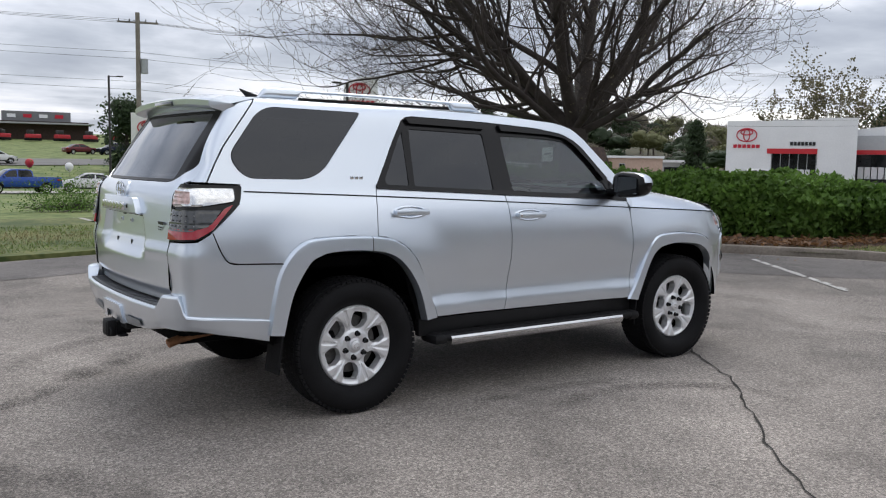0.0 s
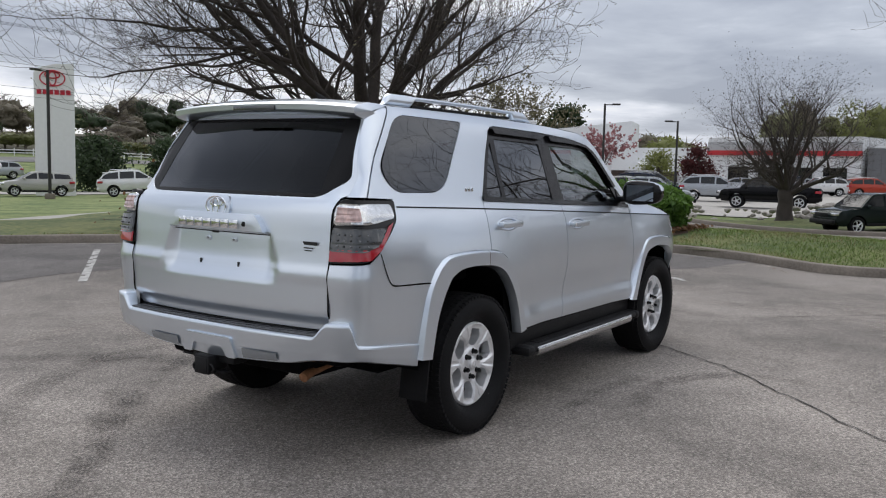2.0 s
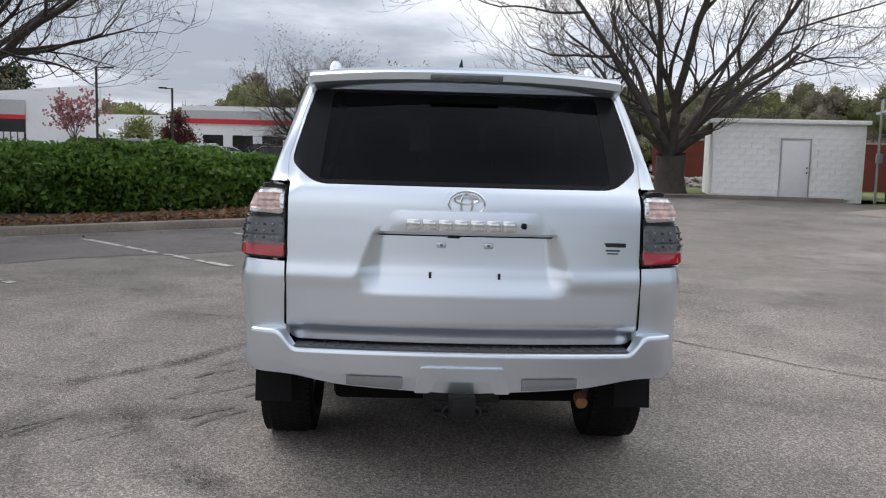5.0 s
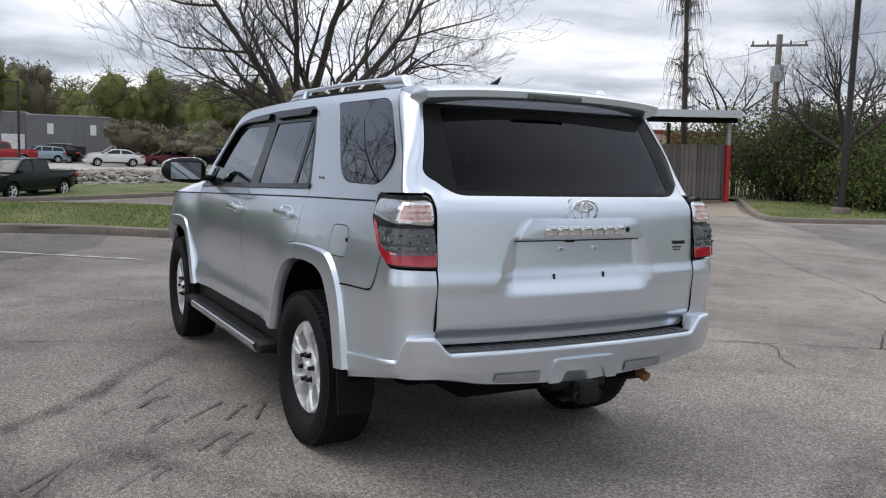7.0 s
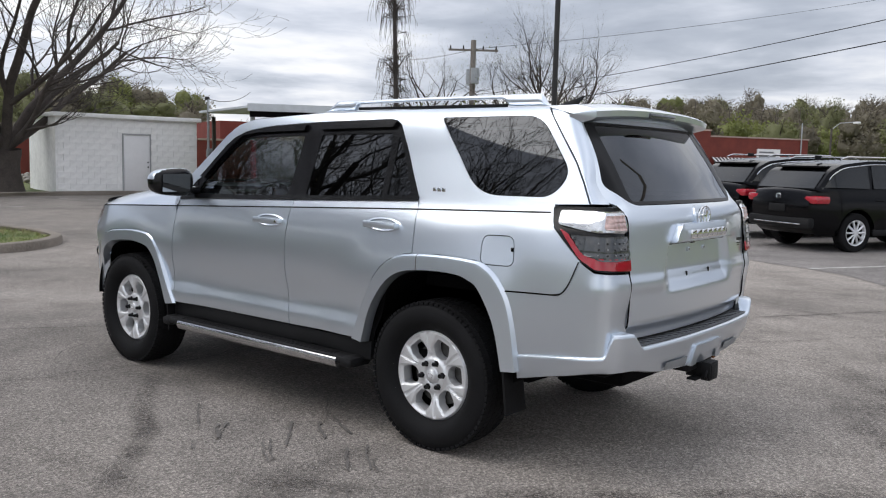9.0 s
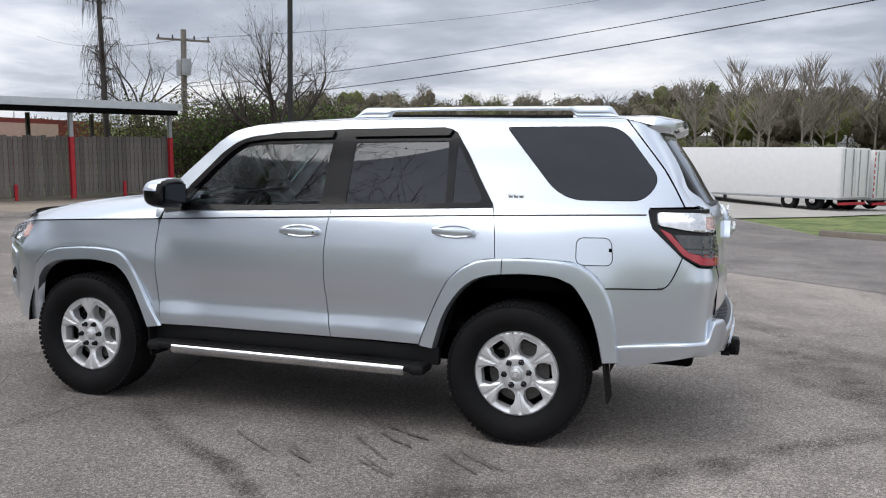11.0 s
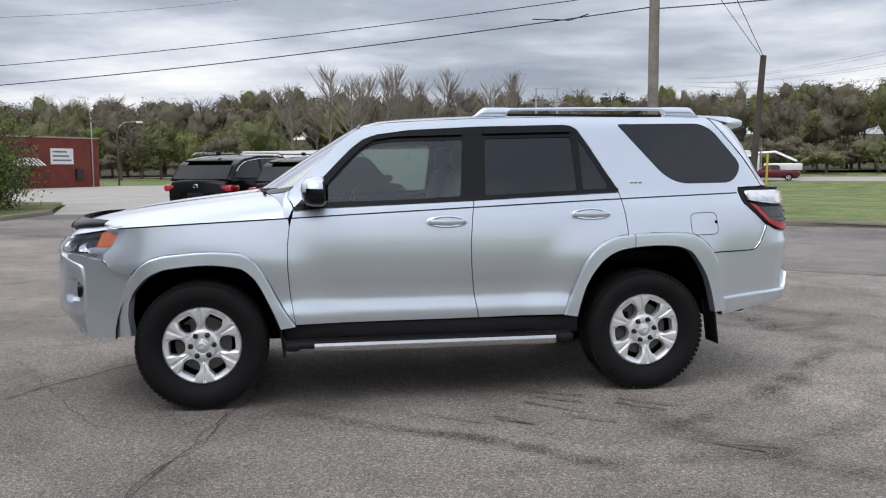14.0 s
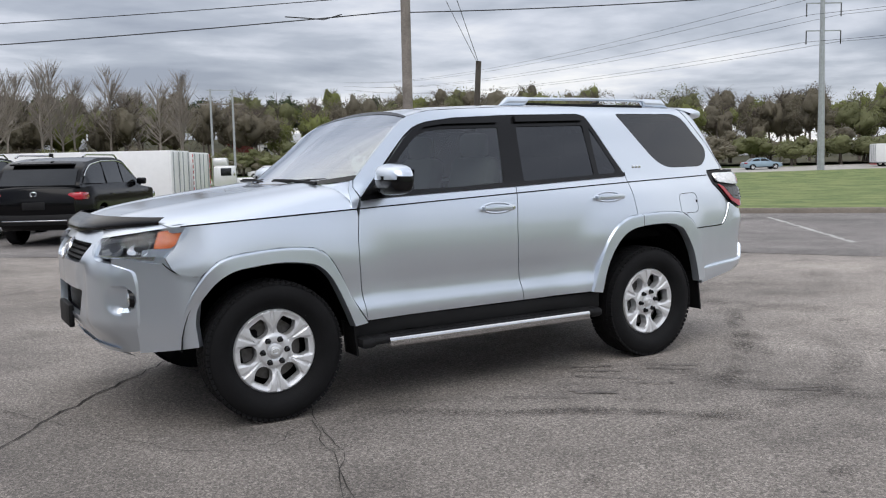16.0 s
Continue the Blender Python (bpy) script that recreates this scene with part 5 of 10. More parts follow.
    part("rail_slot", box(-1.08, sgn * 0.585, 1.786, 1.06, 0.018, 0.016, 0.003), TRIM, r_)

    # badge of three small blocks on the pillar
    for i in range(3):
        x = -1.322 - 0.030 * i
        part("trim_badge", box(x, sgn * (S(x, 1.347) + 0.003), 1.347, 0.024, 0.005, 0.020, 0.002), CHROME, suv, "small chrome badge")

    # liners that close the body: wheel wells, inner doors; their near-black stands in for the cabin's shade
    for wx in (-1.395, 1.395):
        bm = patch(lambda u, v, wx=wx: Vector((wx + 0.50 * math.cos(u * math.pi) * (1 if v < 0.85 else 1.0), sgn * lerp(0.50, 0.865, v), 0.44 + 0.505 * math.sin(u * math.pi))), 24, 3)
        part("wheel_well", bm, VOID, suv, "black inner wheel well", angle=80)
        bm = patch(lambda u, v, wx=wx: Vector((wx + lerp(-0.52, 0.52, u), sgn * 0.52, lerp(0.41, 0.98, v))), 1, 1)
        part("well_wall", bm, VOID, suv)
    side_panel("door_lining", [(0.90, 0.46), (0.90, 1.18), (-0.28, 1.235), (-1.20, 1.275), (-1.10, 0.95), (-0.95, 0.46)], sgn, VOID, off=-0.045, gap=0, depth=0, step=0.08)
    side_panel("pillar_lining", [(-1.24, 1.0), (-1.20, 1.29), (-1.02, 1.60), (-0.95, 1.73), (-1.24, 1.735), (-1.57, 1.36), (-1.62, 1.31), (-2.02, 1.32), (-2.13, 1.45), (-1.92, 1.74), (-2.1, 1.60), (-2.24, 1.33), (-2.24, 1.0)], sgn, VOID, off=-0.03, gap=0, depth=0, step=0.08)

# ---- hood, windscreen, roof
HOOD_TOP = curve((0.80, 1.294), (1.03, 1.288), (1.28, 1.262), (1.60, 1.224), (1.92, 1.178), (2.02, 1.158), (2.12, 1.128), (2.20, 1.086))


def hood(u, v):
    a = abs(2 * u - 1)
    s = 1 if u > 0.5 else -1
    back, front = 1.10 - 0.225 * a ** 2.2, 2.205 - 0.30 * a ** 2.6
    x = lerp(back, front, v)
    edge = PIN(x) + 0.002
    ye = S(x, edge) - 0.002
    crown = 1 - a ** lerp(9.0, 5.0, v)
    ridge = 0.012 * smooth(0.42, 0.50, a) * (1 - smooth(0.58, 0.72, a)) * (1 - 0.6 * v)
    return Vector((x, s * a * ye, edge + (HOOD_TOP(x) - edge) * crown + ridge))


bm = outward(patch(hood, 72, 40))
fold(bm, 0.03, (0, 0, -1))
part("hood", bm, SILVER, suv)


def pillar(v):
    k = v * 4
    P = [(0.862, 1.312), (0.710, 1.459), (0.600, 1.562), (0.510, 1.640), (0.434, 1.690)]
    i = min(3, int(k))
    return lerp(P[i][0], P[i + 1][0], k - i), lerp(P[i][1], P[i + 1][1], k - i)


def screen(u, v):
    a = abs(2 * u - 1)
    s = 1 if u > 0.5 else -1
    xe, ze = pillar(v)
    ye = S(xe, ze) - 0.004
    xc, zc = lerp(1.135, 0.375, v), lerp(1.262, 1.752, v) + 0.012 * math.sin(v * math.pi)
    return Vector((xc + (xe - xc) * a ** 2.2, s * a * ye, zc + (ze - zc) * a ** 2.2 - 0.003))


ws = part("windscreen", outward(patch(screen, 36, 20)), SCREEN, suv, "pale green windscreen")
ws.visible_shadow = False
for lo, hi in ((0.0, 0.05), (0.955, 1.0)):
    part("screen_band", outward(patch(lambda u, v: screen(u, lerp(lo, hi, v)) + Vector((0.002, 0, 0.002)), 36, 2)), BLACK, ws)
for s in (1, -1):
    def corner(u, v, s=s):
        k = 0.5 + 0.5 * s * lerp(0.74, 1.0, u)
        a, b = hood(k, 0.0) + Vector((-0.004, 0, -0.004)), screen(k, 0.0) + Vector((-0.004, 0, 0.0))
        return a.lerp(b, v) + Vector((0, 0, 0.006 * math.sin(v * math.pi)))
    part("cowl_corner", outward(patch(corner, 12, 6)), SILVER, suv, "silver panel at the foot of the windscreen")
part("cowl", outward(patch(lambda u, v: Vector((lerp(1.10, 1.16, v) - 0.235 * abs(2 * u - 1) ** 2.2 - 0.03, (2 * u - 1) * 0.76, lerp(1.262, 1.235, v) + 0.035 * abs(2 * u - 1) ** 2)), 24, 2)), TRIM, suv, "black plastic cowl")
for y0, y1 in ((0.62, 0.05), (-0.02, -0.58)):
    wiper = part("wiper", tube([(1.075 - 0.10 * abs(y0), y0, 1.283 + 0.02 * abs(y0)), (1.075 - 0.06 * abs((y0 + y1) / 2), (y0 + y1) / 2, 1.312), (1.06, y1, 1.315)], [0.011, 0.008, 0.006], 6), TRIM, suv, "black wiper arm")
    part("wiper_blade", tube([(1.02 - 0.12 * abs(y0 + 0.05), y0 * 0.98, 1.318 + 0.0 * abs(y0)), (1.055, (y0 + y1) / 2, 1.308), (1.065, y1 - 0.02, 1.305)], 0.007, 6), TRIM, wiper)
RTOP = curve((-1.92, 1.771), (-1.60, 1.776), (-1.18, 1.775), (-0.80, 1.770), (-0.316, 1.760), (-0.02, 1.746), (0.265, 1.729), (0.434, 1.690))


def roof(u, v):
    a = abs(2 * u - 1)
    s = 1 if u > 0.5 else -1
    x = lerp(-1.915, 0.430 - 0.055 * (1 - a ** 2.2), v)
    ze = RTOP(x)
    ye = S(x, ze)
    crown = 0.036 - 0.010 * smooth(0.0, 0.43, x)
    return Vector((x, s * a * ye, ze + crown * (1 - a ** 2.6) - 0.006 * smooth(0.86, 0.93, a) * (1 - smooth(0.95, 1.0, a))))


part("roof", outward(patch(roof, 56, 60)), SILVER, suv)
part("headliner", patch(lambda u, v: roof(u, v) + Vector((0, 0, -0.035)), 12, 12), LEATHER, suv, "grey headliner")
fin = bmesh.new()
add_tube(fin, [(-1.58, 0, 1.806), (-1.66, 0, 1.835), (-1.72, 0, 1.872)], [0.030, 0.022, 0.004], 10)
for v in fin.verts:
    v.co.y *= 0.55
part("antenna", fin, TRIM, suv, "dark fin aerial")

# ---- hatch
REAR_X = curve((0.66, -2.424), (0.70, -2.425), (0.722, -2.426), (0.732, -2.430), (0.762, -2.451), (0.775, -2.455), (0.82, -2.457), (0.90, -2.459), (0.945, -2.465), (0.965, -2.463), (1.00, -2.453), (1.12, -2.443), (1.24, -2.432), (1.29, -2.412), (1.325, -2.378), (1.50, -2.262), (1.70, -2.122), (1.76, -2.08))


def hatch_x(y, z):
    a = abs(y)
    low = min(1.0, max(0.0, (1.12 - z) / 0.17))
    y0, y1 = 0.325 + 0.012 * low, 0.362 + 0.072 * low           # the recess widens downwards
    rec = min(1.0, max(0.0, (y1 - a) / (y1 - y0))) * smooth(0.885, 0.960, z) * (1 - smooth(1.125, 1.14, z))
    return REAR_X(z) + 0.056 * (a / 0.71) ** 2.2 + 0.085 * smooth(0.655, 0.78, a) * smooth(1.25, 1.34, z) + 0.036 * rec


def hatch_pt(y, z, off=0.0):
    return Vector((hatch_x(y, z) - off, y, z))


def hatch_panel(name, outline, mat, holes=(), off=0.0, gap=0.0, depth=0.02, step=0.03, parent=None, label="", bulge=None):
    bm = sheet(outline, holes, step, lambda y, z: hatch_pt(y, z, off + (bulge(y, z) if bulge else 0)), gap, edge=0.018)
    outward(bm)
    if depth:
        fold(bm, depth, (1, 0, 0))
    return part(name, bm, mat, suv if parent is None else parent, label)


def both_ways(half):
    return half + [(-y, z) for y, z in half[::-1]]


WIN_OUT = rounded(both_ways([(0.60, 1.312), (0.705, 1.395), (0.690, 1.46), (0.628, 1.700)]), [0.05, 0.04, 0.02, 0.02, 0.02, 0.02, 0.04, 0.05], 4)
WIN_GLASS = rounded(both_ways([(0.585, 1.330), (0.552, 1.685)]), 0.02, 3)
hatch = hatch_panel("tailgate", rounded(both_ways([(0.668, 0.690), (0.702, 0.716), (0.703, 1.000), (0.703, 1.316), (0.722, 1.322), (0.726, 1.400), (0.706, 1.475), (0.640, 1.735)]), [0.02, 0.02, 0.02, 0.01, 0.01, 0.02, 0.02, 0.01, 0.01, 0.02, 0.02, 0.01, 0.01, 0.02, 0.02, 0.02], 4), SILVER, holes=[WIN_OUT], gap=0.003, step=0.0125, label="tailgate with a pressed plate recess")
gap_x = curve(*[(z, x) for x, z in HATCH_GAP[::-1]])
edge_y = curve((1.316, 0.718), (1.40, 0.720), (1.475, 0.700), (1.735, 0.634), (1.78, 0.622))
for s in (1, -1):
    def cheek(u, v, s=s):
        z = lerp(1.318, 1.772, v)
        a = Vector((gap_x(z) - 0.006, S(gap_x(z), z) - 0.001, z))
        b = hatch_pt(edge_y(z), z, 0.002)
        c = Vector((lerp(a.x, b.x, 0.70), lerp(a.y, max(a.y, b.y), 0.5) - 0.004, z))
        p = a.lerp(c, u).lerp(c.lerp(b, u), u)
        return Vector((p.x, s * p.y, p.z))
    part("tailgate_cheek", outward(patch(cheek, 14, 24)), SILVER, hatch)
hatch_panel("window_border", WIN_OUT, BORDER, holes=[WIN_GLASS], off=-0.004, gap=0.003, depth=0.012, parent=hatch)
rw = hatch_panel("rear_window", WIN_GLASS, REARGLASS, off=-0.006, gap=-0.002, depth=0, parent=hatch, step=0.05)
rw.visible_shadow = False
hatch_panel("plate_garnish", rounded(both_ways([(0.342, 1.128), (0.325, 1.165), (0.280, 1.222)]), 0.015, 4), SILVER, off=0.032, depth=0.05, parent=hatch, step=0.02, bulge=lambda y, z: 0.010 * math.sin(min(1, max(0, (z - 1.125) / 0.10)) * math.pi * 0.9) * (1 - smooth(0.22, 0.32, abs(y))))
seat = rounded([(0.092, 1.215), (0.092, 1.262), (0.060, 1.305), (-0.060, 1.305), (-0.092, 1.262), (-0.092, 1.215)], 0.03, 5)
hatch_panel("emblem_base", seat, SILVER, off=0.012, depth=0.04, parent=hatch)
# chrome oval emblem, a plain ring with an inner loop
bm = bmesh.new()
for rx, rz, zc in ((0.070, 0.047, 1.253), (0.046, 0.018, 1.268), (0.022, 0.043, 1.250)):
    ring = [(REAR_X(zc) - 0.017, rx * math.cos(a), zc + rz * math.sin(a)) for a in (2 * math.pi * k / 40 for k in range(41))]
    add_tube(bm, ring, 0.0052, 6, caps=False)
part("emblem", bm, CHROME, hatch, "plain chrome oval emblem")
for i in range(7):
    y = 0.205 - i * 0.062
    bm = box(0, y, 1.170, 0.016, 0.054, 0.044, 0.004)
    for v in bm.verts:
        v.co.x += hatch_x(v.co.y, 1.168) - 0.046
    part("model_badge", bm, CHROME, hatch, "chrome bar of a model badge")
part("trim_dot", box(hatch_x(-0.222, 1.17) - 0.039, -0.222, 1.172, 0.010, 0.026, 0.026, 0.008), BLACK, hatch)
for y in (0.135, -0.138):
    part("plate_slot", box(hatch_x(y, 0.966) - 0.001, y, 0.966, 0.008, 0.011, 0.024, 0.002), INK, hatch, "dark plate screw slot")
for y in (0.093, -0.093):
    part("plate_boss", box(hatch_x(y, 1.085) - 0.002, y, 1.085, 0.008, 0.038, 0.024, 0.006), SILVER, hatch)
    part("plate_screw", box(hatch_x(y, 1.085) - 0.007, y, 1.085, 0.004, 0.012, 0.010, 0.003), GREYPAD, hatch)
part("plate_light", box(hatch_x(0, 1.12) + 0.004, 0.045, 1.118, 0.02, 0.05, 0.012, 0.003), BLACK, hatch)
# a black line paints the shadow below the garnish's lower edge
for s in (1, -1):
    part("garnish_shut_line", tube([hatch_pt(s * y, z, 0.004) for y, z in ((0.0, 1.121), (0.20, 1.121), (0.342, 1.123))], 0.0030, 5), BLACK, hatch, "dark gap and painted shadow line under the raised garnish")
for s in (1, -1):
    part("tailgate_shut_line", tube([hatch_pt(s * 0.7055, lerp(0.716, 1.312, k / 24), 0.0028) for k in range(25)], 0.0040, 5), VOID, hatch, "black shut line of the tailgate")
# dealer sticker: plain bars
for y, z, w, h in ((-0.572, 1.100, 0.135, 0.016), (-0.575, 1.078, 0.085, 0.006), (-0.580, 1.066, 0.06, 0.005)):
    part("sticker_bar", box(hatch_x(y, z) - 0.0012, y, z, 0.0016, w, h), INK, hatch, "dark bar of a dealer sticker")

# ---- spoiler over the rear window
def spoiler(u, v):
    a = abs(2 * u - 1)
    s = 1 if u > 0.5 else -1
    y = a * 0.668
    back = 0.285 - 0.030 * a ** 5
    top = 1.806 - 0.028 * a ** 2.4
    zr = roof(0.5 + 0.5 * s * min(1, y / 0.63), 0.0).z
    ring = [(-1.905, zr), (-1.96, zr + 0.004), (-2.06, lerp(zr, top, 0.6)), (-1.905 - back + 0.02, top - 0.022), (-1.905 - back, top - 0.034), (-1.905 - back + 0.004, top - 0.062), (-1.905 - back + 0.02, top - 0.072), (-2.03, top - 0.100), (-1.98, top - 0.108), (-1.93, top - 0.09)]
    k = v * (len(ring) - 1)
    i = min(len(ring) - 2, int(k))
    x, z = lerp(ring[i][0], ring[i + 1][0], k - i), lerp(ring[i][1], ring[i + 1][1], k - i)
    f = smooth(0.985, 1.0, a)
    return Vector((lerp(x, -2.05, f), s * y, lerp(z, 1.735, f)))


bm = outward(patch(spoiler, 60, 36))
spo = part("spoiler", bm, SILVER, suv, "silver roof spoiler", angle=35)
bm = box(-2.186, 0.0, 1.752, 0.02, 0.30, 0.026, 0.004)
part("brake_lamp", bm, LAMPSMOKE, spo, "smoked high brake lamp")
# ---- rear bumper
BUMPER_LINE = [(-1.930, 0.896), (-2.06, 0.898), (-2.18, 0.899), (-2.28, 0.896), (-2.360, 0.876), (-2.415, 0.832), (-2.448, 0.76), (-2.470, 0.66), (-2.495, 0.42), (-2.505, 0.20), (-2.507, 0.0)]
bl = spline(BUMPER_LINE, 60)


def BTOP(w):
    """Top edge of the bumper: rising along the side, a step up to the corner ear, and down again to the pad."""
    return lerp(0.588, 0.642, min(1.0, w / 0.34)) + 0.100 * smooth(0.335, 0.368, w) - 0.070 * smooth(0.448, 0.512, w)


BBOT = curve((0.0, 0.465), (0.18, 0.520), (0.33, 0.555), (0.45, 0.556), (0.65, 0.520), (1.0, 0.494))


def bumper(u, v):
    k = (1 - abs(2 * u - 1)) * 59
    s = 1 if u > 0.5 else -1
    i = min(58, int(k))
    p = bl[i].lerp(bl[i + 1], k - i)
    d = (bl[i + 1] - bl[i]).normalized()
    n = Vector((d.y, -d.x))
    n = Vector((-abs(n.x), abs(n.y)))
    w = k / 59
    t_, b_ = BTOP(w), BBOT(w)
    deep = lerp(0.085, 0.050, smooth(0.43, 0.52, w))
    prof = [(-0.10, b_ + 0.012), (-0.050, b_), (-0.028, b_ + 0.008), (-0.014, lerp(b_, t_, 0.35)), (-0.004, lerp(b_, t_, 0.72)), (0.0, t_ - 0.014), (-0.003, t_ - 0.005), (-0.010, t_), (-deep, t_ + 0.002)]
    prof = [(o_ * lerp(0.35, 1.0, smooth(0.16, 0.36, w)) if k_ > 1 else o_, z_) for k_, (o_, z_) in enumerate(prof)]
    q = v * (len(prof) - 1)
    j = min(len(prof) - 2, int(q))
    o, z = lerp(prof[j][0], prof[j + 1][0], q - j), lerp(prof[j][1], prof[j + 1][1], q - j)
    return Vector((p.x + n.x * o, s * (p.y + n.y * o), z))


bump = part("rear_bumper", outward(patch(bumper, 180, 40)), SILVER, suv, angle=50)
bm = outward(patch(lambda u, v: (lambda y: Vector((lerp(-2.370, -2.491, v) + 0.090 * y * y, y, 0.6785)))(lerp(-0.665, 0.665, u)), 30, 2))
fold(bm, 0.016, (0, 0, -1))
part("step_pad", bm, PADDARK, bump, "black ribbed step pad")
for k in range(24):
    part("pad_rib", box(-2.428 + 0.090 * (-0.60 + k * 0.0522) ** 2, -0.60 + k * 0.0522, 0.6800, 0.085, 0.014, 0.004), PADDARK, bump)
for s in (1, -1):
    def pad(u, v):
        y = s * lerp(0.235, 0.455, u)
        z = lerp(0.520 + 0.012 * u, 0.570, v)
        base = next(b for b in bl if b.y <= abs(y) + 0.008)
        return Vector((base.x + lerp(0.019, 0.006, v) - 0.0025 * math.sin(v * 3.1), y, z))
    part("bumper_pad", outward(patch(pad, 14, 3)), GREYPAD, bump, "grey plastic reflector pad")
bm = sheet(rounded([(0.190, 0.508), (0.165, 0.612), (-0.165, 0.612), (-0.190, 0.508), (-0.125, 0.508), (-0.105, 0.560), (0.105, 0.560), (0.125, 0.508)], 0.012, 4), (), 0.03, lambda y, z: Vector((-2.514 + 0.16 * (0.604 - z) + 0.117 * y * y, y, z)), 0, 0.02)
fold(outward(bm), 0.03, (1, 0, 0))
part("tow_cover", bm, SILVER, bump, "silver tow hitch surround")
bm = box(-2.48, 0.0, 0.462, 0.14, 0.085, 0.075, 0.006)
add_box(bm, -2.52, 0.0, 0.462, 0.05, 0.105, 0.095, 0.006)
add_box(bm, -2.47, 0.0, 0.425, 0.05, 0.22, 0.012, 0.004)
add_box(bm, -2.42, 0.0, 0.490, 0.10, 0.30, 0.05, 0.01)
hitch = part("tow_hitch", bm, TRIM, suv, "black square receiver hitch")
part("hitch_ring", tube([(-2.53, 0.075 * math.cos(a), 0.445 + 0.03 * math.sin(a)) for a in (math.pi * k / 8 for k in range(17))], 0.006, 6), TRIM, hitch)
part("exhaust_pipe", tube([(-1.75, -0.52, 0.48), (-2.10, -0.50, 0.47), (-2.28, -0.50, 0.455), (-2.35, -0.505, 0.435)], [0.022, 0.022, 0.024, 0.025], 14), RUST, suv, "rusty exhaust tail pipe")

# ---- nose: bumper front, grille, fog lamps, bug deflector
FRONT_X = curve((0.0, 2.325), (0.30, 2.315), (0.482, 2.285), (0.587, 2.255), (0.704, 2.195), (0.796, 2.125), (0.868, 2.06), (0.944, 1.99))
FRONT_Y = curve((0.0, 0.0), (0.30, 0.30), (0.482, 0.48), (0.587, 0.58), (0.704, 0.68), (0.796, 0.74), (0.868, 0.77), (0.944, 0.80))


def front_pt(w, z, off=0.0):
    """A place on the nose: w runs from the middle round the corner."""
    a = abs(w)
    back = 0.13 * smooth(0.62, 0.38, z) + 0.10 * smooth(0.90, 1.10, z) - 0.010 * smooth(0.44, 0.52, a) * smooth(0.5, 0.62, z) * (1 - smooth(0.84, 0.92, z))
    corner = smooth(0.62, 0.90, a)
    y = FRONT_Y(a) + off * corner * 0.7 - 0.5 * back * corner
    return Vector((FRONT_X(a) - back * (1 - 0.6 * corner) + off * (1 - 0.4 * corner), math.copysign(y, w), z))


GRILLE = rounded(both_ways([(0.405, 0.905), (0.450, 1.010)]), 0.03, 4)
INTAKE = rounded(both_ways([(0.360, 0.615), (0.420, 0.760)]), 0.02, 4)


def dimple(w, z):
    """The egg-shaped fog lamp hollow, deepest at its outer end."""
    d = ((abs(w) - 0.742) / 0.082) ** 2 + ((z - 0.728) / 0.072) ** 2
    return smooth(1.0, 0.55, d) * smooth(0.655, 0.76, abs(w))


bm = sheet(rounded(both_ways([(0.30, 0.415), (0.55, 0.425), (0.832, 0.450), (0.832, 0.800), (0.815, 0.872), (0.70, 0.915), (0.575, 0.930), (0.535, 0.985), (0.50, 1.075)]), 0.02, 3), [GRILLE, INTAKE], 0.02, lambda w, z: front_pt(w, z, -0.045 * dimple(w, z) - 0.014 * smooth(0.70, 0.83, abs(w))), 0.0, 0.015)
fold(outward(bm), 0.04, (-1, 0, 0))
part("front_bumper", bm, SILVER, suv)
bm = sheet(GRILLE, (), 0.03, lambda y, z: front_pt(y, z, -0.05), -0.01, 0.02)
grille = part("grille", outward(bm), VOID, suv, "black slatted grille")
for k in range(4):
    zc = 0.925 + 0.024 * k
    part("grille_bar", outward(patch(lambda u, v: front_pt(lerp(-0.41, 0.41, u), zc + 0.010 * (v - 0.5), -0.025 - 0.01 * v), 20, 1)), TRIM, grille)
bm = bmesh.new()
for rx, rz, zc in ((0.085, 0.058, 0.960), (0.055, 0.022, 0.978), (0.027, 0.052, 0.957)):
    add_tube(bm, [front_pt(rx * math.cos(a), zc + rz * math.sin(a), 0.004) for a in (2 * math.pi * k / 36 for k in range(37))], 0.006, 6, caps=False)
part("emblem", bm, CHROME, grille, "plain chrome oval emblem")
bm = sheet(INTAKE, (), 0.03, lambda y, z: front_pt(y, z, -0.06), -0.01, 0.02)
part("intake_mesh", outward(bm), TRIM, suv, "black lower intake")
part("plate_holder", box(2.325, 0, 0.585, 0.03, 0.34, 0.13, 0.01), TRIM, suv, "black empty plate holder")
for s in (1, -1):
    bm = bmesh.new()
    c = Vector((2.118, s * 0.702, 0.726))
    add_lathe(bm, [(0.0001, 0.012), (0.025, 0.010), (0.036, 0.002), (0.040, -0.02)], 20, "x", centre=c)
    fog = part("fog_lamp", bm, REFLECTOR, suv, "small round fog lamp")
    bm = bmesh.new()
    add_lathe(bm, [(0.041, 0.004), (0.052, 0.006), (0.056, -0.02)], 20, "x", centre=c)
    part("fog_bezel", bm, BLACK, fog)
part("skid_lip", outward(patch(lambda u, v: front_pt(lerp(-0.6, 0.6, u), lerp(0.40, 0.455, v), 0.012 - 0.06 * (1 - v)), 24, 3)), SILVER, suv, "silver lower lip")


def deflector(u, v):
    """A smoked shield standing along the hood's front edge, low at the tips."""
    k = 2 * u - 1
    a = abs(k)
    foot = Vector((2.272 - 0.315 * a ** 3.2, 0.74 * k, 1.066 + 0.040 * a * a))
    rise = lerp(0.088, 0.040, a ** 2)
    lean = lerp(0.085, 0.030, a ** 2)
    out = 0.012 * math.sin(v * math.pi)
    return foot + Vector((-lean * v ** 1.4 + out, out * k * 0.6, rise * v))


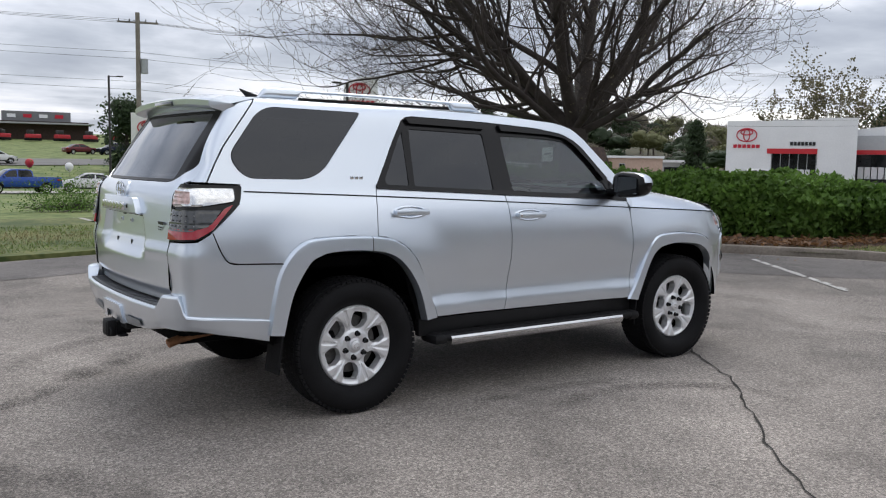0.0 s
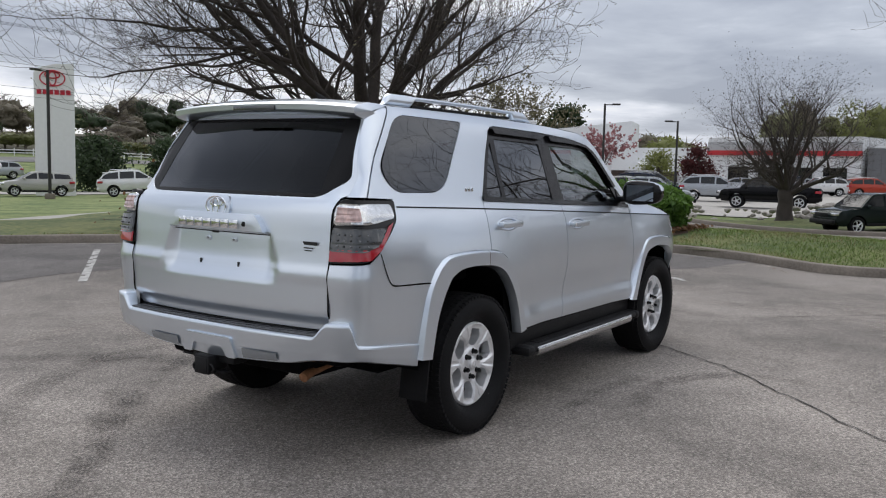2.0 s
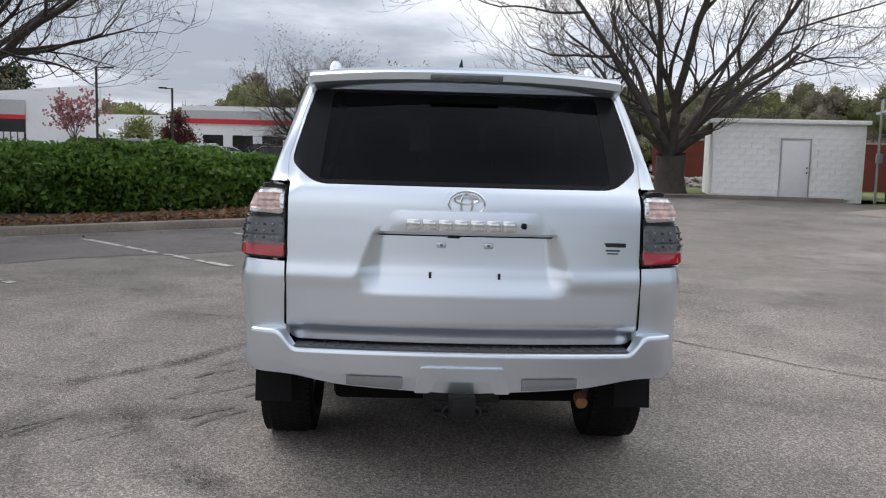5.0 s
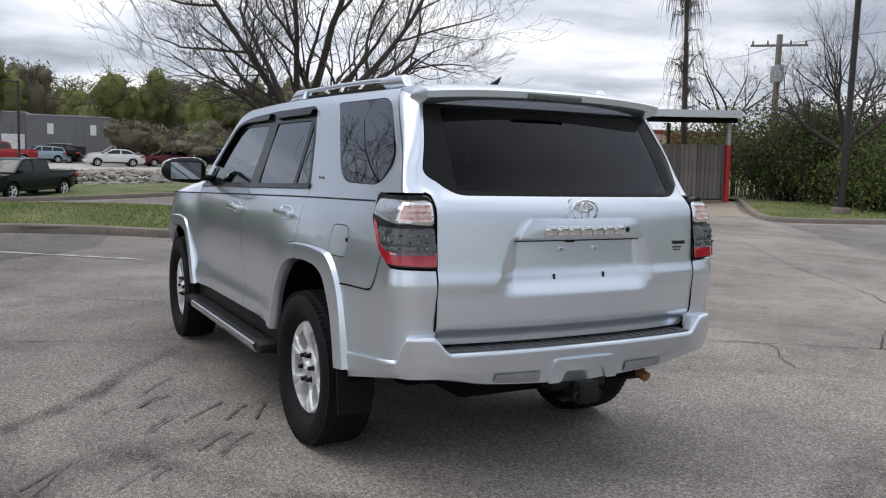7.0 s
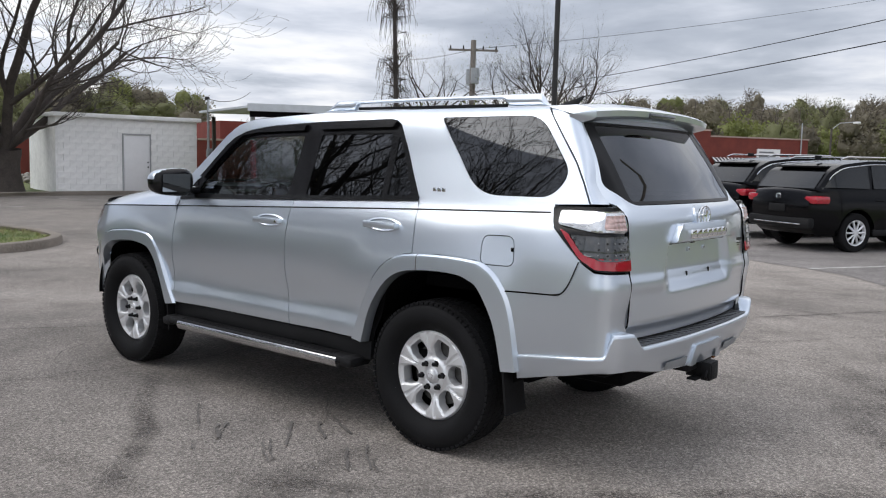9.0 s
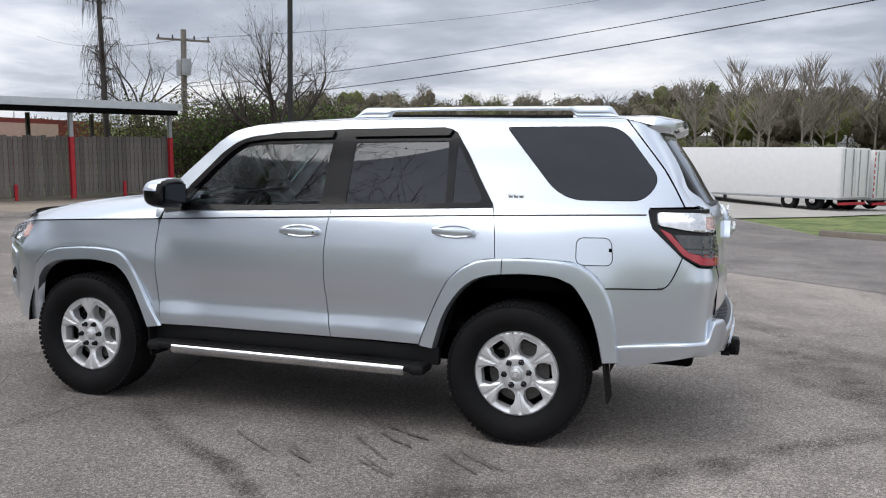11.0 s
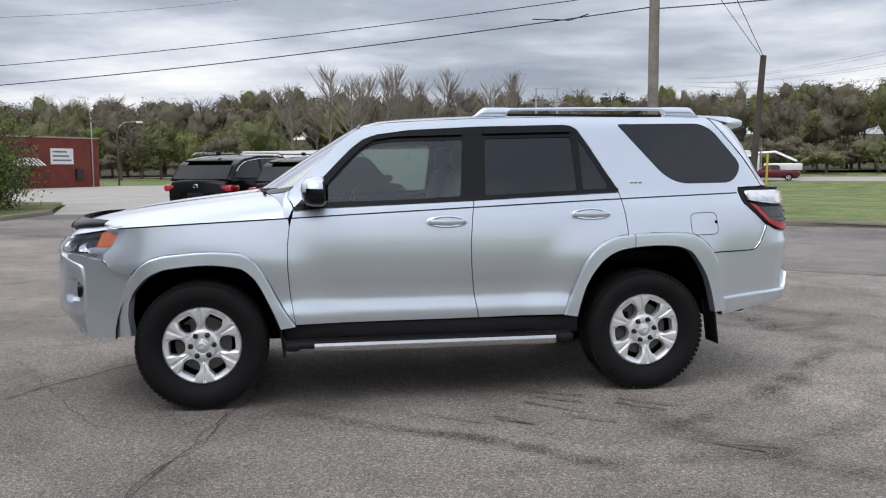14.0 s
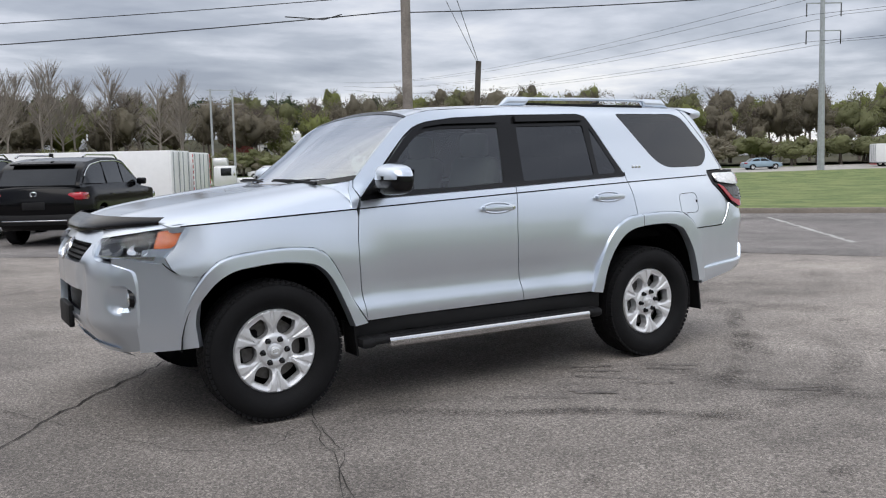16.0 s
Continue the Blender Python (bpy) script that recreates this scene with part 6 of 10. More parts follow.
for s in (1, -1):
    def lamp_ledge(u, v, s=s):
        a = lerp(0.60, 0.985, u)
        p = hood(0.5 + 0.5 * s * a, 1.0)
        w = lerp(0.600, 0.078, u)
        q = nose(w, lerp(1.036, 1.105, u) + 0.004, -0.004)
        q = Vector((q.x, s * q.y, q.z))
        return p.lerp(q, v) + Vector((0, 0, 0.006 * math.sin(v * math.pi)))
    part("lamp_ledge", outward(patch(lamp_ledge, 24, 6)), SILVER, suv, "silver hood edge over the headlamp")
bm = outward(patch(deflector, 60, 8))
fold(bm, 0.006, (-1, 0, 0))
part("bug_deflector", bm, BLACK, suv, "dark smoked hood deflector")

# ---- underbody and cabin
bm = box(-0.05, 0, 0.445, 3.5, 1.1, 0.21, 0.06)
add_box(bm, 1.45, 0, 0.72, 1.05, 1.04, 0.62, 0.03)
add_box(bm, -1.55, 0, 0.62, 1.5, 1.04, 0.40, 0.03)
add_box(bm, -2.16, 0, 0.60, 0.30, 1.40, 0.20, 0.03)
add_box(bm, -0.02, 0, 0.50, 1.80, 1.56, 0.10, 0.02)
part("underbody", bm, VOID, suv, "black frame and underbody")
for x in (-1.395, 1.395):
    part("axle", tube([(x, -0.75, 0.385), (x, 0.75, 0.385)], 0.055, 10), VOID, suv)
# near-black floor, the shade of the cabin put into its colour
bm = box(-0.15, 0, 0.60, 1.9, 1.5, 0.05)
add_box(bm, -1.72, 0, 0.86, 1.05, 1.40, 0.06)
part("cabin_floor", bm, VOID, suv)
bm = box(0.88, 0, 1.08, 0.42, 1.46, 0.22, 0.06)
add_box(bm, 0.80, 0.36, 1.21, 0.16, 0.34, 0.08, 0.03)
part("dashboard", bm, TRIM, suv, "dark dashboard")
bm = bmesh.new()
wheel_m = pose(0.52, 0.37, 1.13, 0, 65, 0)
add_tube(bm, [wheel_m @ Vector((0.185 * math.cos(a), 0.185 * math.sin(a), 0)) for a in (2 * math.pi * k / 28 for k in range(29))], 0.015, 8, caps=False)
for a in (0.2, 2.94, 4.71):
    add_tube(bm, [wheel_m @ Vector((0, 0, -0.02)), wheel_m @ Vector((0.18 * math.cos(a), 0.18 * math.sin(a), 0))], 0.014, 6)
part("steering_wheel", bm, TRIM, suv, "dark steering wheel")
for x, ys, w in ((-0.02, (0.37, -0.37), 0.50), (-0.92, (0.40, 0.0, -0.40), 0.42)):
    for y in ys:
        bm = box(x + 0.12, y, 0.86, 0.50, w, 0.16, 0.06)
        seat_ = part("seat", bm, LEATHER, suv, "grey upholstered seat")
        part("backrest", (lambda b: (bmesh.ops.rotate(b, verts=b.verts, cent=(x - 0.14, y, 0.9), matrix=Euler((0, radians(-14), 0)).to_matrix()), b)[1])(box(x - 0.14, y, 1.16, 0.14, w, 0.58, 0.06)), LEATHER, seat_)
        part("headrest", box(x - 0.245, y, 1.515, 0.10, 0.27, 0.17, 0.045), LEATHER, seat_)
# near-black block standing in for the shade of the cargo space
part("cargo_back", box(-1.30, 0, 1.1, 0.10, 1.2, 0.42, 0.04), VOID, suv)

# ---- wheels: tyre with blocks, six broad spokes
def spoke_face():
    """The rim's face: a dished disc with six windows."""
    R = 0.250
    outline = [(R * math.cos(a), R * math.sin(a)) for a in (2 * math.pi * k / 96 for k in range(96))]
    holes = []
    for k in range(6):
        c = 2 * math.pi * (k + 0.5) / 6 + math.pi / 2
        poly = [(0.102, -0.20), (0.102, 0.20), (0.126, 0.350), (0.162, 0.330), (0.200, 0.205), (0.200, -0.205), (0.162, -0.330), (0.126, -0.350)]
        holes.append(rounded([(r * math.cos(c + a), r * math.sin(c + a)) for r, a in poly], 0.010, 3))

    def dish(x, z):
        r = math.hypot(x, z)
        a = (math.atan2(z, x) - math.pi / 2) % (math.pi / 3)
        off = min(a, math.pi / 3 - a) * r                      # distance from a spoke's middle line
        y = 0.036 - 0.022 * smooth(0.06, 0.0, r) - 0.030 * smooth(0.19, 0.11, r) * 0.35 - 0.016 * smooth(0.224, 0.240, r)
        wide = lerp(0.003, 0.013, min(1, max(0, (r - 0.09) / 0.12)))
        groove = -0.007 * (1 - smooth(wide * 0.6, wide, off)) * smooth(0.085, 0.10, r) * (1 - smooth(0.214, 0.228, r))
        mid_ = (math.pi / 6 - min(a, math.pi / 3 - a)) * r     # distance from a window's middle line
        edge_ = -0.010 * smooth(0.060, 0.048, mid_) * smooth(0.080, 0.098, r) * (1 - smooth(0.204, 0.226, r))
        return Vector((x, y + groove + edge_, z))
    bm = sheet(outline, holes, 0.0065, dish, 0, 0.005)
    bmesh.ops.recalc_face_normals(bm, faces=bm.faces)
    if sum(f.normal.y for f in bm.faces) < 0:
        bmesh.ops.reverse_faces(bm, faces=bm.faces)
    fold(bm, 0.055, (0, -1, 0))
    return bm


def build_wheel(m, first=None):
    bm = bmesh.new()
    prof = [(0.234, 0.075), (0.254, 0.096), (0.263, 0.106), (0.276, 0.116), (0.300, 0.128), (0.335, 0.126), (0.362, 0.116), (0.378, 0.104), (0.3855, 0.088), (0.388, 0.05), (0.3885, 0.0)]
    prof = prof + [(r, -h) for r, h in prof[::-1][1:]]
    add_lathe(bm, prof, 72)
    rr = random.Random(5)
    for k in range(72):
        a = 2 * math.pi * k / 72
        for row, (h, w, l) in enumerate(((0.100, 0.030, 0.024), (0.062, 0.028, 0.022), (0.022, 0.026, 0.023), (-0.022, 0.026, 0.023), (-0.062, 0.028, 0.022), (-0.100, 0.030, 0.024))):
            mm = pose(0, 0, 0, 0, math.degrees(a + row * 0.045), 0)
            vs = add_box(bm, 0.3835 - (0.006 if abs(h) > 0.09 else 0.0), h, 0, 0.014, w, l)
            for v in vs:
                v.co = mm @ v.co
    tyre = part("wheel", bm, RUBBER, suv, "black all-terrain tyre on a silver six-spoke rim", angle=35)
    bm = spoke_face()
    for v in bm.verts:
        v.co.y += 0.050
    part("rim", bm, ALLOY, tyre, "six-spoke machined alloy rim", angle=28)
    bm = bmesh.new()
    add_lathe(bm, [(0.238, 0.010), (0.247, 0.078), (0.251, 0.092), (0.254, 0.096), (0.258, 0.092), (0.258, 0.080)], 72)
    add_lathe(bm, [(0.238, 0.06), (0.231, -0.09)], 48)
    part("rim_lip", bm, ALLOY, tyre)
    bm = bmesh.new()
    add_lathe(bm, [(0.0001, 0.092), (0.026, 0.092), (0.031, 0.088), (0.033, 0.078), (0.044, 0.074)], 32)
    part("hub_cap", bm, ALLOY, tyre)
    bm = bmesh.new()
    add_tube(bm, [(0.017 * math.cos(a), 0.0925, 0.012 * math.sin(a)) for a in (2 * math.pi * k / 20 for k in range(21))], 0.002, 5, caps=False)
    part("cap_emblem", bm, CHROME, tyre)
    for k in range(6):
        a = 2 * math.pi * (k + 0.5) / 6 + math.pi / 2
        bm = bmesh.new()
        add_lathe(bm, [(0.0180, 0.070), (0.0180, 0.0755), (0.0125, 0.077), (0.0125, 0.098), (0.0080, 0.104), (0.0001, 0.106)], 6, centre=(0.069 * math.cos(a), 0, 0.069 * math.sin(a)))
        part("lug_nut", bm, BLACK, tyre, "black lug nut")
    bm = bmesh.new()
    add_lathe(bm, [(0.05, 0.005), (0.168, 0.005), (0.168, -0.02)], 48)
    part("brake_disc", bm, material("brake_iron", (0.10, 0.095, 0.09), rough=0.45, metal=0.7, vary=0.25), tyre)
    bm = box(0.115, -0.005, 0.075, 0.09, 0.06, 0.10, 0.015)
    part("brake_caliper", bm, VOID, tyre)
    # near-black disc paints the shade behind the spokes
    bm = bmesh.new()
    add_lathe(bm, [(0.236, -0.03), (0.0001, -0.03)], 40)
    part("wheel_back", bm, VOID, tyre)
    tyre.matrix_basis = m
    return tyre


def copy_part(ob, m):
    made = {}
    for o in (ob, *ob.children_recursive):
        made[o] = o.copy()
        scene.collection.objects.link(made[o])
        made[o].parent = made.get(o.parent, o.parent)
    made[ob].matrix_basis = m
    return made[ob]


w0 = build_wheel(pose(-1.395, 0.800, 0.389, 0, 8, 0))
copy_part(w0, pose(1.395, 0.800, 0.389, 0, 3, -1.5))
copy_part(w0, pose(-1.395, -0.800, 0.389, 0, 20, 180))
copy_part(w0, pose(1.395, -0.800, 0.389, 0, -14, 178.5))

# ---------------------------------------------------------------- plants
ball = bmesh.new()
bmesh.ops.create_icosphere(ball, subdivisions=3, radius=1.0)
BALL_DIRS = [v.co.copy() for v in ball.verts]
BALL_FACES = [tuple(v.index for v in f.verts) for f in ball.faces]
ball.free()


class Soup:
    """Collects loose geometry quickly and turns it into one mesh."""

    def __init__(self):
        self.v, self.f = [], []

    def limb(self, pts, radii, sides):
        base, ref = len(self.v), None
        n = len(pts)
        for i in range(n):
            d = (pts[min(i + 1, n - 1)] - pts[max(i - 1, 0)])
            d = d.normalized() if d.length > 1e-6 else Vector((0, 0, 1))
            ref = d.orthogonal().normalized() if ref is None else (ref - d * ref.dot(d)).normalized()
            s = d.cross(ref)
            for k in range(sides):
                a = 2 * math.pi * k / sides
                q = pts[i] + (ref * math.cos(a) + s * math.sin(a)) * radii[i]
                self.v.append((q.x, q.y, q.z))
        for i in range(n - 1):
            for k in range(sides):
                a, b = base + i * sides + k, base + i * sides + (k + 1) % sides
                self.f.append((a, b, b + sides, a + sides))

    def leaf(self, p, size, rr, long=1.6, flat=0.0):
        nx, ny, nz = rr.gauss(0, 1), rr.gauss(0, 1), rr.gauss(0, 1) + flat
        l = math.sqrt(nx * nx + ny * ny + nz * nz) + 1e-6
        nx, ny, nz = nx / l, ny / l, nz / l
        rx, ry, rz = rr.gauss(0, 1), rr.gauss(0, 1), rr.gauss(0, 1)
        ux, uy, uz = ny * rz - nz * ry, nz * rx - nx * rz, nx * ry - ny * rx
        l = math.sqrt(ux * ux + uy * uy + uz * uz) + 1e-6
        ux, uy, uz = ux / l, uy / l, uz / l
        wx, wy, wz = ny * uz - nz * uy, nz * ux - nx * uz, nx * uy - ny * ux
        h, k = size * 0.5 * long, size * 0.5
        x, y, z = p
        base = len(self.v)
        self.v += [(x - ux * h, y - uy * h, z - uz * h), (x + wx * k, y + wy * k, z + wz * k), (x + ux * h, y + uy * h, z + uz * h), (x - wx * k, y - wy * k, z - wz * k)]
        self.f.append((base, base + 1, base + 2, base + 3))

    def crown(self, x, y, z, rx, rz, seed):
        """A lumpy, ragged far crown round a centre."""
        base = len(self.v)
        for d in BALL_DIRS:
            q = Vector((d.x * 1.7 + seed, d.y * 1.7, d.z * 1.7))
            k = 1 + 0.42 * noise.noise(q) + 0.30 * noise.noise(q * 2.6) + 0.24 * noise.noise(q * 6.1)
            self.v.append((x + d.x * rx * k, y + d.y * rx * k, z + d.z * rz * k))
        self.f += [tuple(base + i for i in f) for f in BALL_FACES]

    def make(self, name, mat, parent=None, label="", smooth_=True):
        me = bpy.data.meshes.new(name)
        me.from_pydata(self.v, [], self.f)
        if smooth_:
            me.polygons.foreach_set("use_smooth", [True] * len(me.polygons))
        me.materials.append(mat)
        ob = new(name, me)
        if parent is not None:
            ob.parent = parent
        if label:
            tagged(ob, label)
        return ob


def grow(wood, twigs, tips, p, d, length, r, level, rr, opt):
    """One branch and its side branches."""
    n = opt["steps"][level]
    pts, radii = [p.copy()], [r]
    step = length / n
    end = opt["taper"][level]
    for i in range(n):
        wob = opt["wobble"][level]
        d = (d + Vector((rr.gauss(0, wob), rr.gauss(0, wob), rr.gauss(0, wob) + opt["rise"][level]))).normalized()
        if p.z < opt.get("floor", 0):
            d = Vector((d.x, d.y, max(d.z, 0.12))).normalized()
        p = p + d * step
        pts.append(p.copy())
        radii.append(max(opt.get("least", 0.0), r * lerp(1, end, (i + 1) / n)))
    (wood if level < opt["thin"] else twigs).limb(pts, radii, opt["sides"][level])
    if level + 1 < len(opt["steps"]):
        kids = opt["kids"][level]
        for k in range(kids):
            f = rr.uniform(opt["from"][level], 1.0) if k else 1.0
            i = min(n - 1, int(f * n))
            q = pts[i].lerp(pts[i + 1], f * n - i) if f < 1 else pts[-1]
            rad = lerp(radii[i], radii[i + 1], f * n - i) if f < 1 else radii[-1]
            axis = (pts[i + 1] - pts[i]).normalized()
            side = axis.orthogonal().normalized()
            side.rotate(Matrix.Rotation(rr.uniform(0, 6.283), 3, axis))
            spread = radians(rr.uniform(*opt["angle"][level])) * (0.45 if k == 0 else 1)
            nd = (axis * math.cos(spread) + side * math.sin(spread)).normalized()
            grow(wood, twigs, tips, q, nd, length * rr.uniform(*opt["shrink"][level]), rad * rr.uniform(*opt["girth"]), level + 1, rr, opt)
    else:
        tips.append(pts[-1])
        tips.append(pts[len(pts) // 2])


def bare_tree(name, label, x, y, trunk_h, trunk_r, limbs, seed, opt, bud=None, bud_size=0.05, bud_n=0, bark=None, lean=(0, 0), dz=0.0):
    """A tree from its trunk and a list of first limbs (azimuth, degrees up, length, share of the trunk's girth)."""
    rr = random.Random(seed)
    tree = thing(name, label, "tree", at=pose(x, y, gz(x, y) + dz))
    wood, twigs, tips = Soup(), Soup(), []
    top = Vector((lean[0], lean[1], trunk_h))
    tp, tr = [], []
    for i in range(9):
        f = i / 8
        tp.append(Vector((lean[0] * f * f + rr.gauss(0, 0.015), lean[1] * f * f + rr.gauss(0, 0.015), trunk_h * f - 0.1)))
        tr.append(trunk_r * (1 + 0.45 * (1 - f) ** 6 - 0.12 * f + 0.10 * smooth(0.75, 1, f)))
    wood.limb(tp, tr, 14)
    for a, up_, l, g in limbs:
        a, up_ = radians(a), radians(up_)
        d = Vector((math.cos(a) * math.cos(up_), math.sin(a) * math.cos(up_), math.sin(up_)))
        grow(wood, twigs, tips, top - Vector((0, 0, rr.uniform(0.05, 0.35))), d, l, trunk_r * g * 0.82, 0, rr, opt)
    wood.make("trunk", bark or BARK, tree)
    twigs.make("crown", bark or BARK, tree, "bare forked twigs")
    if bud and bud_n:
        leaves = Soup()
        for _ in range(bud_n):
            p = rr.choice(tips) + Vector((rr.gauss(0, 0.03), rr.gauss(0, 0.03), rr.gauss(0, 0.03)))
            leaves.leaf(p, bud_size * rr.uniform(0.6, 1.4), rr)
        tagged(leaves.make("bud_cloud", bud, tree, smooth_=False), kind="stuff")
    return tree


OAK = dict(girth=(0.42, 0.62), steps=[9, 7, 6, 5, 4], taper=[0.42, 0.4, 0.4, 0.4, 0.3], wobble=[0.09, 0.13, 0.16, 0.18, 0.2], rise=[0.02, 0.05, 0.06, 0.08, 0.08], thin=2, sides=[8, 6, 5, 4, 3],
           kids=[7, 6, 5, 4], **{"from": [0.22, 0.2, 0.15, 0.15]}, angle=[(25, 62), (25, 60), (25, 60), (25, 60)], shrink=[(0.40, 0.68), (0.45, 0.7), (0.45, 0.7), (0.5, 0.8)])
LIGHT = dict(OAK, kids=[5, 4, 4, 3])
SPARSE = dict(OAK, kids=[4, 4, 3], steps=[8, 6, 5, 4], thin=2)

# the budding tree behind the hedge
bare_tree("tree", "large spreading tree with bare limbs and first buds behind the hedge", 9.9, 9.0, 2.35, 0.33,
          [(20, 20, 3.7, 0.34), (70, 26, 3.6, 0.34), (105, 20, 4.6, 0.36), (130, 27, 4.7, 0.38), (155, 30, 4.6, 0.38), (185, 26, 4.6, 0.36), (238, 18, 4.0, 0.34), (290, 22, 3.8, 0.36), (340, 28, 3.8, 0.34),
           (45, 48, 4.6, 0.5), (120, 38, 5.4, 0.45), (150, 42, 5.6, 0.48), (110, 52, 4.6, 0.5), (165, 46, 4.8, 0.5), (215, 50, 4.8, 0.55), (270, 48, 4.6, 0.5), (325, 52, 4.6, 0.5), (0, 74, 5.0, 0.6), (180, 70, 5.2, 0.6)],
          11, dict(OAK, kids=[7, 6, 4, 3], floor=2.5, girth=(0.42, 0.62), least=0.0038), PALEBUD, 0.026, 9000, BARKDARK)
# the great bare tree by the white block building
bare_tree("tree", "great bare dark tree with drooping limbs beside a brick wall", 25.2, -8.9, 1.6, 0.55,
          [(100, 46, 4.2, 0.25), (140, 50, 4.6, 0.28), (200, 48, 4.6, 0.25), (60, 46, 4.8, 0.28), (20, 48, 6.5, 0.32), (300, 46, 6.5, 0.36), (262, 42, 5.4, 0.34), (120, 60, 6.0, 0.36), (170, 66, 7.4, 0.42), (285, 58, 7.2, 0.38), (40, 68, 7.2, 0.36)],
          23, dict(OAK, kids=[6, 5, 4, 3], floor=3.0, least=0.006), None, 0, 0, BARKDARK)
# the low umbrella tree in the verge
bare_tree("tree", "low twiggy tree with a dark round crown on the verge", 29.6, 4.2, 1.3, 0.30,
          [(k * 40 + 8, 26 + (k % 3) * 16, 2.7, 0.42) for k in range(9)] + [(30, 75, 2.7, 0.4), (200, 70, 2.8, 0.4)], 31, dict(OAK, floor=1.4), BRUSH, 0.028, 12000, BARKDARK)
# gnarled tree and vines by the lamp post
bare_tree("tree", "gnarled bare tree in a thicket", 13.2, -22.8, 2.0, 0.17, [(30, 40, 2.7, 0.6), (200, 50, 2.9, 0.6), (300, 60, 3.1, 0.55), (110, 55, 2.9, 0.5), (250, 25, 2.4, 0.45), (340, 20, 2.2, 0.4), (70, 75, 3.0, 0.5)], 41, OAK, SPRINGLEAF, 0.03, 500, BARKDARK, lean=(-0.25, 0.1))
def vine_tree(label, x, y, height, r, seed):
    """A slim bowed trunk hung all along with fine drooping vines."""
    rr = random.Random(seed)
    tree = thing("tree", label, "tree", at=pose(x, y, gz(x, y)))
    wood, twigs = Soup(), Soup()
    spine = [Vector((0.35 * math.sin(k / 12 * 2.4) + rr.gauss(0, 0.03), 0.25 * math.sin(k / 12 * 3.1), height * k / 12)) for k in range(13)]
    wood.limb(spine, [r * lerp(1.1, 0.35, k / 12) for k in range(13)], 9)
    for _ in range(60):
        f = rr.uniform(0.28, 1.0) * 11.99
        p = spine[int(f)].lerp(spine[int(f) + 1], f % 1)
        a = rr.uniform(0, 6.283)
        tip = p + Vector((math.cos(a), math.sin(a), rr.uniform(-0.2, 1.3))) * rr.uniform(0.25, 0.85)
        wood.limb([p, p.lerp(tip, 0.5) + Vector((0, 0, 0.12)), tip], [0.028, 0.018, 0.008], 4)
        for _ in range(9):
            q = p.lerp(tip, rr.uniform(0.3, 1.0))
            b = rr.uniform(0, 6.283)
            out = Vector((math.cos(b), math.sin(b), 0)) * rr.uniform(0.1, 0.45)
            drop = rr.uniform(0.2, 1.1)
            twigs.limb([q, q + out + Vector((0, 0, 0.08)), q + out * 1.4 - Vector((0, 0, drop * 0.5)), q + out * 1.5 - Vector((0, 0, drop))], [0.011, 0.009, 0.007, 0.005], 3)
    wood.make("trunk", BARKDARK, tree)
    twigs.make("crown", BARKDARK, tree, "fine hanging vine strands")
    return tree


vine_tree("slim bare tree hung with vine strands", 20.6, -23.4, 12.5, 0.125, 43)
bare_tree("tree", "bare vine-hung tree behind the shed", 22.6, -27.6, 3.4, 0.16, [(k * 60, 30 + 12 * (k % 3), 2.6, 0.4) for k in range(6)], 44, LIGHT, SPRINGLEAF, 0.03, 500, BARKDARK)
bare_tree("tree", "bare tree behind the fence", 17.4, -27.8, 2.8, 0.15, [(k * 60 + 20, 36 + 12 * (k % 3), 2.8, 0.4) for k in range(6)], 46, LIGHT, SPRINGLEAF, 0.03, 400, BARKDARK)
# trees round the dealership
bare_tree("tree", "pale budding tree behind the white showroom", 118, 66, 4.0, 0.45, [(k * 51, 34 + 14 * (k % 3), 7.5, 0.4) for k in range(8)], 51, LIGHT, PALEBUD, 0.22, 11000, BARK)
bare_tree("tree", "small pink blossom tree by the showroom", 73, 30.5, 1.5, 0.14, [(k * 51, 40 + 14 * (k % 3), 2.4, 0.4) for k in range(8)], 52, SPARSE, BLOSSOM, 0.14, 4000, BARKDARK)


def leaf_tree(name, label, x, y, height, width, mat, seed, n=900, leaf=0.35, trunk=0.2, cone=False, base=0.15, dz=0.0):
    """A leafy tree: trunk, a few limbs and a crown of loose clumps with gaps."""
    rr = random.Random(seed)
    tree = thing(name, label, "tree", at=pose(x, y, gz(x, y) + dz))
    w = Soup()
    w.limb([Vector((0, 0, -0.1)), Vector((rr.gauss(0, .1), rr.gauss(0, .1), height * 0.45)), Vector((0, 0, height * 0.9))], [trunk, trunk * 0.7, trunk * 0.15], 8)
    crown = Soup()
    clumps = []
    for _ in range(30 if not cone else 60):
        f = rr.uniform(base, 1.0)
        reach = width * 0.5 * ((1 - f) * 1.05 if cone else math.sin(max(0.15, min(1, f)) * math.pi * 0.86 + 0.25) ** 0.8)
        a = rr.uniform(0, 6.283)
        q = Vector((math.cos(a) * reach * rr.uniform(0.35, 1), math.sin(a) * reach * rr.uniform(0.35, 1), height * f))
        clumps.append((q, width * (0.06 if cone else 0.11) * rr.uniform(0.7, 1.5)))
        w.limb([Vector((0, 0, height * f * 0.6)), q * 0.6 + Vector((0, 0, height * f * 0.35)), q], [trunk * 0.3, trunk * 0.2, trunk * 0.06], 4)
    for _ in range(n):
        q, s = rr.choice(clumps)
        crown.leaf(q + Vector((rr.gauss(0, s), rr.gauss(0, s), rr.gauss(0, s * 0.8))), leaf * rr.uniform(0.6, 1.5), rr)
    w.make("trunk", BARKDARK, tree)
    crown.make("crown", mat, tree, smooth_=False)
    return tree


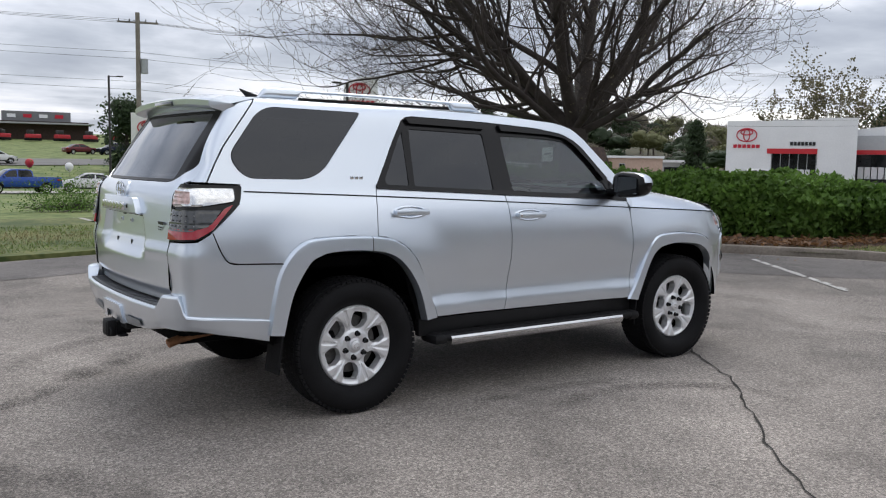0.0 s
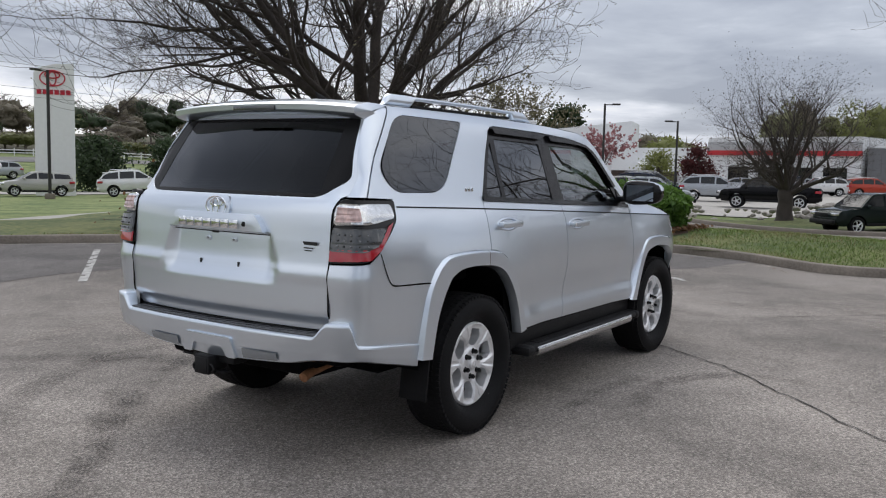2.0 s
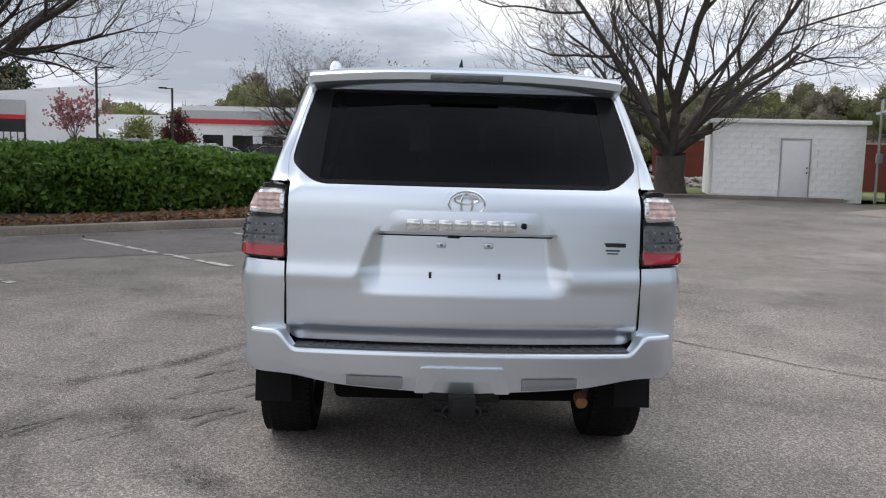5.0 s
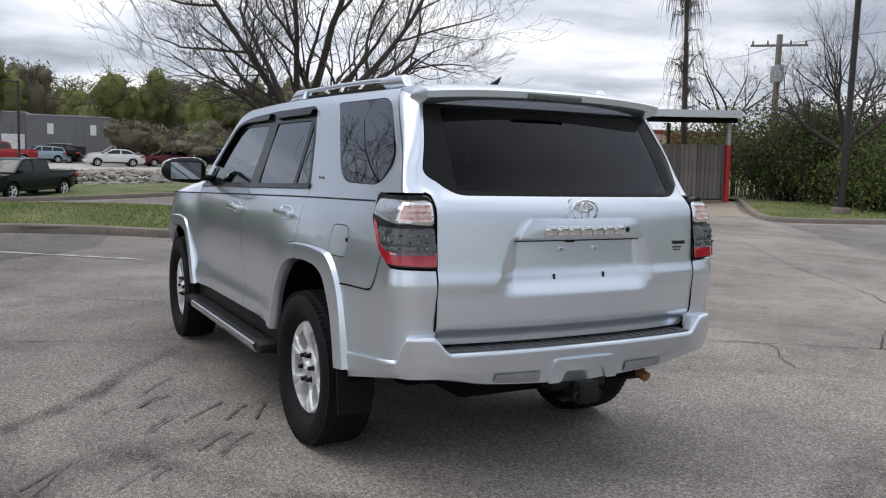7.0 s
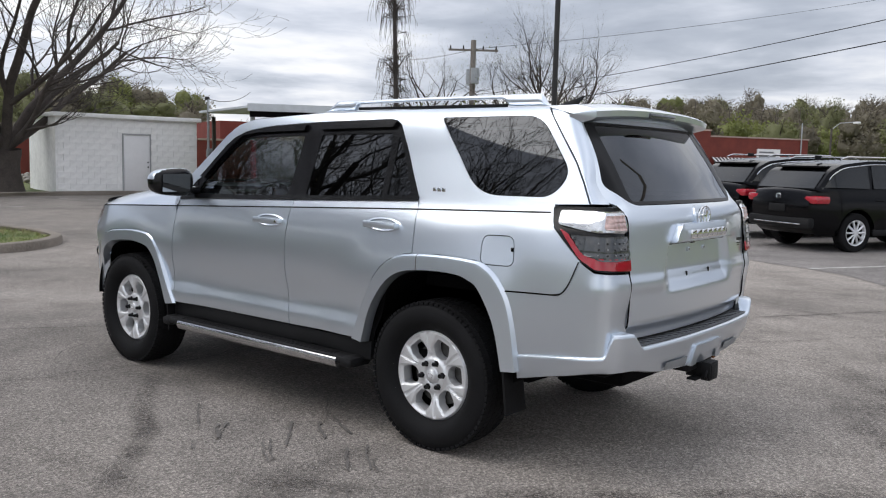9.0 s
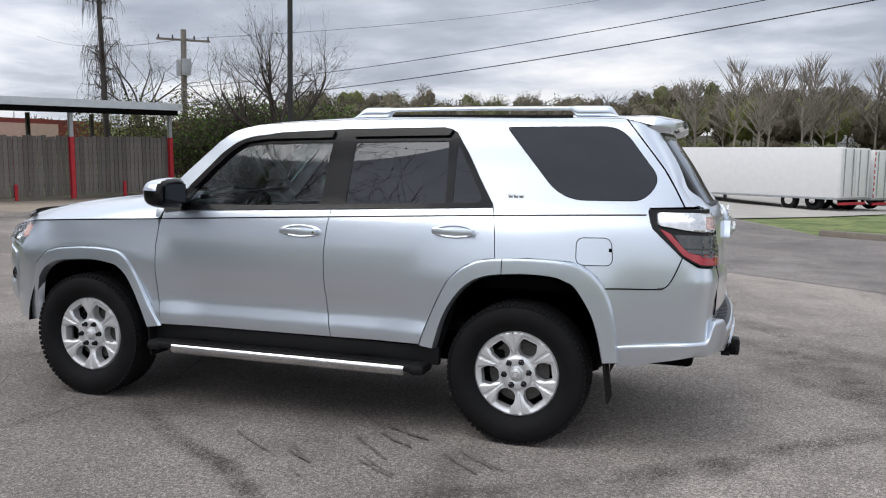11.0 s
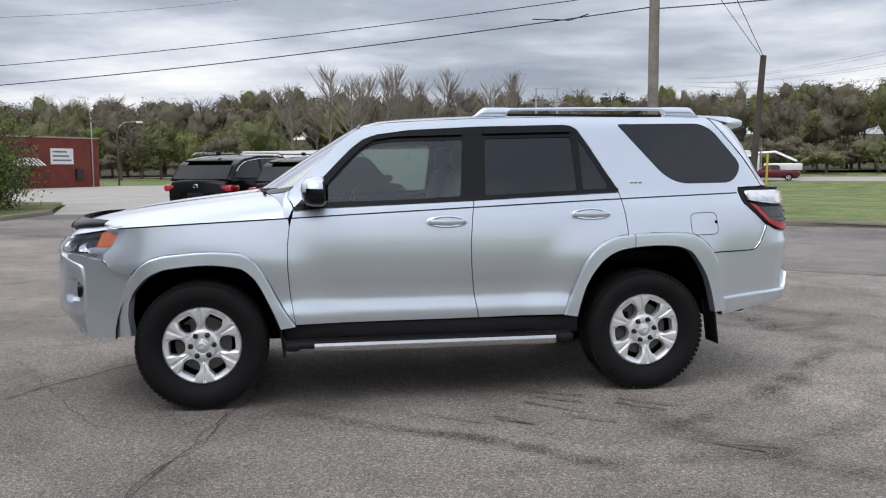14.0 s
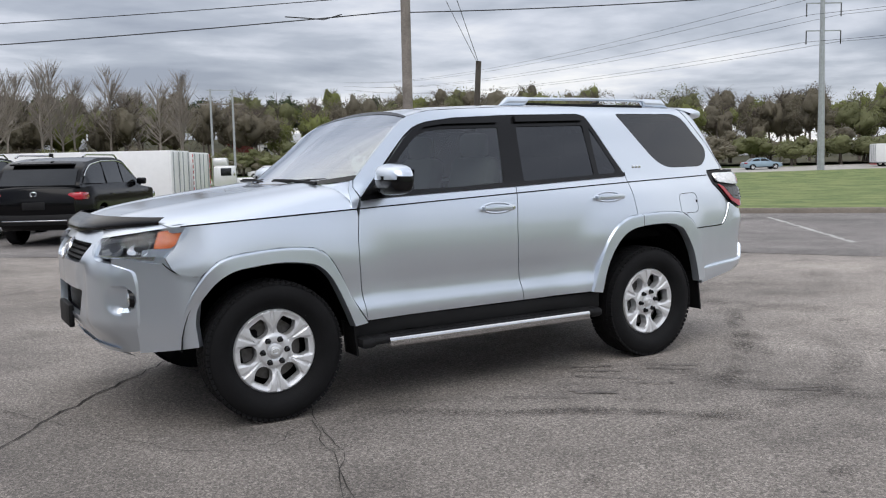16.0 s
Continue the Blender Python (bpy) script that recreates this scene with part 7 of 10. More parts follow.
leaf_tree("conifer", "dark conical evergreen beside the showroom", 63.0, 47.2, 5.6, 3.4, PINELEAF, 61, 7000, 0.17, cone=True, base=0.05)
leaf_tree("tree", "dark evergreen behind the showroom", 130, 62, 11.5, 7, PINELEAF, 62, 5000, 0.35)
leaf_tree("tree", "plum-leaved maple by the showroom wing", 75.8, 22.0, 3.6, 3.6, PLUMLEAF, 63, 4000, 0.14)
leaf_tree("tree", "small fresh green tree before the showroom wing", 72.0, 24.6, 3.0, 3.0, SPRINGLEAF, 64, 3500, 0.11)
leaf_tree("tree", "dark round evergreen across the road", 40, 62, 4.4, 4.6, PINELEAF, 65, 6000, 0.18, base=0.05)
leaf_tree("tree", "dark round evergreen across the road", 44.5, 58, 3.8, 4.2, PINELEAF, 66, 6000, 0.18, base=0.05)
leaf_tree("tree", "dark evergreen near the used car sign", 24.8, 95.3, 7.4, 5.2, PINELEAF, 67, 8000, 0.24, base=0.1)


def hedge(poly, height, seed, n, leaf, label):
    """A clipped but shaggy hedge: leaves over an uneven body, with stems within."""
    rr = random.Random(seed)
    bush = thing("hedge", label, "hedge")
    xs, ys = [p[0] for p in poly], [p[1] for p in poly]
    leaves, stems = Soup(), Soup()
    edge = dense(poly, 0.25)

    def crest(x, y):
        return height * (1 - 0.26 * smooth(5.6, 3.0, y)) * (1 + 0.17 * noise.noise((x * 0.8, y * 0.8, 3)) + 0.13 * noise.noise((x * 2.2, y * 2.2, 8)))
    k = 0
    while k < n:
        if rr.random() < 0.55:                                   # side
            i = rr.randrange(len(edge))
            a, b = Vector(edge[i]), Vector(edge[(i + 1) % len(edge)])
            nrm = Vector(((b - a).y, -(b - a).x)).normalized()
            c = a.lerp(b, rr.random())
            top = crest(c.x, c.y)
            f = rr.random() ** 0.8
            out = 0.20 * math.sin(f * 2.6) - 0.34 * smooth(0.72, 1.0, f) + 0.26 * noise.noise((c.x * 1.5, c.y * 1.5, f * 2.4)) + rr.gauss(0, 0.06) - abs(rr.gauss(0, 0.10))
            p = Vector((c.x + nrm.x * out, c.y + nrm.y * out, f * top + 0.08))
        else:
            x, y = rr.uniform(min(xs), max(xs)), rr.uniform(min(ys), max(ys))
            if not inside((x, y), poly):
                continue
            p = Vector((x, y, crest(x, y) - abs(rr.gauss(0, 0.10)) + 0.04 + 0.10 * (rr.random() < 0.1)))
        leaves.leaf(p + Vector((0, 0, gz(p.x, p.y))), leaf * rr.uniform(0.6, 1.4), rr, 1.9)
        k += 1
    for _ in range(260):
        x, y = rr.uniform(min(xs), max(xs)), rr.uniform(min(ys), max(ys))
        if inside((x, y), poly):
            g = gz(x, y)
            stems.limb([Vector((x, y, g)), Vector((x + rr.gauss(0, .08), y + rr.gauss(0, .08), g + height * 0.6)), Vector((x + rr.gauss(0, .2), y + rr.gauss(0, .2), g + height * 1.02))], [0.014, 0.010, 0.004], 4)
    # a near-black core puts the shade between the leaves into its colour
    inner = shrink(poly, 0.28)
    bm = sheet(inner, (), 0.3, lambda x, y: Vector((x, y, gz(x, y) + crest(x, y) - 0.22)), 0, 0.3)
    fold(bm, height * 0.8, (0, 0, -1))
    part("shade_core", bm, material("hedge_inside", (0.018, 0.026, 0.010), rough=0.95, vary=0.4, scale=6, fine=30), bush, "dark core standing in for the shade inside the hedge")
    tagged(stems.make("brushwood", BARKDARK, bush), kind="stuff")
    tagged(leaves.make("foliage", HEDGELEAF, bush, smooth_=False), kind="stuff")
    return bush


hedge([(6.9, 11.9), (8.2, 9.7), (9.7, 7.1), (10.9, 5.0), (11.7, 3.3), (12.6, 2.7), (13.6, 3.1), (13.4, 4.6), (12.2, 7.2), (10.6, 10.0), (9.1, 12.4), (7.6, 12.6)], 1.22, 71, 80000, 0.066, "dense dark green clipped hedge in a mulch bed")


def thicket(label, centre, size, seed, n, leaf, mats, stems_n=60, loose=0.34):
    """A wild clump of shrubs: many stems and a loose cloud of leaves."""
    rr = random.Random(seed)
    bush = thing("shrub", label, "shrub", at=pose(centre[0], centre[1], gz(*centre)))
    w = Soup()
    balls = []
    for _ in range(stems_n):
        x, y = rr.gauss(0, size[0] * 0.42), rr.gauss(0, size[1] * 0.42)
        h = size[2] * rr.uniform(0.45, 1.0)
        q = Vector((x + rr.gauss(0, .35), y + rr.gauss(0, .35), h))
        w.limb([Vector((x * 0.8, y * 0.8, 0)), Vector((x, y, h * 0.5)), q], [0.022, 0.014, 0.004], 4)
        for _ in range(2):
            w.limb([Vector((x, y, h * rr.uniform(0.3, 0.7))), q + Vector((rr.gauss(0, loose * 1.5), rr.gauss(0, loose * 1.5), rr.gauss(0, loose * 1.2)))], [0.010, 0.003], 3)
        balls.append(Vector((x, y, h * 0.55)))
        balls.append(q - Vector((0, 0, h * 0.15)))
    tagged(w.make("brushwood", BARKDARK, bush), kind="stuff")
    share = n // len(mats)
    for mt in mats:
        l = Soup()
        for _ in range(share):
            q = rr.choice(balls)
            p = q + Vector((rr.gauss(0, loose), rr.gauss(0, loose), rr.gauss(0, loose * 1.2)))
            p.z = abs(p.z)
            l.leaf(p, leaf * rr.uniform(0.5, 1.5), rr)
        tagged(l.make("foliage", mt, bush, smooth_=False), kind="stuff")
    return bush


thicket("green and brown wild thicket beside the lamp post", (12.6, -23.6), (2.6, 2.0, 2.2), 81, 20000, 0.05, [HEDGELEAF, BRUSH, SPRINGLEAF], 110)
thicket("wild green shrubs at the corner of the yard", (11.3, -23.7), (1.1, 1.2, 2.3), 82, 20000, 0.055, [HEDGELEAF, SPRINGLEAF, BRUSH], 46)
thicket("tangled thicket beside the fence", (15.6, -23.9), (2.6, 1.5, 3.4), 83, 36000, 0.062, [HEDGELEAF, BRUSH, BRUSH], 130)
thicket("tangled green thicket behind the lamp post", (14.0, -26.5), (3.4, 2.2, 3.6), 84, 30000, 0.07, [BRUSH, HEDGELEAF, BRUSH], 120)
thicket("dry twiggy brush behind the fence", (21.5, -27.0), (4.0, 2.5, 4.2), 85, 14000, 0.07, [BRUSH, SPRINGLEAF], 80)
thicket("small dry brown shrub by the hedge", (6.6, 11.2), (0.25, 0.25, 0.6), 86, 500, 0.05, [LITTER], 14)
thicket("low dark shrub on the lawn", (2.2, 22.0), (1.5, 0.4, 0.28), 87, 4000, 0.035, [HEDGELEAF], 30)
thicket("ivy-grown stump beside a leaning pole", (-12.9, -19.9), (0.16, 0.16, 0.85), 88, 900, 0.05, [BRUSH, HEDGELEAF], 16, 0.09)


# far woods: rows of small crowns on the slopes
def woods(label, az0, az1, rows, seed, spacing, mats, leaf, crown=(5.0, 8.0), per=150, bare=False, twiggy=False):
    rr = random.Random(seed)
    soups = [Soup() for _ in mats]
    trunks = Soup()
    for r0, h0, h1 in rows:
        a = az0
        while a < az1:
            r = r0 * rr.uniform(0.93, 1.07)
            x, y = -1 + r * math.cos(radians(a)), r * math.sin(radians(a))
            g = gz(x, y)
            h = rr.uniform(h0, h1)
            w = rr.uniform(*crown)
            pick = rr.random()
            s = soups[min(len(mats) - 1, int(pick * len(mats)))]
            lean = rr.gauss(0, 0.4)
            trunks.limb([Vector((x, y, g)), Vector((x + lean, y, g + h * 0.5)), Vector((x + lean, y, g + h * 0.95))], [0.22, 0.15, 0.03], 4)
            for _ in range(5):
                z = rr.uniform(0.3, 0.9)
                b = rr.uniform(0, 6.283)
                trunks.limb([Vector((x + lean * z, y, g + h * z * 0.8)), Vector((x + math.cos(b) * w * 0.35, y + math.sin(b) * w * 0.35, g + h * min(1.02, z + 0.2)))], [0.09, 0.02], 3)
            rx, rz = w * 0.50, h * 0.46
            zc = 0.60 if twiggy else 0.52
            if bare or twiggy:
                for _ in range(46 if bare else 26):
                    z, b = rr.uniform(0.35, 0.90), rr.uniform(0, 6.283)
                    reach = w * rr.uniform(0.25, 0.55) * ((1.15 - z) if bare else min(0.9, 1.4 - z))
                    q = Vector((x + math.cos(b) * reach, y + math.sin(b) * reach, g + h * min(1.0 if bare else 0.94, z + rr.uniform(0.12, 0.25))))
                    trunks.limb([Vector((x + lean * z, y, g + h * z)), q], [0.07, 0.02], 3)
                    for _ in range(3 if bare else 2):
                        trunks.limb([q * 0.5 + Vector((x + lean * z, y, g + h * z)) * 0.5, q + Vector((rr.gauss(0, .5), rr.gauss(0, .5), rr.uniform(0, 0.9) if bare else rr.gauss(0, 0.4)))], [0.04, 0.012], 3)
            if not bare:
                # a billowing crown: a few overlapping heads round the top of the trunk
                heads = [(Vector((x + lean, y, g + h * zc)), 0.62)]
                for _ in range(6):
                    b, e = rr.uniform(0, 6.283), rr.uniform(-0.5, 1.0)
                    k = 0.52 * math.sqrt(1 - 0.6 * e * e)
                    heads.append((Vector((x + lean + math.cos(b) * rx * k, y + math.sin(b) * rx * k, g + h * zc + e * rz * 0.50)), rr.uniform(0.36, 0.52)))
                for q, f in heads[:5]:
                    s.crown(q.x, q.y, q.z, rx * f * 0.70, rz * f * 0.70, rr.uniform(0, 90))
                for _ in range(int(per * 4.2)):
                    q, f = rr.choice(heads)
                    d = Vector((rr.gauss(0, 1), rr.gauss(0, 1), rr.gauss(0.25, 1))).normalized()
                    k = f * rr.uniform(0.62, 1.12)
                    s.leaf((q.x + d.x * rx * k, q.y + d.y * rx * k, q.z + d.z * rz * k), leaf * rr.uniform(0.5, 1.5), rr, 1.4)
            a += math.degrees(spacing / r) * rr.uniform(0.6, 1.4)
    wood = thing("woodland", label, "woods", kind="stuff")
    trunks.make("timber", PALETWIG if bare else BARK, wood)
    for s, mt in zip(soups, mats):
        if s.f:
            s.make("canopy", mt, wood)
    return wood


woods("budding brown and green woods beyond the highway", -152, -62, [(140, 9, 13), (165, 9.5, 13.5), (195, 10, 15)], 101, 5.0, [WOODLEAF, BROWNWOOD, SPRINGLEAF, BROWNWOOD], 0.19, (6, 10), 330, twiggy=True)
woods("dark evergreens on the far hill", -128, -86, [(225, 9, 13.5)], 102, 5.0, [PINELEAF], 0.36, (7, 11), 280)
woods("brown undergrowth along the highway", -152, -62, [(125, 2.5, 4.5), (129, 3.5, 6)], 103, 2.6, [BROWNWOOD, WOODLEAF], 0.19, (5, 7), 110)
woods("tall pale bare trees beyond the highway", -103.5, -87.5, [(127, 12.5, 16.0), (132, 11, 15)], 104, 4.2, [BROWNWOOD], 0.10, (7, 10), 0, bare=True)
woods("spring woods behind the grey warehouse", -34, 12, [(120, 7, 13), (136, 10, 13.5), (155, 9, 14)], 105, 4.4, [WOODLEAF, SPRINGLEAF, BROWNWOOD], 0.20, (6, 9), 300, twiggy=True)
woods("dark bare woods beyond the brick wall", -46, -8, [(78, 2.6, 4.2), (85, 3, 4.6), (92, 3.2, 5)], 106, 3.4, [BROWNWOOD, BRUSH, WOODLEAF], 0.15, (5, 8), 330, twiggy=True)
woods("tall spring trees behind the showroom", 10, 38, [(150, 5, 8), (175, 6, 8.5)], 107, 6.0, [BROWNWOOD, WOODLEAF, SPRINGLEAF], 0.31, (7, 10), 280)
woods("spring trees on the northern hillside", 36, 68, [(150, 2.5, 5), (165, 5, 9), (190, 7, 11)], 108, 4.4, [WOODLEAF, PINELEAF, BROWNWOOD], 0.22, (7, 11), 170, twiggy=True)
woods("green trees behind the brick building", -86, -60, [(98, 6, 9), (112, 7, 10)], 109, 5.0, [WOODLEAF, SPRINGLEAF, BROWNWOOD], 0.23, (5, 8), 280)

# leaf litter and brush under the woods
for az0, az1, r0, r1 in ((-156, -58, 123, 330), (-36, 14, 118, 300), (34, 70, 148, 300)):
    def floor(u, v, az0=az0, az1=az1, r0=r0, r1=r1):
        a, r = radians(lerp(az0, az1, u)), lerp(r0, r1, v) + 3 * noise.noise((u * 60, v * 3, 2))
        x, y = -1 + r * math.cos(a), r * math.sin(a)
        return Vector((x, y, gz(x, y) + 0.22))
    bm = patch(floor, 140, 40)
    bmesh.ops.recalc_face_normals(bm, faces=bm.faces)
    tagged(part("woodland_floor", bm, WOODFLOOR), "brown leaf litter and brush under the far woods", "ground", kind="structure")

# grass blades on the near lawns, clover and dead leaves
rr = random.Random(120)
tuft, dry, dead = Soup(), Soup(), Soup()
NEAR_LAWN = shrink(KERB_NORTH[4:] + ISLAND_BACK[1:4] + [(15, 6), (13.8, 3.0), (11.5, 2.2), (9.6, 3.4), (6.2, 8.4), (4.0, 11.2)], 0.12)
zones = [(NEAR_LAWN, 45000), ([(-14, 7.8), (-1.8, 8.1), (-0.2, 8.6), (0.8, 10.2), (1.4, 11.6), (0.9, 13), (-14, 13)], 20000), (shrink(KERB_CORNER[1:] + [(12, -24), (15, -23)], 0.1), 7000)]
for poly, n in zones:
    xs, ys = [p[0] for p in poly], [p[1] for p in poly]
    k = 0
    while k < n:
        x, y = rr.uniform(min(xs), max(xs)), rr.uniform(min(ys), max(ys))
        if not inside((x, y), poly):
            k += 0.3
            continue
        k += 1
        s = dry if noise.noise((x * 0.5, y * 0.5, 5)) + rr.gauss(0, 0.25) > 0.30 else tuft
        z = gz(x, y) + 0.085
        h, a = rr.uniform(0.02, 0.07), rr.uniform(0, 6.283)
        b = len(s.v)
        dx, dy = math.cos(a) * 0.007, math.sin(a) * 0.007
        lx, ly = rr.gauss(0, 0.03), rr.gauss(0, 0.03)
        s.v += [(x - dx, y - dy, z), (x + dx, y + dy, z), (x + lx, y + ly, z + h)]
        s.f.append((b, b + 1, b + 2))
tagged(tuft.make("grass", BLADE, smooth_=False), "short green grass blades on the lawns", "grass", kind="stuff")
tagged(dry.make("grass", DRYBLADE, smooth_=False), "dry straw-coloured grass blades", "grass", kind="stuff")
for _ in range(2600):
    f = rr.random()
    i = min(6, int(f * 7))
    path_ = [(4.5, 10.0), (5.6, 8.6), (6.8, 7.0), (7.9, 5.4), (8.9, 4.2), (9.8, 2.8), (11.6, 2.4), (12.6, 2.2)]
    a, b = Vector(path_[i]), Vector(path_[i + 1])
    p = a.lerp(b, f * 7 - i) + Vector((abs(rr.gauss(0.3, 0.55)), abs(rr.gauss(0.2, 0.35))))
    dead.leaf(Vector((p.x, p.y, gz(p.x, p.y) + rr.uniform(0.12, 0.19))), rr.uniform(0.04, 0.09), rr, 1.5, flat=2.5)
for _ in range(200):
    x, y = rr.uniform(5, 10), rr.uniform(-1, 8)
    if inside((x, y), lot) and not inside((x, y), shrink(lot, 0.7)):
        dead.leaf(Vector((x, y, 0.012)), rr.uniform(0.03, 0.06), rr, 1.5, flat=4)
tagged(dead.make("leaf_litter", LITTER, smooth_=False), "brown dead leaves under the hedge and along the kerb", "leaf litter", kind="stuff")
# rubble on the bank
rub = bmesh.new()
for _ in range(900):
    x, y = rr.uniform(30.5, 35), rr.gauss(-5, 5.5)
    s = rr.uniform(0.05, 0.20)
    r_ = bmesh.ops.create_icosphere(rub, subdivisions=1, radius=s)
    z0 = gz(x, y) + 0.35 * smooth(30, 33, x)
    for v in r_["verts"]:
        v.co = Vector((x, y, z0)) + Vector((v.co.x * rr.uniform(0.7, 1.4), v.co.y * rr.uniform(0.7, 1.4), v.co.z * 0.7))
tagged(part("rubble", rub, STONE, soft=False), "pale broken rock along a low bank", "rocks", kind="stuff")

# ---------------------------------------------------------------- buildings
def wall_frame(p0, p1):
    """A pose at p0 whose x runs along the wall to p1 and whose y points behind it (to its left)."""
    a = math.degrees(math.atan2(p1[1] - p0[1], p1[0] - p0[0]))
    g = min(gz(*p0), gz(*p1))
    return pose(p0[0], p0[1], g, 0, 0, a), math.hypot(p1[0] - p0[0], p1[1] - p0[1])


def building(name, label, p0, p1, dz=0.0):
    """An empty at p0, with x along the front and -y towards the viewer; also the front's length."""
    m, l = wall_frame(p0, p1)
    m.translation.z += dz
    return thing(name, label, "building", at=m), l


def slab_part(name, parent, mat, x0, x1, y0, y1, z0, z1, label="", bevel=0.0):
    return part(name, box((x0 + x1) / 2, (y0 + y1) / 2, (z0 + z1) / 2, x1 - x0, y1 - y0, z1 - z0, bevel), mat, parent, label, soft=False)


def window_part(parent, x0, x1, z0, z1, frame_mat, bars=1, y=-0.03, label=""):
    bm = bmesh.new()
    w = 0.06
    for a, b, c, d in ((x0 - w, x1 + w, z0 - w, z0), (x0 - w, x1 + w, z1, z1 + w), (x0 - w, x0, z0, z1), (x1, x1 + w, z0, z1)):
        add_box(bm, (a + b) / 2, y - 0.02, (c + d) / 2, b - a, 0.10, d - c)
    for k in range(bars):
        x = lerp(x0, x1, (k + 1) / (bars + 1))
        add_box(bm, x, y - 0.01, (z0 + z1) / 2, 0.05, 0.06, z1 - z0)
    win = part("window", bm, frame_mat, parent, label, soft=False)
    part("pane", box((x0 + x1) / 2, y + 0.005, (z0 + z1) / 2, x1 - x0, 0.02, z1 - z0), DARKWIN, win, soft=False)
    return win


def bars_of_text(parent, mat, x0, x1, zc, h, n, y=-0.06, label="row of plain bars on a sign"):
    """Plain blocks in place of a word."""
    w = (x1 - x0) / n
    for k in range(n):
        part("sign_bar", box(x0 + w * (k + 0.5), y, zc, w * 0.78, 0.06, h, 0.0), mat, parent, label if k == 0 else "", soft=False)


def oval_sign(parent, mat, xc, zc, rx, rz, y=-0.08, t=0.055):
    bm = bmesh.new()
    for ax, az_, dz in ((rx, rz, 0.0), (rx * 0.60, rz * 0.40, rz * 0.42), (rx * 0.30, rz * 0.90, -rz * 0.02)):
        add_tube(bm, [(xc + ax * math.cos(a), y, zc + dz + az_ * math.sin(a)) for a in (2 * math.pi * k / 32 for k in range(33))], t * rx, 6, caps=False)
    return part("oval_emblem", bm, mat, parent, "plain red oval emblem")


# showroom: white portal with a recessed front, a second white fin, a long low wing
show, L = building("showroom", "white car showroom with red fascia and a red oval emblem", (87.2, 61.6), (94.9, 49.3))
slab_part("wall", show, WHITEWALL, 0, 5.2, 0, 12, 0, 7.25)
slab_part("wall", show, WHITEWALL, 5.2, 10.3, 0, 12, 3.55, 7.4)
slab_part("wall", show, WHITEWALL, 10.3, L, 0, 12, 0, 7.6)
slab_part("storefront", show, DARKWIN, 5.2, 10.3, 1.2, 1.5, 0, 3.6)
for k in range(6):
    slab_part("mullion", show, SOFFIT, 5.2 + k, 5.28 + k, 1.1, 1.2, 0, 3.5)
slab_part("fascia", show, REDBAND, 4.7, 10.3, -0.12, 0.0, 3.35, 3.95, "red fascia band")
for k in range(5):
    slab_part("poster", show, SIGNWHITE, 6.6 + k * 0.62, 7.12 + k * 0.62, 1.02, 1.08, 0.35, 1.5, "white poster in the shop front")
oval_sign(show, SIGNRED, 2.3, 5.55, 1.15, 0.78)
bars_of_text(show, SIGNRED, 0.75, 3.9, 4.20, 0.42, 6)
bars_of_text(show, INK, 7.2, 10.1, 4.55, 0.42, 7)
slab_part("roof", show, SOFFIT, 0, L, 0.2, 12, 7.0, 7.2)
wing, L2 = building("showroom_wing", "white showroom wing with a sloping wall and grey panels", (97.0, 51.2), (100.4, 38.6))
slab_part("wall", wing, DARKWIN, 0, 5.4, 1.0, 8, 0, 3.4)
slab_part("panel", wing, SOFFIT, 0, 5.4, 0, 1.0, 3.9, 5.6, "grey metal panel")
slab_part("fascia", wing, REDBAND, 0, 5.4, -0.1, 1.0, 3.4, 3.9)
for k in range(6):
    slab_part("poster", wing, SIGNWHITE, 0.7 + k * 0.75, 1.32 + k * 0.75, 0.9, 0.96, 0.5, 1.9, "white poster in the shop front")
bm = bmesh.new()
vs = [bm.verts.new(c) for c in ((0, 0.3, 5.6), (0, 0.3, 6.3), (L2, 0.3, 7.7), (L2, 0.3, 0), (5.4, 0.3, 0), (5.4, 0.3, 5.6))]
f = bm.faces.new(vs)
r = bmesh.ops.extrude_face_region(bm, geom=[f])
for v in (g for g in r["geom"] if isinstance(g, bmesh.types.BMVert)):
    v.co.y += 9
bmesh.ops.recalc_face_normals(bm, faces=bm.faces)
part("wall", bm, WHITEWALL, wing, "white wall with a sloping top", soft=False)
low, L3 = building("service_wing", "long low white service wing with red band and garage doors", (94.5, 38.6), (88.75, 9.9))
slab_part("wall", low, WHITEWALL, 0, 13, 0, 14, 0, 4.6)
slab_part("wall", low, WHITEWALL, 13, L3, -0.6, 14, 0, 5.7)
slab_part("fascia", low, REDBAND, 13, L3 + 0.1, -0.9, -0.6, 3.8, 4.3)
slab_part("panel", low, SOFFIT, 13, L3 + 0.05, -0.75, -0.6, 4.3, 5.2)
for k in range(4):
    slab_part("garage_door", low, DARKWIN, 15.5 + k * 3.4, 17.8 + k * 3.4, -0.66, -0.58, 0, 2.6, "dark open garage door")
slab_part("annex", low, MANSARD, 2.0, 9.0, -3.0, 0, 0, 1.9)
bm = bmesh.new()
vs = [bm.verts.new(c) for c in ((2.6, -3.2, 1.9), (8.4, -3.2, 1.9), (5.5, -3.2, 2.9))]
r = bmesh.ops.extrude_face_region(bm, geom=[bm.faces.new(vs)])
for v in (g for g in r["geom"] if isinstance(g, bmesh.types.BMVert)):
    v.co.y += 3.2
part("gable", bm, WHITEWALL, low, "small white gabled roof", soft=False)

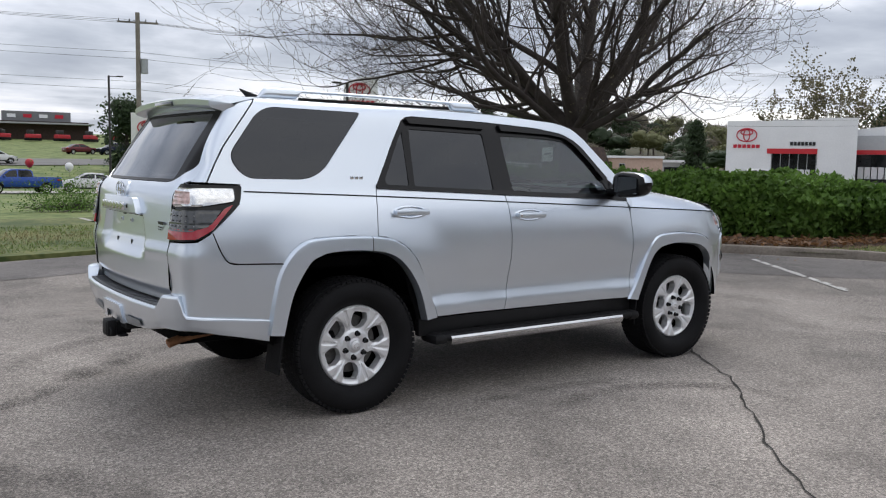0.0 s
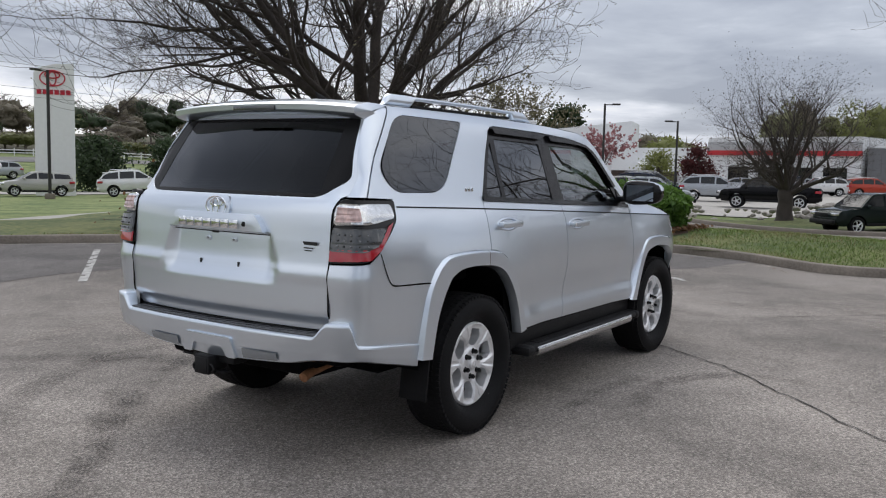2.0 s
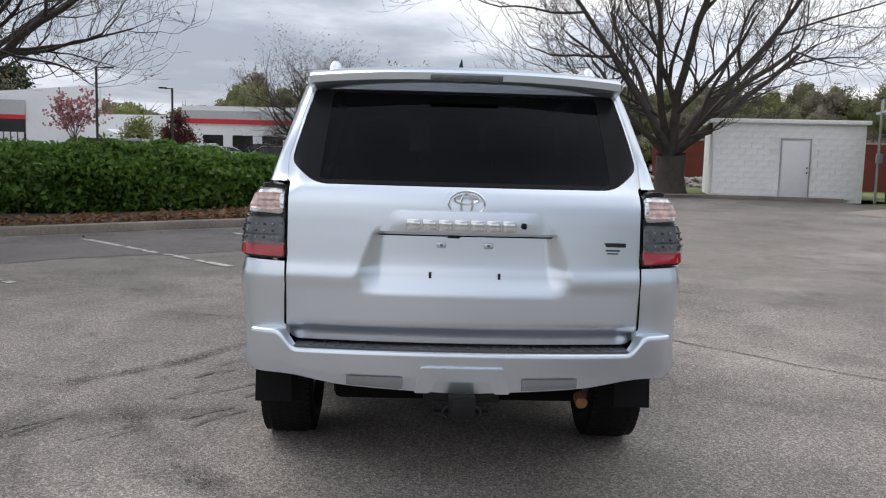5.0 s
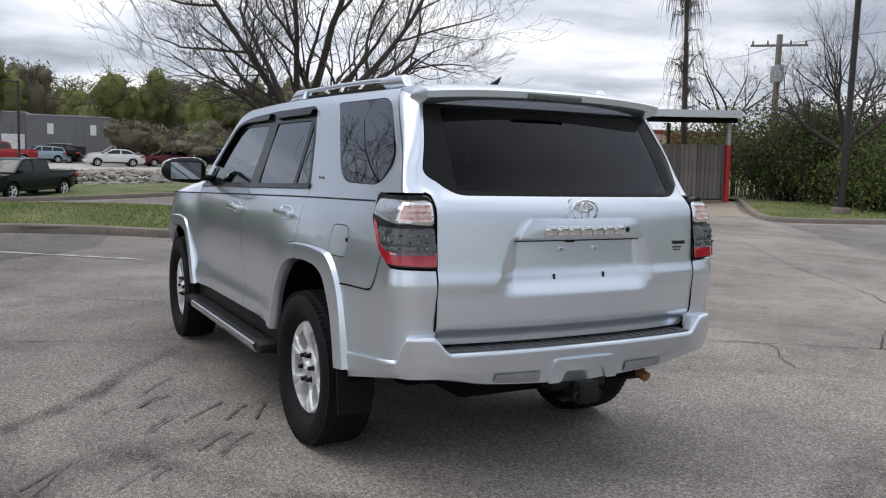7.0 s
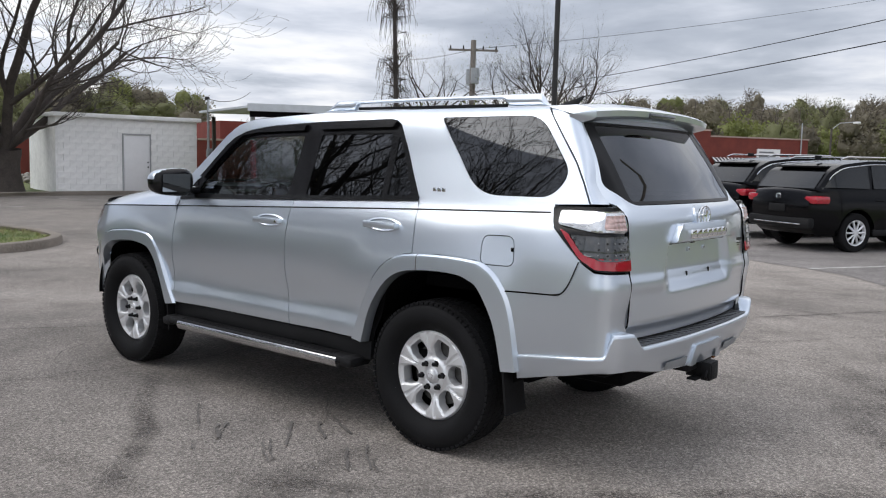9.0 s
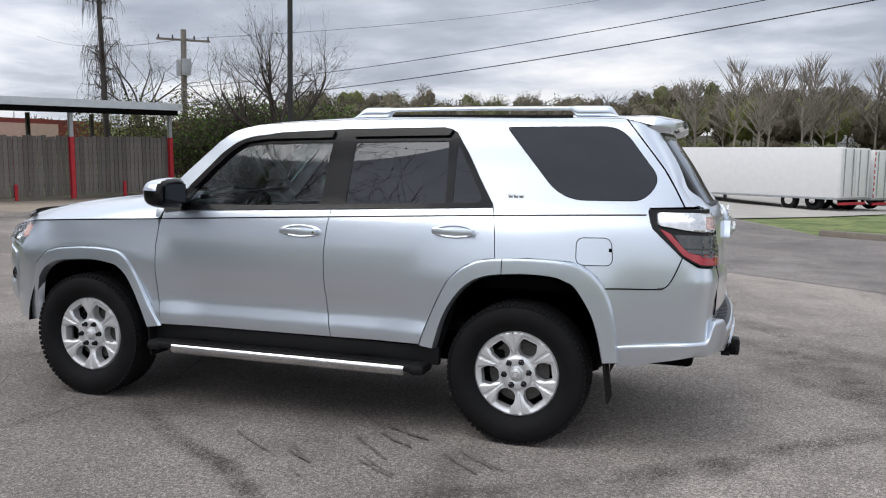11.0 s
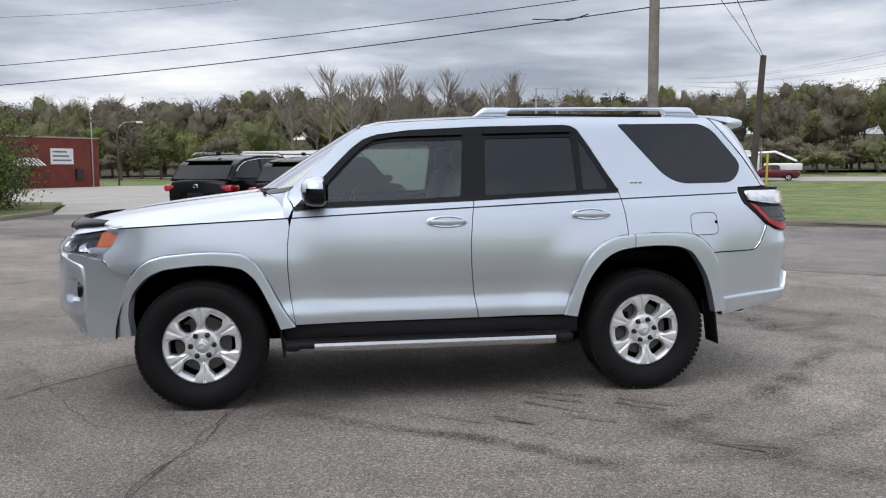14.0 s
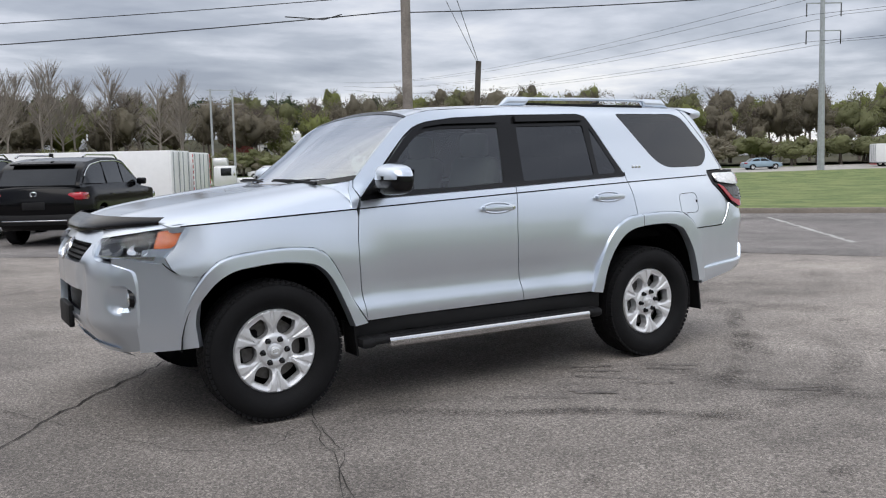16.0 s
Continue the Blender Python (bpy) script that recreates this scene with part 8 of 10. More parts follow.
# grey warehouse, two wall lengths
ware, L = building("warehouse", "dark grey ribbed metal warehouse with white doors", (88.6, 9.5), (87.1, -3.4))
slab_part("wall", ware, GREYCLAD, 0, L, 0, 12, 0, 4.55)
slab_part("wall", ware, GREYCLAD, L, L + 7.4, -0.9, 12, 0, 4.35)
slab_part("roof_edge", ware, SOFFIT, -0.05, L, -0.08, 12, 4.55, 4.64)
slab_part("roof_edge", ware, SOFFIT, L, L + 7.5, -0.98, 12, 4.35, 4.44)
for k in range(int((L + 6.8) / 0.8)):
    slab_part("wall_rib", ware, GREYCLAD, 0.4 + k * 0.8, 0.46 + k * 0.8, -0.04 if 0.4 + k * 0.8 < L else -0.94, 0.0, 0, 4.5 if 0.4 + k * 0.8 < L else 4.3)
for x in (L - 4.6, L - 2.2):
    slab_part("dock_door", ware, SIGNWHITE, x, x + 2.0, -0.05, 0.0, 0, 2.5, "white roller door")
slab_part("open_dock", ware, DARKWIN, L - 2.2, L - 0.7, -0.07, -0.04, 0, 0.9)
for x, y in ((L - 7.5, -0.03), (L + 1.8, -0.93), (L + 5.6, -0.93)):
    slab_part("vent", ware, SIGNWHITE, x, x + 0.55, y - 0.05, y, 2.6, 3.6, "pale wall vent")
for x in (L - 10, L - 5.2, L - 0.02):
    slab_part("downpipe", ware, DARKMETAL, x, x + 0.10, -0.08, -0.01, 0, 4.5)
dump = thing("dumpster", "dark green waste container beside the warehouse", "dumpster", at=pose(83.0, -6.8, gz(83.0, -6.8), 0, 0, 60))
part("bin", box(0, 0, 0.75, 2.2, 1.6, 1.3, 0.05), DARKMETAL, dump)
part("lid", box(0, 0, 1.44, 2.3, 1.7, 0.10, 0.03), TRIM, dump)

# pink annex with a brown mansard front
pink, L = building("shop", "low pink shop with a brown mansard front and white roof", (51.2, 54.7), (58.4, 47.2), -0.8 - min(gz(51.2, 54.7), gz(58.4, 47.2)))
pink.matrix_basis = pink.matrix_basis @ Matrix.Diagonal((0.645, 1, 1, 1))
L /= 0.645
slab_part("wall", pink, PINKWALL, 8.6, L, 0, 9, 0, 3.05)
slab_part("roof", pink, WHITEWALL, 8.4, L + 0.2, -0.2, 9.2, 3.05, 3.25)
slab_part("wall", pink, PINKWALL, 0, 8.6, 0.4, 9, 0, 2.3)
bm = bmesh.new()
a = [bm.verts.new(c) for c in ((-0.6, -0.7, 2.2), (9.0, -0.7, 2.2), (9.0, 9.2, 2.2), (-0.6, 9.2, 2.2))]
b = [bm.verts.new(c) for c in ((0.7, 0.7, 4.0), (7.9, 0.7, 4.0), (7.9, 8.0, 4.0), (0.7, 8.0, 4.0))]
for k in range(4):
    bm.faces.new((a[k], a[(k + 1) % 4], b[(k + 1) % 4], b[k]))
bm.faces.new(b)
bm.faces.new(a[::-1])
part("mansard_roof", bm, MANSARD, pink, "brown shingled mansard roof", soft=False)
window_part(pink, 10.2, 10.9, 1.5, 2.5, SOFFIT)
for x in (0.2, 1.5, 3.0, 4.2):
    slab_part("porch_post", pink, WHITEWALL, x, x + 0.22, -0.5, -0.28, 0, 2.2)
slab_part("entrance", pink, DARKWIN, 1.2, 4.2, 0.33, 0.42, 0, 2.1)
slab_part("roof_sign", pink, SIGNWHITE, -0.6, 0.9, -1.2, -1.05, 2.6, 3.9, "small lit sign")
bars_of_text(pink, GREYCLAD, -0.45, 0.75, 3.3, 0.15, 1, y=-1.22)
shop2, L = building("shop", "small grey storefront behind the pink shop", (68.5, 56.0), (70.2, 53.9), -0.6)
slab_part("wall", shop2, SOFFIT, 0, L, 0, 5, 0, 2.6)
slab_part("roof", shop2, WHITEWALL, -0.3, L + 0.3, -0.6, 5, 2.6, 2.85)
slab_part("entrance", shop2, DARKWIN, 0.4, 2.2, -0.04, 0.0, 0.2, 2.1)

# long brick wall and the white block store
brick1, L = building("warehouse", "low dark red brick warehouse with pale coping", (37.85, -11.7), (31.0, -30.5), 0.0)
slab_part("wall", brick1, BRICKRED, 0, L, 0, 12, -0.4, 2.15)
slab_part("coping", brick1, MORTARCAP, -0.05, L + 0.05, -0.05, 12, 2.15, 2.25)
slab_part("wall", brick1, BRICKRED, 13.6, L + 6, 3, 12, 2.2, 3.3)
slab_part("wall", brick1, PINKWALL, L - 3, L + 2, 1.5, 3, 2.2, 3.0)
store = thing("block_store", "white painted concrete block store room with a steel door", "building", at=wall_frame((23.9, -9.95), (22.75, -14.75))[0])
SL = 4.93
part("wall", box(SL / 2, 1.9, 1.32, SL - 0.1, 3.7, 2.62), WHITEBLOCK, store, soft=False)
part("coping", box(SL / 2, 1.85, 2.68, SL + 0.10, 4.0, 0.14, 0.02), WHITEBLOCK, store)
block = bmesh.new()
add_box(block, 0, 0, 0, 0.387, 0.05, 0.192, 0.003)
bme = bpy.data.meshes.new("block")
block.to_mesh(bme)
block.free()
bme.materials.append(WHITEBLOCK)
DOOR = (2.24, 3.16, 2.06)
for row in range(13):
    for k in range(14):
        x = 0.2 + k * 0.39 + (0.195 if row % 2 else 0) - 0.1
        z = 0.1 + row * 0.195
        if x < 0.18 or x > SL - 0.18 or (DOOR[0] - 0.2 < x < DOOR[1] + 0.2 and z < DOOR[2] + 0.12):
            continue
        ob = shared("block", bme, store, pose(x, 0.035, z))
sdoor = part("door", box((DOOR[0] + DOOR[1]) / 2, 0.01, 1.03, 0.88, 0.05, 2.02, 0.004), SIGNWHITE, store, "white steel door")
part("door_knob", box(DOOR[1] - 0.08, -0.04, 0.98, 0.05, 0.06, 0.06, 0.02), DARKMETAL, sdoor)
part("lock", box(DOOR[1] - 0.08, -0.03, 1.14, 0.05, 0.03, 0.05, 0.01), DARKMETAL, sdoor)
bm = bmesh.new()
for a, b, c, d in ((DOOR[0] - 0.03, DOOR[0], 0, 2.08), (DOOR[1], DOOR[1] + 0.03, 0, 2.08), (DOOR[0] - 0.03, DOOR[1] + 0.03, 2.08, 2.12)):
    add_box(bm, (a + b) / 2, 0.0, (c + d) / 2, b - a, 0.06, d - c)
part("door_frame", bm, SOFFIT, store, soft=False)
part("wall_fill", box((DOOR[0] + DOOR[1]) / 2, 0.05, 1.1, 1.30, 0.03, 2.3), WHITEBLOCK, store, soft=False)
mast = thing("service_mast", "thin steel electric service mast with a weatherhead", "pole", at=pose(22.6, -15.05, gz(22.6, -15)))
part("mast", tube([(0, 0, 0), (0, 0, 3.45)], 0.045, 8), GALV, mast)
part("weatherhead", box(0.06, 0, 3.47, 0.20, 0.10, 0.12, 0.03), DARKMETAL, mast)
part("meter_box", box(-0.06, 0, 1.5, 0.12, 0.22, 0.32, 0.03), GALV, mast)

# fenced open shed
shed = thing("open_shed", "open shed with white fascia roof, red posts and grey board fence", "shed", at=pose(18.75, -14.0, gz(18.7, -14.0), 0, 0, math.degrees(math.atan2(-20.9 + 14.0, 16.3 - 18.75))) @ Matrix.Rotation(radians(-1.2), 4, "Y"))
SH = math.hypot(16.3 - 18.75, -20.9 + 14.0)
part("roof", box(SH / 2, 2.3, 3.02, SH + 0.5, 5.6, 0.08, 0.01), ROOFMETAL, shed, "pale flat metal roof", soft=False)
part("fascia", box(SH / 2, -0.52, 3.00, SH + 0.56, 0.06, 0.24), ROOFMETAL, shed, soft=False)
# the beam is near-black: the shade under the roof edge is in its colour
part("beam", box(SH / 2, -0.38, 2.80, SH + 0.3, 0.14, 0.20), VOID, shed, soft=False)
for x, y in ((0.0, -0.16), (SH * 0.5, -0.16), (SH, -0.16), (0.2, 4.8), (SH * 0.33, 4.8), (SH * 0.66, 4.8), (SH, 4.8)):
    post = part("post", box(x, y, 1.42, 0.12, 0.12, 2.85), GALV if y < 1 else DARKWOOD, shed, soft=False)
    if y < 1:
        part("painted_base", box(x, y - 0.005, 0.97, 0.135, 0.135, 1.96, 0.0), REDPAINT, post, "red painted post", soft=False)
board = bmesh.new()
add_box(board, 0, 0, 0, 0.134, 0.022, 1.0)
bme = bpy.data.meshes.new("fence_board")
board.to_mesh(bme)
board.free()
bme.materials.append(WOODGREY)
fr = random.Random(140)
nb = int(SH / 0.152)
for k in range(nb):
    h = 1.86 + fr.uniform(-0.03, 0.04)
    ob = shared("fence_board", bme, shed, Matrix.Translation((0.08 + k * 0.152, -0.09 + fr.uniform(-0.008, 0.008), 0.10 + h / 2)) @ Matrix.Rotation(radians(fr.uniform(-0.8, 0.8)), 4, "Y") @ Matrix.Diagonal((1, 1, h, 1)))
for z in (0.45, 1.55):
    part("fence_rail", box(SH / 2, -0.06, z, SH, 0.04, 0.09), WOODGREY, shed, soft=False)
for x in (SH * 0.25, SH * 0.75):
    part("red_stake", box(x, -0.16, 0.25, 0.09, 0.06, 0.5), REDPAINT, shed, soft=False)
part("side_fence", box(SH - 0.02, 2.2, 1.0, 0.03, 4.4, 1.9), WOODGREY, shed, soft=False)

# brick shop building with awnings
bk, L = building("brick_shop", "red brick shop building with striped awnings and white signs", (28.0, -46.2), (16.05, -64.1), -0.35)
STEP = L - 8.6
slab_part("wall", bk, BRICKRED, 0, STEP, 0, 14, -0.4, 4.35)
slab_part("wall", bk, BRICKRED, STEP, L, 0.15, 14, -0.4, 3.95)
slab_part("coping", bk, MORTARCAP, -0.06, STEP + 0.06, -0.06, 14, 4.35, 4.47)
slab_part("coping", bk, MORTARCAP, STEP, L + 0.06, 0.09, 14, 3.95, 4.05)
slab_part("white_bay", bk, SIGNWHITE, STEP - 4.3, STEP - 0.9, -0.05, 0.02, 0, 2.75, "white painted door bay")
window_part(bk, STEP - 3.2, STEP - 1.6, 0.9, 2.2, SOFFIT, 1, y=-0.07)
slab_part("door", bk, DARKWIN, STEP + 0.5, STEP + 1.6, 0.08, 0.16, 0, 2.05, "dark glazed shop door")
slab_part("door_notice", bk, SIGNWHITE, STEP + 0.85, STEP + 1.15, 0.05, 0.08, 1.1, 1.6)
for x in (STEP - 12.2, STEP - 9.8, STEP - 7.6):
    window_part(bk, x, x + 1.1, 0.9, 1.9, SIGNWHITE, 1, label="small white-framed window")
part("window_unit", box(STEP - 9.0, -0.25, 1.1, 0.6, 0.4, 0.4, 0.03), SIGNWHITE, bk, "window air conditioner")
for x0, x1, z in ((STEP - 3.6, STEP - 1.2, 2.45), (STEP + 0.2, STEP + 3.0, 2.5)):
    aw = part("awning", patch(lambda u, v: Vector((lerp(x0, x1, u), 0.1 - 0.9 * v, z - 0.55 * v)), 2, 2), DARKMETAL, bk, "black and white striped awning", soft=False)
    for k in range(9):
        xa = lerp(x0, x1, (k + 0.25) / 9)
        part("awning_stripe", patch(lambda u, v: Vector((xa + u * (x1 - x0) / 20, 0.098 - 0.902 * v, z + 0.006 - 0.55 * v)), 1, 1), SIGNWHITE, aw, soft=False)
for x, z, w, h in ((STEP - 12.8, 2.6, 1.2, 1.5), (STEP + 4.1, 2.05, 2.0, 1.15)):
    slab_part("wall_sign", bk, SIGNWHITE, x, x + w, -0.08 if x < STEP else 0.06, 0.0 if x < STEP else 0.15, z, z + h, "white wall sign")
    for i in range(3):
        slab_part("sign_bar", bk, GREYCLAD, x + 0.15, x + w - 0.2 - 0.2 * i, -0.095 if x < STEP else 0.045, -0.08 if x < STEP else 0.06, z + h * (0.2 + 0.27 * i), z + h * (0.30 + 0.27 * i), "grey bar of a sign")
slab_part("meter_box", bk, DARKMETAL, L - 2.3, L - 1.7, -0.05, 0.15, 0.9, 1.7)
part("conduit", tube([(L - 0.7, 0.05, 0), (L - 0.7, 0.05, 5.2)], 0.05, 6), GALV, bk)
lampp = thing("street_lamp", "thin street lamp with a curved arm by the brick shop", "street lamp", at=pose(15.2, -66.5, gz(15.2, -66.5)))
part("pole", tube([(0, 0, 0), (0, 0, 4.6)], 0.08, 8), DARKWOOD, lampp)
part("arm", tube([(0, 0, 4.5), (-0.5, -0.2, 5.0), (-1.4, -0.6, 5.1)], 0.03, 6), GALV, lampp)
part("lamp_head", box(-1.6, -0.7, 5.05, 0.5, 0.3, 0.16, 0.06), SIGNWHITE, lampp)

# store on the hill, houses in the distance
hill, L = building("store", "dark red store on the hill behind a row of machines", (18.0, 194.5), (44.0, 189.5))
slab_part("wall", hill, MANSARD, 0, L, 0, 10, -1, 3.6)
slab_part("wall", hill, GREYCLAD, 10, 23, 0.2, 8, 3.6, 5.6)
slab_part("roof", hill, SOFFIT, -1, L + 1, -2.5, 0, 3.0, 3.3)
for k in range(4):
    slab_part("shop_sign", hill, (SIGNWHITE, SIGNRED)[k % 2], 11 + k * 3.0, 12.6 + k * 3.0, 0.05, 0.2, 4.3, 5.0, "small shop sign")
for k in range(16):
    mx, my = (16 + k * 5.2, 184.5 - k * 0.9) if k < 9 else (52 + (k - 9) * 2.7, 146.5 - (k - 9) * 1.3)
    mac = thing("farm_machine", "orange-red farm machine in a row on the hill", "machine", "machines on the hill", at=pose(mx, my, gz(mx, my), 0, 0, 20 * (k % 3)))
    part("hull", box(0, 0, 0.9, 2.8, 1.5, 0.9, 0.15), REDPAINT, mac)
    part("cab", box(-0.5, 0, 1.7, 1.1, 1.2, 0.9, 0.1), DARKMETAL, mac)
    part("track", box(0, 0, 0.35, 3.0, 1.7, 0.6, 0.2), RUBBER, mac)
fence = thing("fence", "white plank fence along the hillside road", "fence")
for k in range(30):
    fx = 36 + k * 2.2
    fy = 132 - k * 1.15
    part("post", box(fx, fy, gz(fx, fy) + 0.5, 0.12, 0.12, 1.1), SIGNWHITE, fence, soft=False)
for z in (0.4, 0.8):
    part("rail", tube([(36 + k * 2.2, 132 - k * 1.15, gz(36 + k * 2.2, 132 - k * 1.15) + z) for k in range(30)], 0.09, 4), SIGNWHITE, fence)
for i, (hx, hy, w, mt, lab) in enumerate(((-63.0, -182, 13, BRICKRED, "small brick house among trees"), (-62, -168, 10, WHITEWALL, "pale two-storey house on the slope"), (-74, -160, 9, BRICKRED, "small brick house on the slope"), (-20, -168, 8, WHITEWALL, "small white house in the woods"), (-128, -118, 26, WHITEWALL, "long pale building beyond the trees"), (64.4, 156.4, 10.5, BRICKRED, "low brown house with a hipped roof on the hill"))):
    h = thing("house", lab, "house", at=pose(hx, hy, gz(hx, hy), 0, 0, math.degrees(math.atan2(-hy, -hx)) - 90 + (i % 3) * 8 - 8))
    part("wall", box(0, 0, 1.5, w, 7, 3.2), mt, h, soft=False)
    bm = bmesh.new()
    vs = [bm.verts.new(c) for c in ((-w / 2 - 0.4, -3.9, 3.0), (w / 2 + 0.4, -3.9, 3.0), (w / 2 + 0.4, 3.9, 3.0), (-w / 2 - 0.4, 3.9, 3.0), (-w / 2 - 0.4, 0, 4.9), (w / 2 + 0.4, 0, 4.9))]
    for q in ((0, 1, 5, 4), (2, 3, 4, 5), (0, 4, 3), (1, 2, 5), (3, 2, 1, 0)):
        bm.faces.new([vs[k] for k in q])
    part("roof", bm, PINKWALL if i == 0 else MANSARD if mt is BRICKRED else SOFFIT, h, soft=False)
    for k in range(int(w / 3)):
        for sy in (3.52, -3.52):
            part("window", box(-w / 2 + 1.5 + k * 3, sy, 1.6, 1.0, 0.06, 1.1), DARKWIN, h, soft=False)

# ---------------------------------------------------------------- signs, poles, lamps, wires
pyl, L = building("pylon_sign", "tall white pylon sign with a red oval emblem", (28.75, 52.9), (30.9, 51.55), -0.2)
bm = sheet([(0, 0), (0, 8.5), (0.5, 8.9), (1.3, 9.12), (L, 9.2), (L, 0)], (), 0.6, lambda x, z: Vector((x, 0, z)), 0, 0.3)
bmesh.ops.recalc_face_normals(bm, faces=bm.faces)
fold(bm, 0.7, (0, 1, 0))
part("panel", bm, SIGNWHITE, pyl, soft=False)
part("back_panel", box(L / 2, 0.7, 4.25, L, 0.02, 8.5), SIGNWHITE, pyl, soft=False)
oval_sign(pyl, SIGNRED, L / 2 - 0.1, 8.15, 0.78, 0.52, -0.05)
bars_of_text(pyl, SIGNRED, 0.15, L - 0.2, 7.22, 0.32, 6, -0.02)
used, L = building("pylon_sign", "white used-vehicle sign with a red oval emblem", (11.3, 47.0), (13.05, 46.35), 0.0)
part("panel", box(L / 2, 0.2, 2.45, L, 0.4, 4.9, 0.02), SIGNWHITE, used, soft=False)
oval_sign(used, SIGNRED, L / 2, 4.05, 0.56, 0.40, -0.04)
tagged(lettering("sign_text", "USED VEHICLES", 0.205, GREYCLAD, used, pose(L / 2, -0.012, 3.35, 90)), "grey lettering USED VEHICLES")


def lamp_post(x, y, h, az, label, arm=0.5, r=0.06):
    """A square dark lot lamp on a concrete foot."""
    lp = thing("street_lamp", label, "street lamp", at=pose(x, y, gz(x, y), 0, 0, az))
    part("pole", tube([(0, 0, 0), (0, 0, h)], [r * 1.1, r], 8), DARKMETAL, lp)
    part("arm", box(arm / 2, 0, h - 0.05, arm, 0.06, 0.06, 0.01), DARKMETAL, lp)
    part("lamp_head", box(arm + 0.2, 0, h - 0.02, 0.5, 0.32, 0.10, 0.03), DARKMETAL, lp)
    part("footing", box(0, 0, 0.12, 0.4, 0.4, 0.3, 0.04), CONCRETE, lp)
    return lp


lamp_post(16.4, 70.5, 9.6, 0, "dark lot lamp across the road", 0.7, 0.09)
lamp_post(32.3, 64.6, 7.4, 20, "dark lot lamp across the road", 0.5, 0.09)
lamp_post(21.9, 40.3, 6.8, 190, "dark lot lamp on a concrete foot before the pylon sign", 0.6, 0.08)
lamp_post(45.9, 18.8, 5.9, -60, "dark lot lamp by the dealer cars", 0.5, 0.07)
lamp_post(51.5, 16.0, 5.2, 120, "dark lot lamp by the dealer cars", 0.4, 0.07)
lamp_post(50.9, -0.7, 5.1, 60, "dark lot lamp before the warehouse", 0.4, 0.07)
lamp_post(11.2, -20.3, 9.5, 90, "tall dark lot lamp on the grass corner", 0.6, 0.085)


def wood_pole(x, y, h, r, label, mat, lean=(0, 0), arms=(), name="utility_pole", sides=12):
    up_ = thing(name, label, "utility pole", at=pose(x, y, gz(x, y)))
    part("pole", tube([(0, 0, -0.2), (lean[0] * 0.5, lean[1] * 0.5, h * 0.5), (lean[0], lean[1], h)], [r, r * 0.92, r * 0.82], sides), mat, up_)
    for z, l, az in arms:
        d = Vector((math.cos(radians(az)), math.sin(radians(az)), 0))
        part("crossarm", tube([Vector((lean[0], lean[1], z)) - d * l / 2, Vector((lean[0], lean[1], z)) + d * l / 2], 0.07, 4), mat, up_)
        for k in (-0.46, -0.2, 0.2, 0.46):
            p = Vector((lean[0], lean[1], z)) + d * l * k
            part("insulator", tube([p, p + Vector((0, 0, 0.2))], [0.04, 0.03], 6), DARKMETAL, up_)
    return up_


pa = wood_pole(12.8, 50.4, 11.3, 0.16, "wooden utility pole with a crossarm and transformer", POLEWOOD, arms=((10.7, 2.4, -20),))
part("transformer", tube([(0.35, -0.1, 7.6), (0.35, -0.1, 8.5)], 0.22, 12), GALV, pa)
wood_pole(-7.35, -13.35, 10.5, 0.128, "thick weathered utility pole beside the kerb", POLEWOOD, sides=16)
meter = thing("meter_box", "small grey meter box on a pole", "meter box", at=pose(-7.12, -13.62, gz(-7.1, -13.6) + 0.35))
part("case", box(0, 0, 0.3, 0.18, 0.22, 0.5, 0.02), GALV, meter)
part("conduit", tube([(0, 0, 0.0), (0, 0, -0.35)], 0.03, 6), GALV, meter)
wood_pole(-13.25, -19.6, 4.95, 0.115, "leaning dark pole stump in the field", DARKWOOD, lean=(-0.28, 0.10))
guy = thing("guy_marker", "thin yellow guy wire marker", "marker", at=pose(-13.75, -19.55, gz(-13.7, -19.5)))
part("marker", tube([(0, 0, 0), (-0.05, 0, 1.9)], 0.035, 6), material("yellow_plastic", (0.62, 0.48, 0.05), rough=0.5), guy)
wood_pole(20.7, -28.3, 7.0, 0.15, "wooden pole with a crossarm and two transformers", POLEWOOD, arms=((6.55, 2.3, 40),))
tr = bpy.data.objects["utility_pole.003"]
for s in (-0.36, 0.36):
    part("transformer", tube([(s * 0.8, -s * 0.57, 5.0), (s * 0.8, -s * 0.57, 5.7)], 0.2, 10), GALV, tr)
# steel line poles far off
for x, y, h, lab in ((-86.6, -58.4, 22.0, "tall grey steel line pole beyond the field"),):
    sp = thing("line_pole", lab, "utility pole", at=pose(x, y, gz(x, y)))
    part("pole", tube([(0, 0, 0), (0.3, 0, h)], [0.42, 0.22], 8), GALV, sp)
    for z in (h * 0.72, h * 0.86, h * 0.98):
        part("crossarm", tube([(-1.7, 1.0, z), (1.7, -1.0, z)], 0.09, 4), GALV, sp)
        for s in (-1, 1):
            part("insulator", tube([(1.7 * s, -1.0 * s, z), (1.7 * s, -1.0 * s, z - 1.5)], 0.07, 5), DARKMETAL, sp)
hf = thing("power_pole", "grey h-frame power pole on the slope", "utility pole", at=pose(-29.4, -99.8, gz(-29.4, -99.8), 0, 0, -15))
for x in (-1.3, 1.3):
    part("pole", tube([(x, 0, 0), (x, 0, 11.2)], [0.16, 0.12], 6), GALV, hf)
part("crossarm", tube([(-2.6, 0, 9.4), (2.9, 0, 9.4)], 0.12, 4), POLEWOOD, hf)
part("top_tie", tube([(-1.7, 0, 11.1), (1.7, 0, 11.1)], 0.06, 4), GALV, hf)


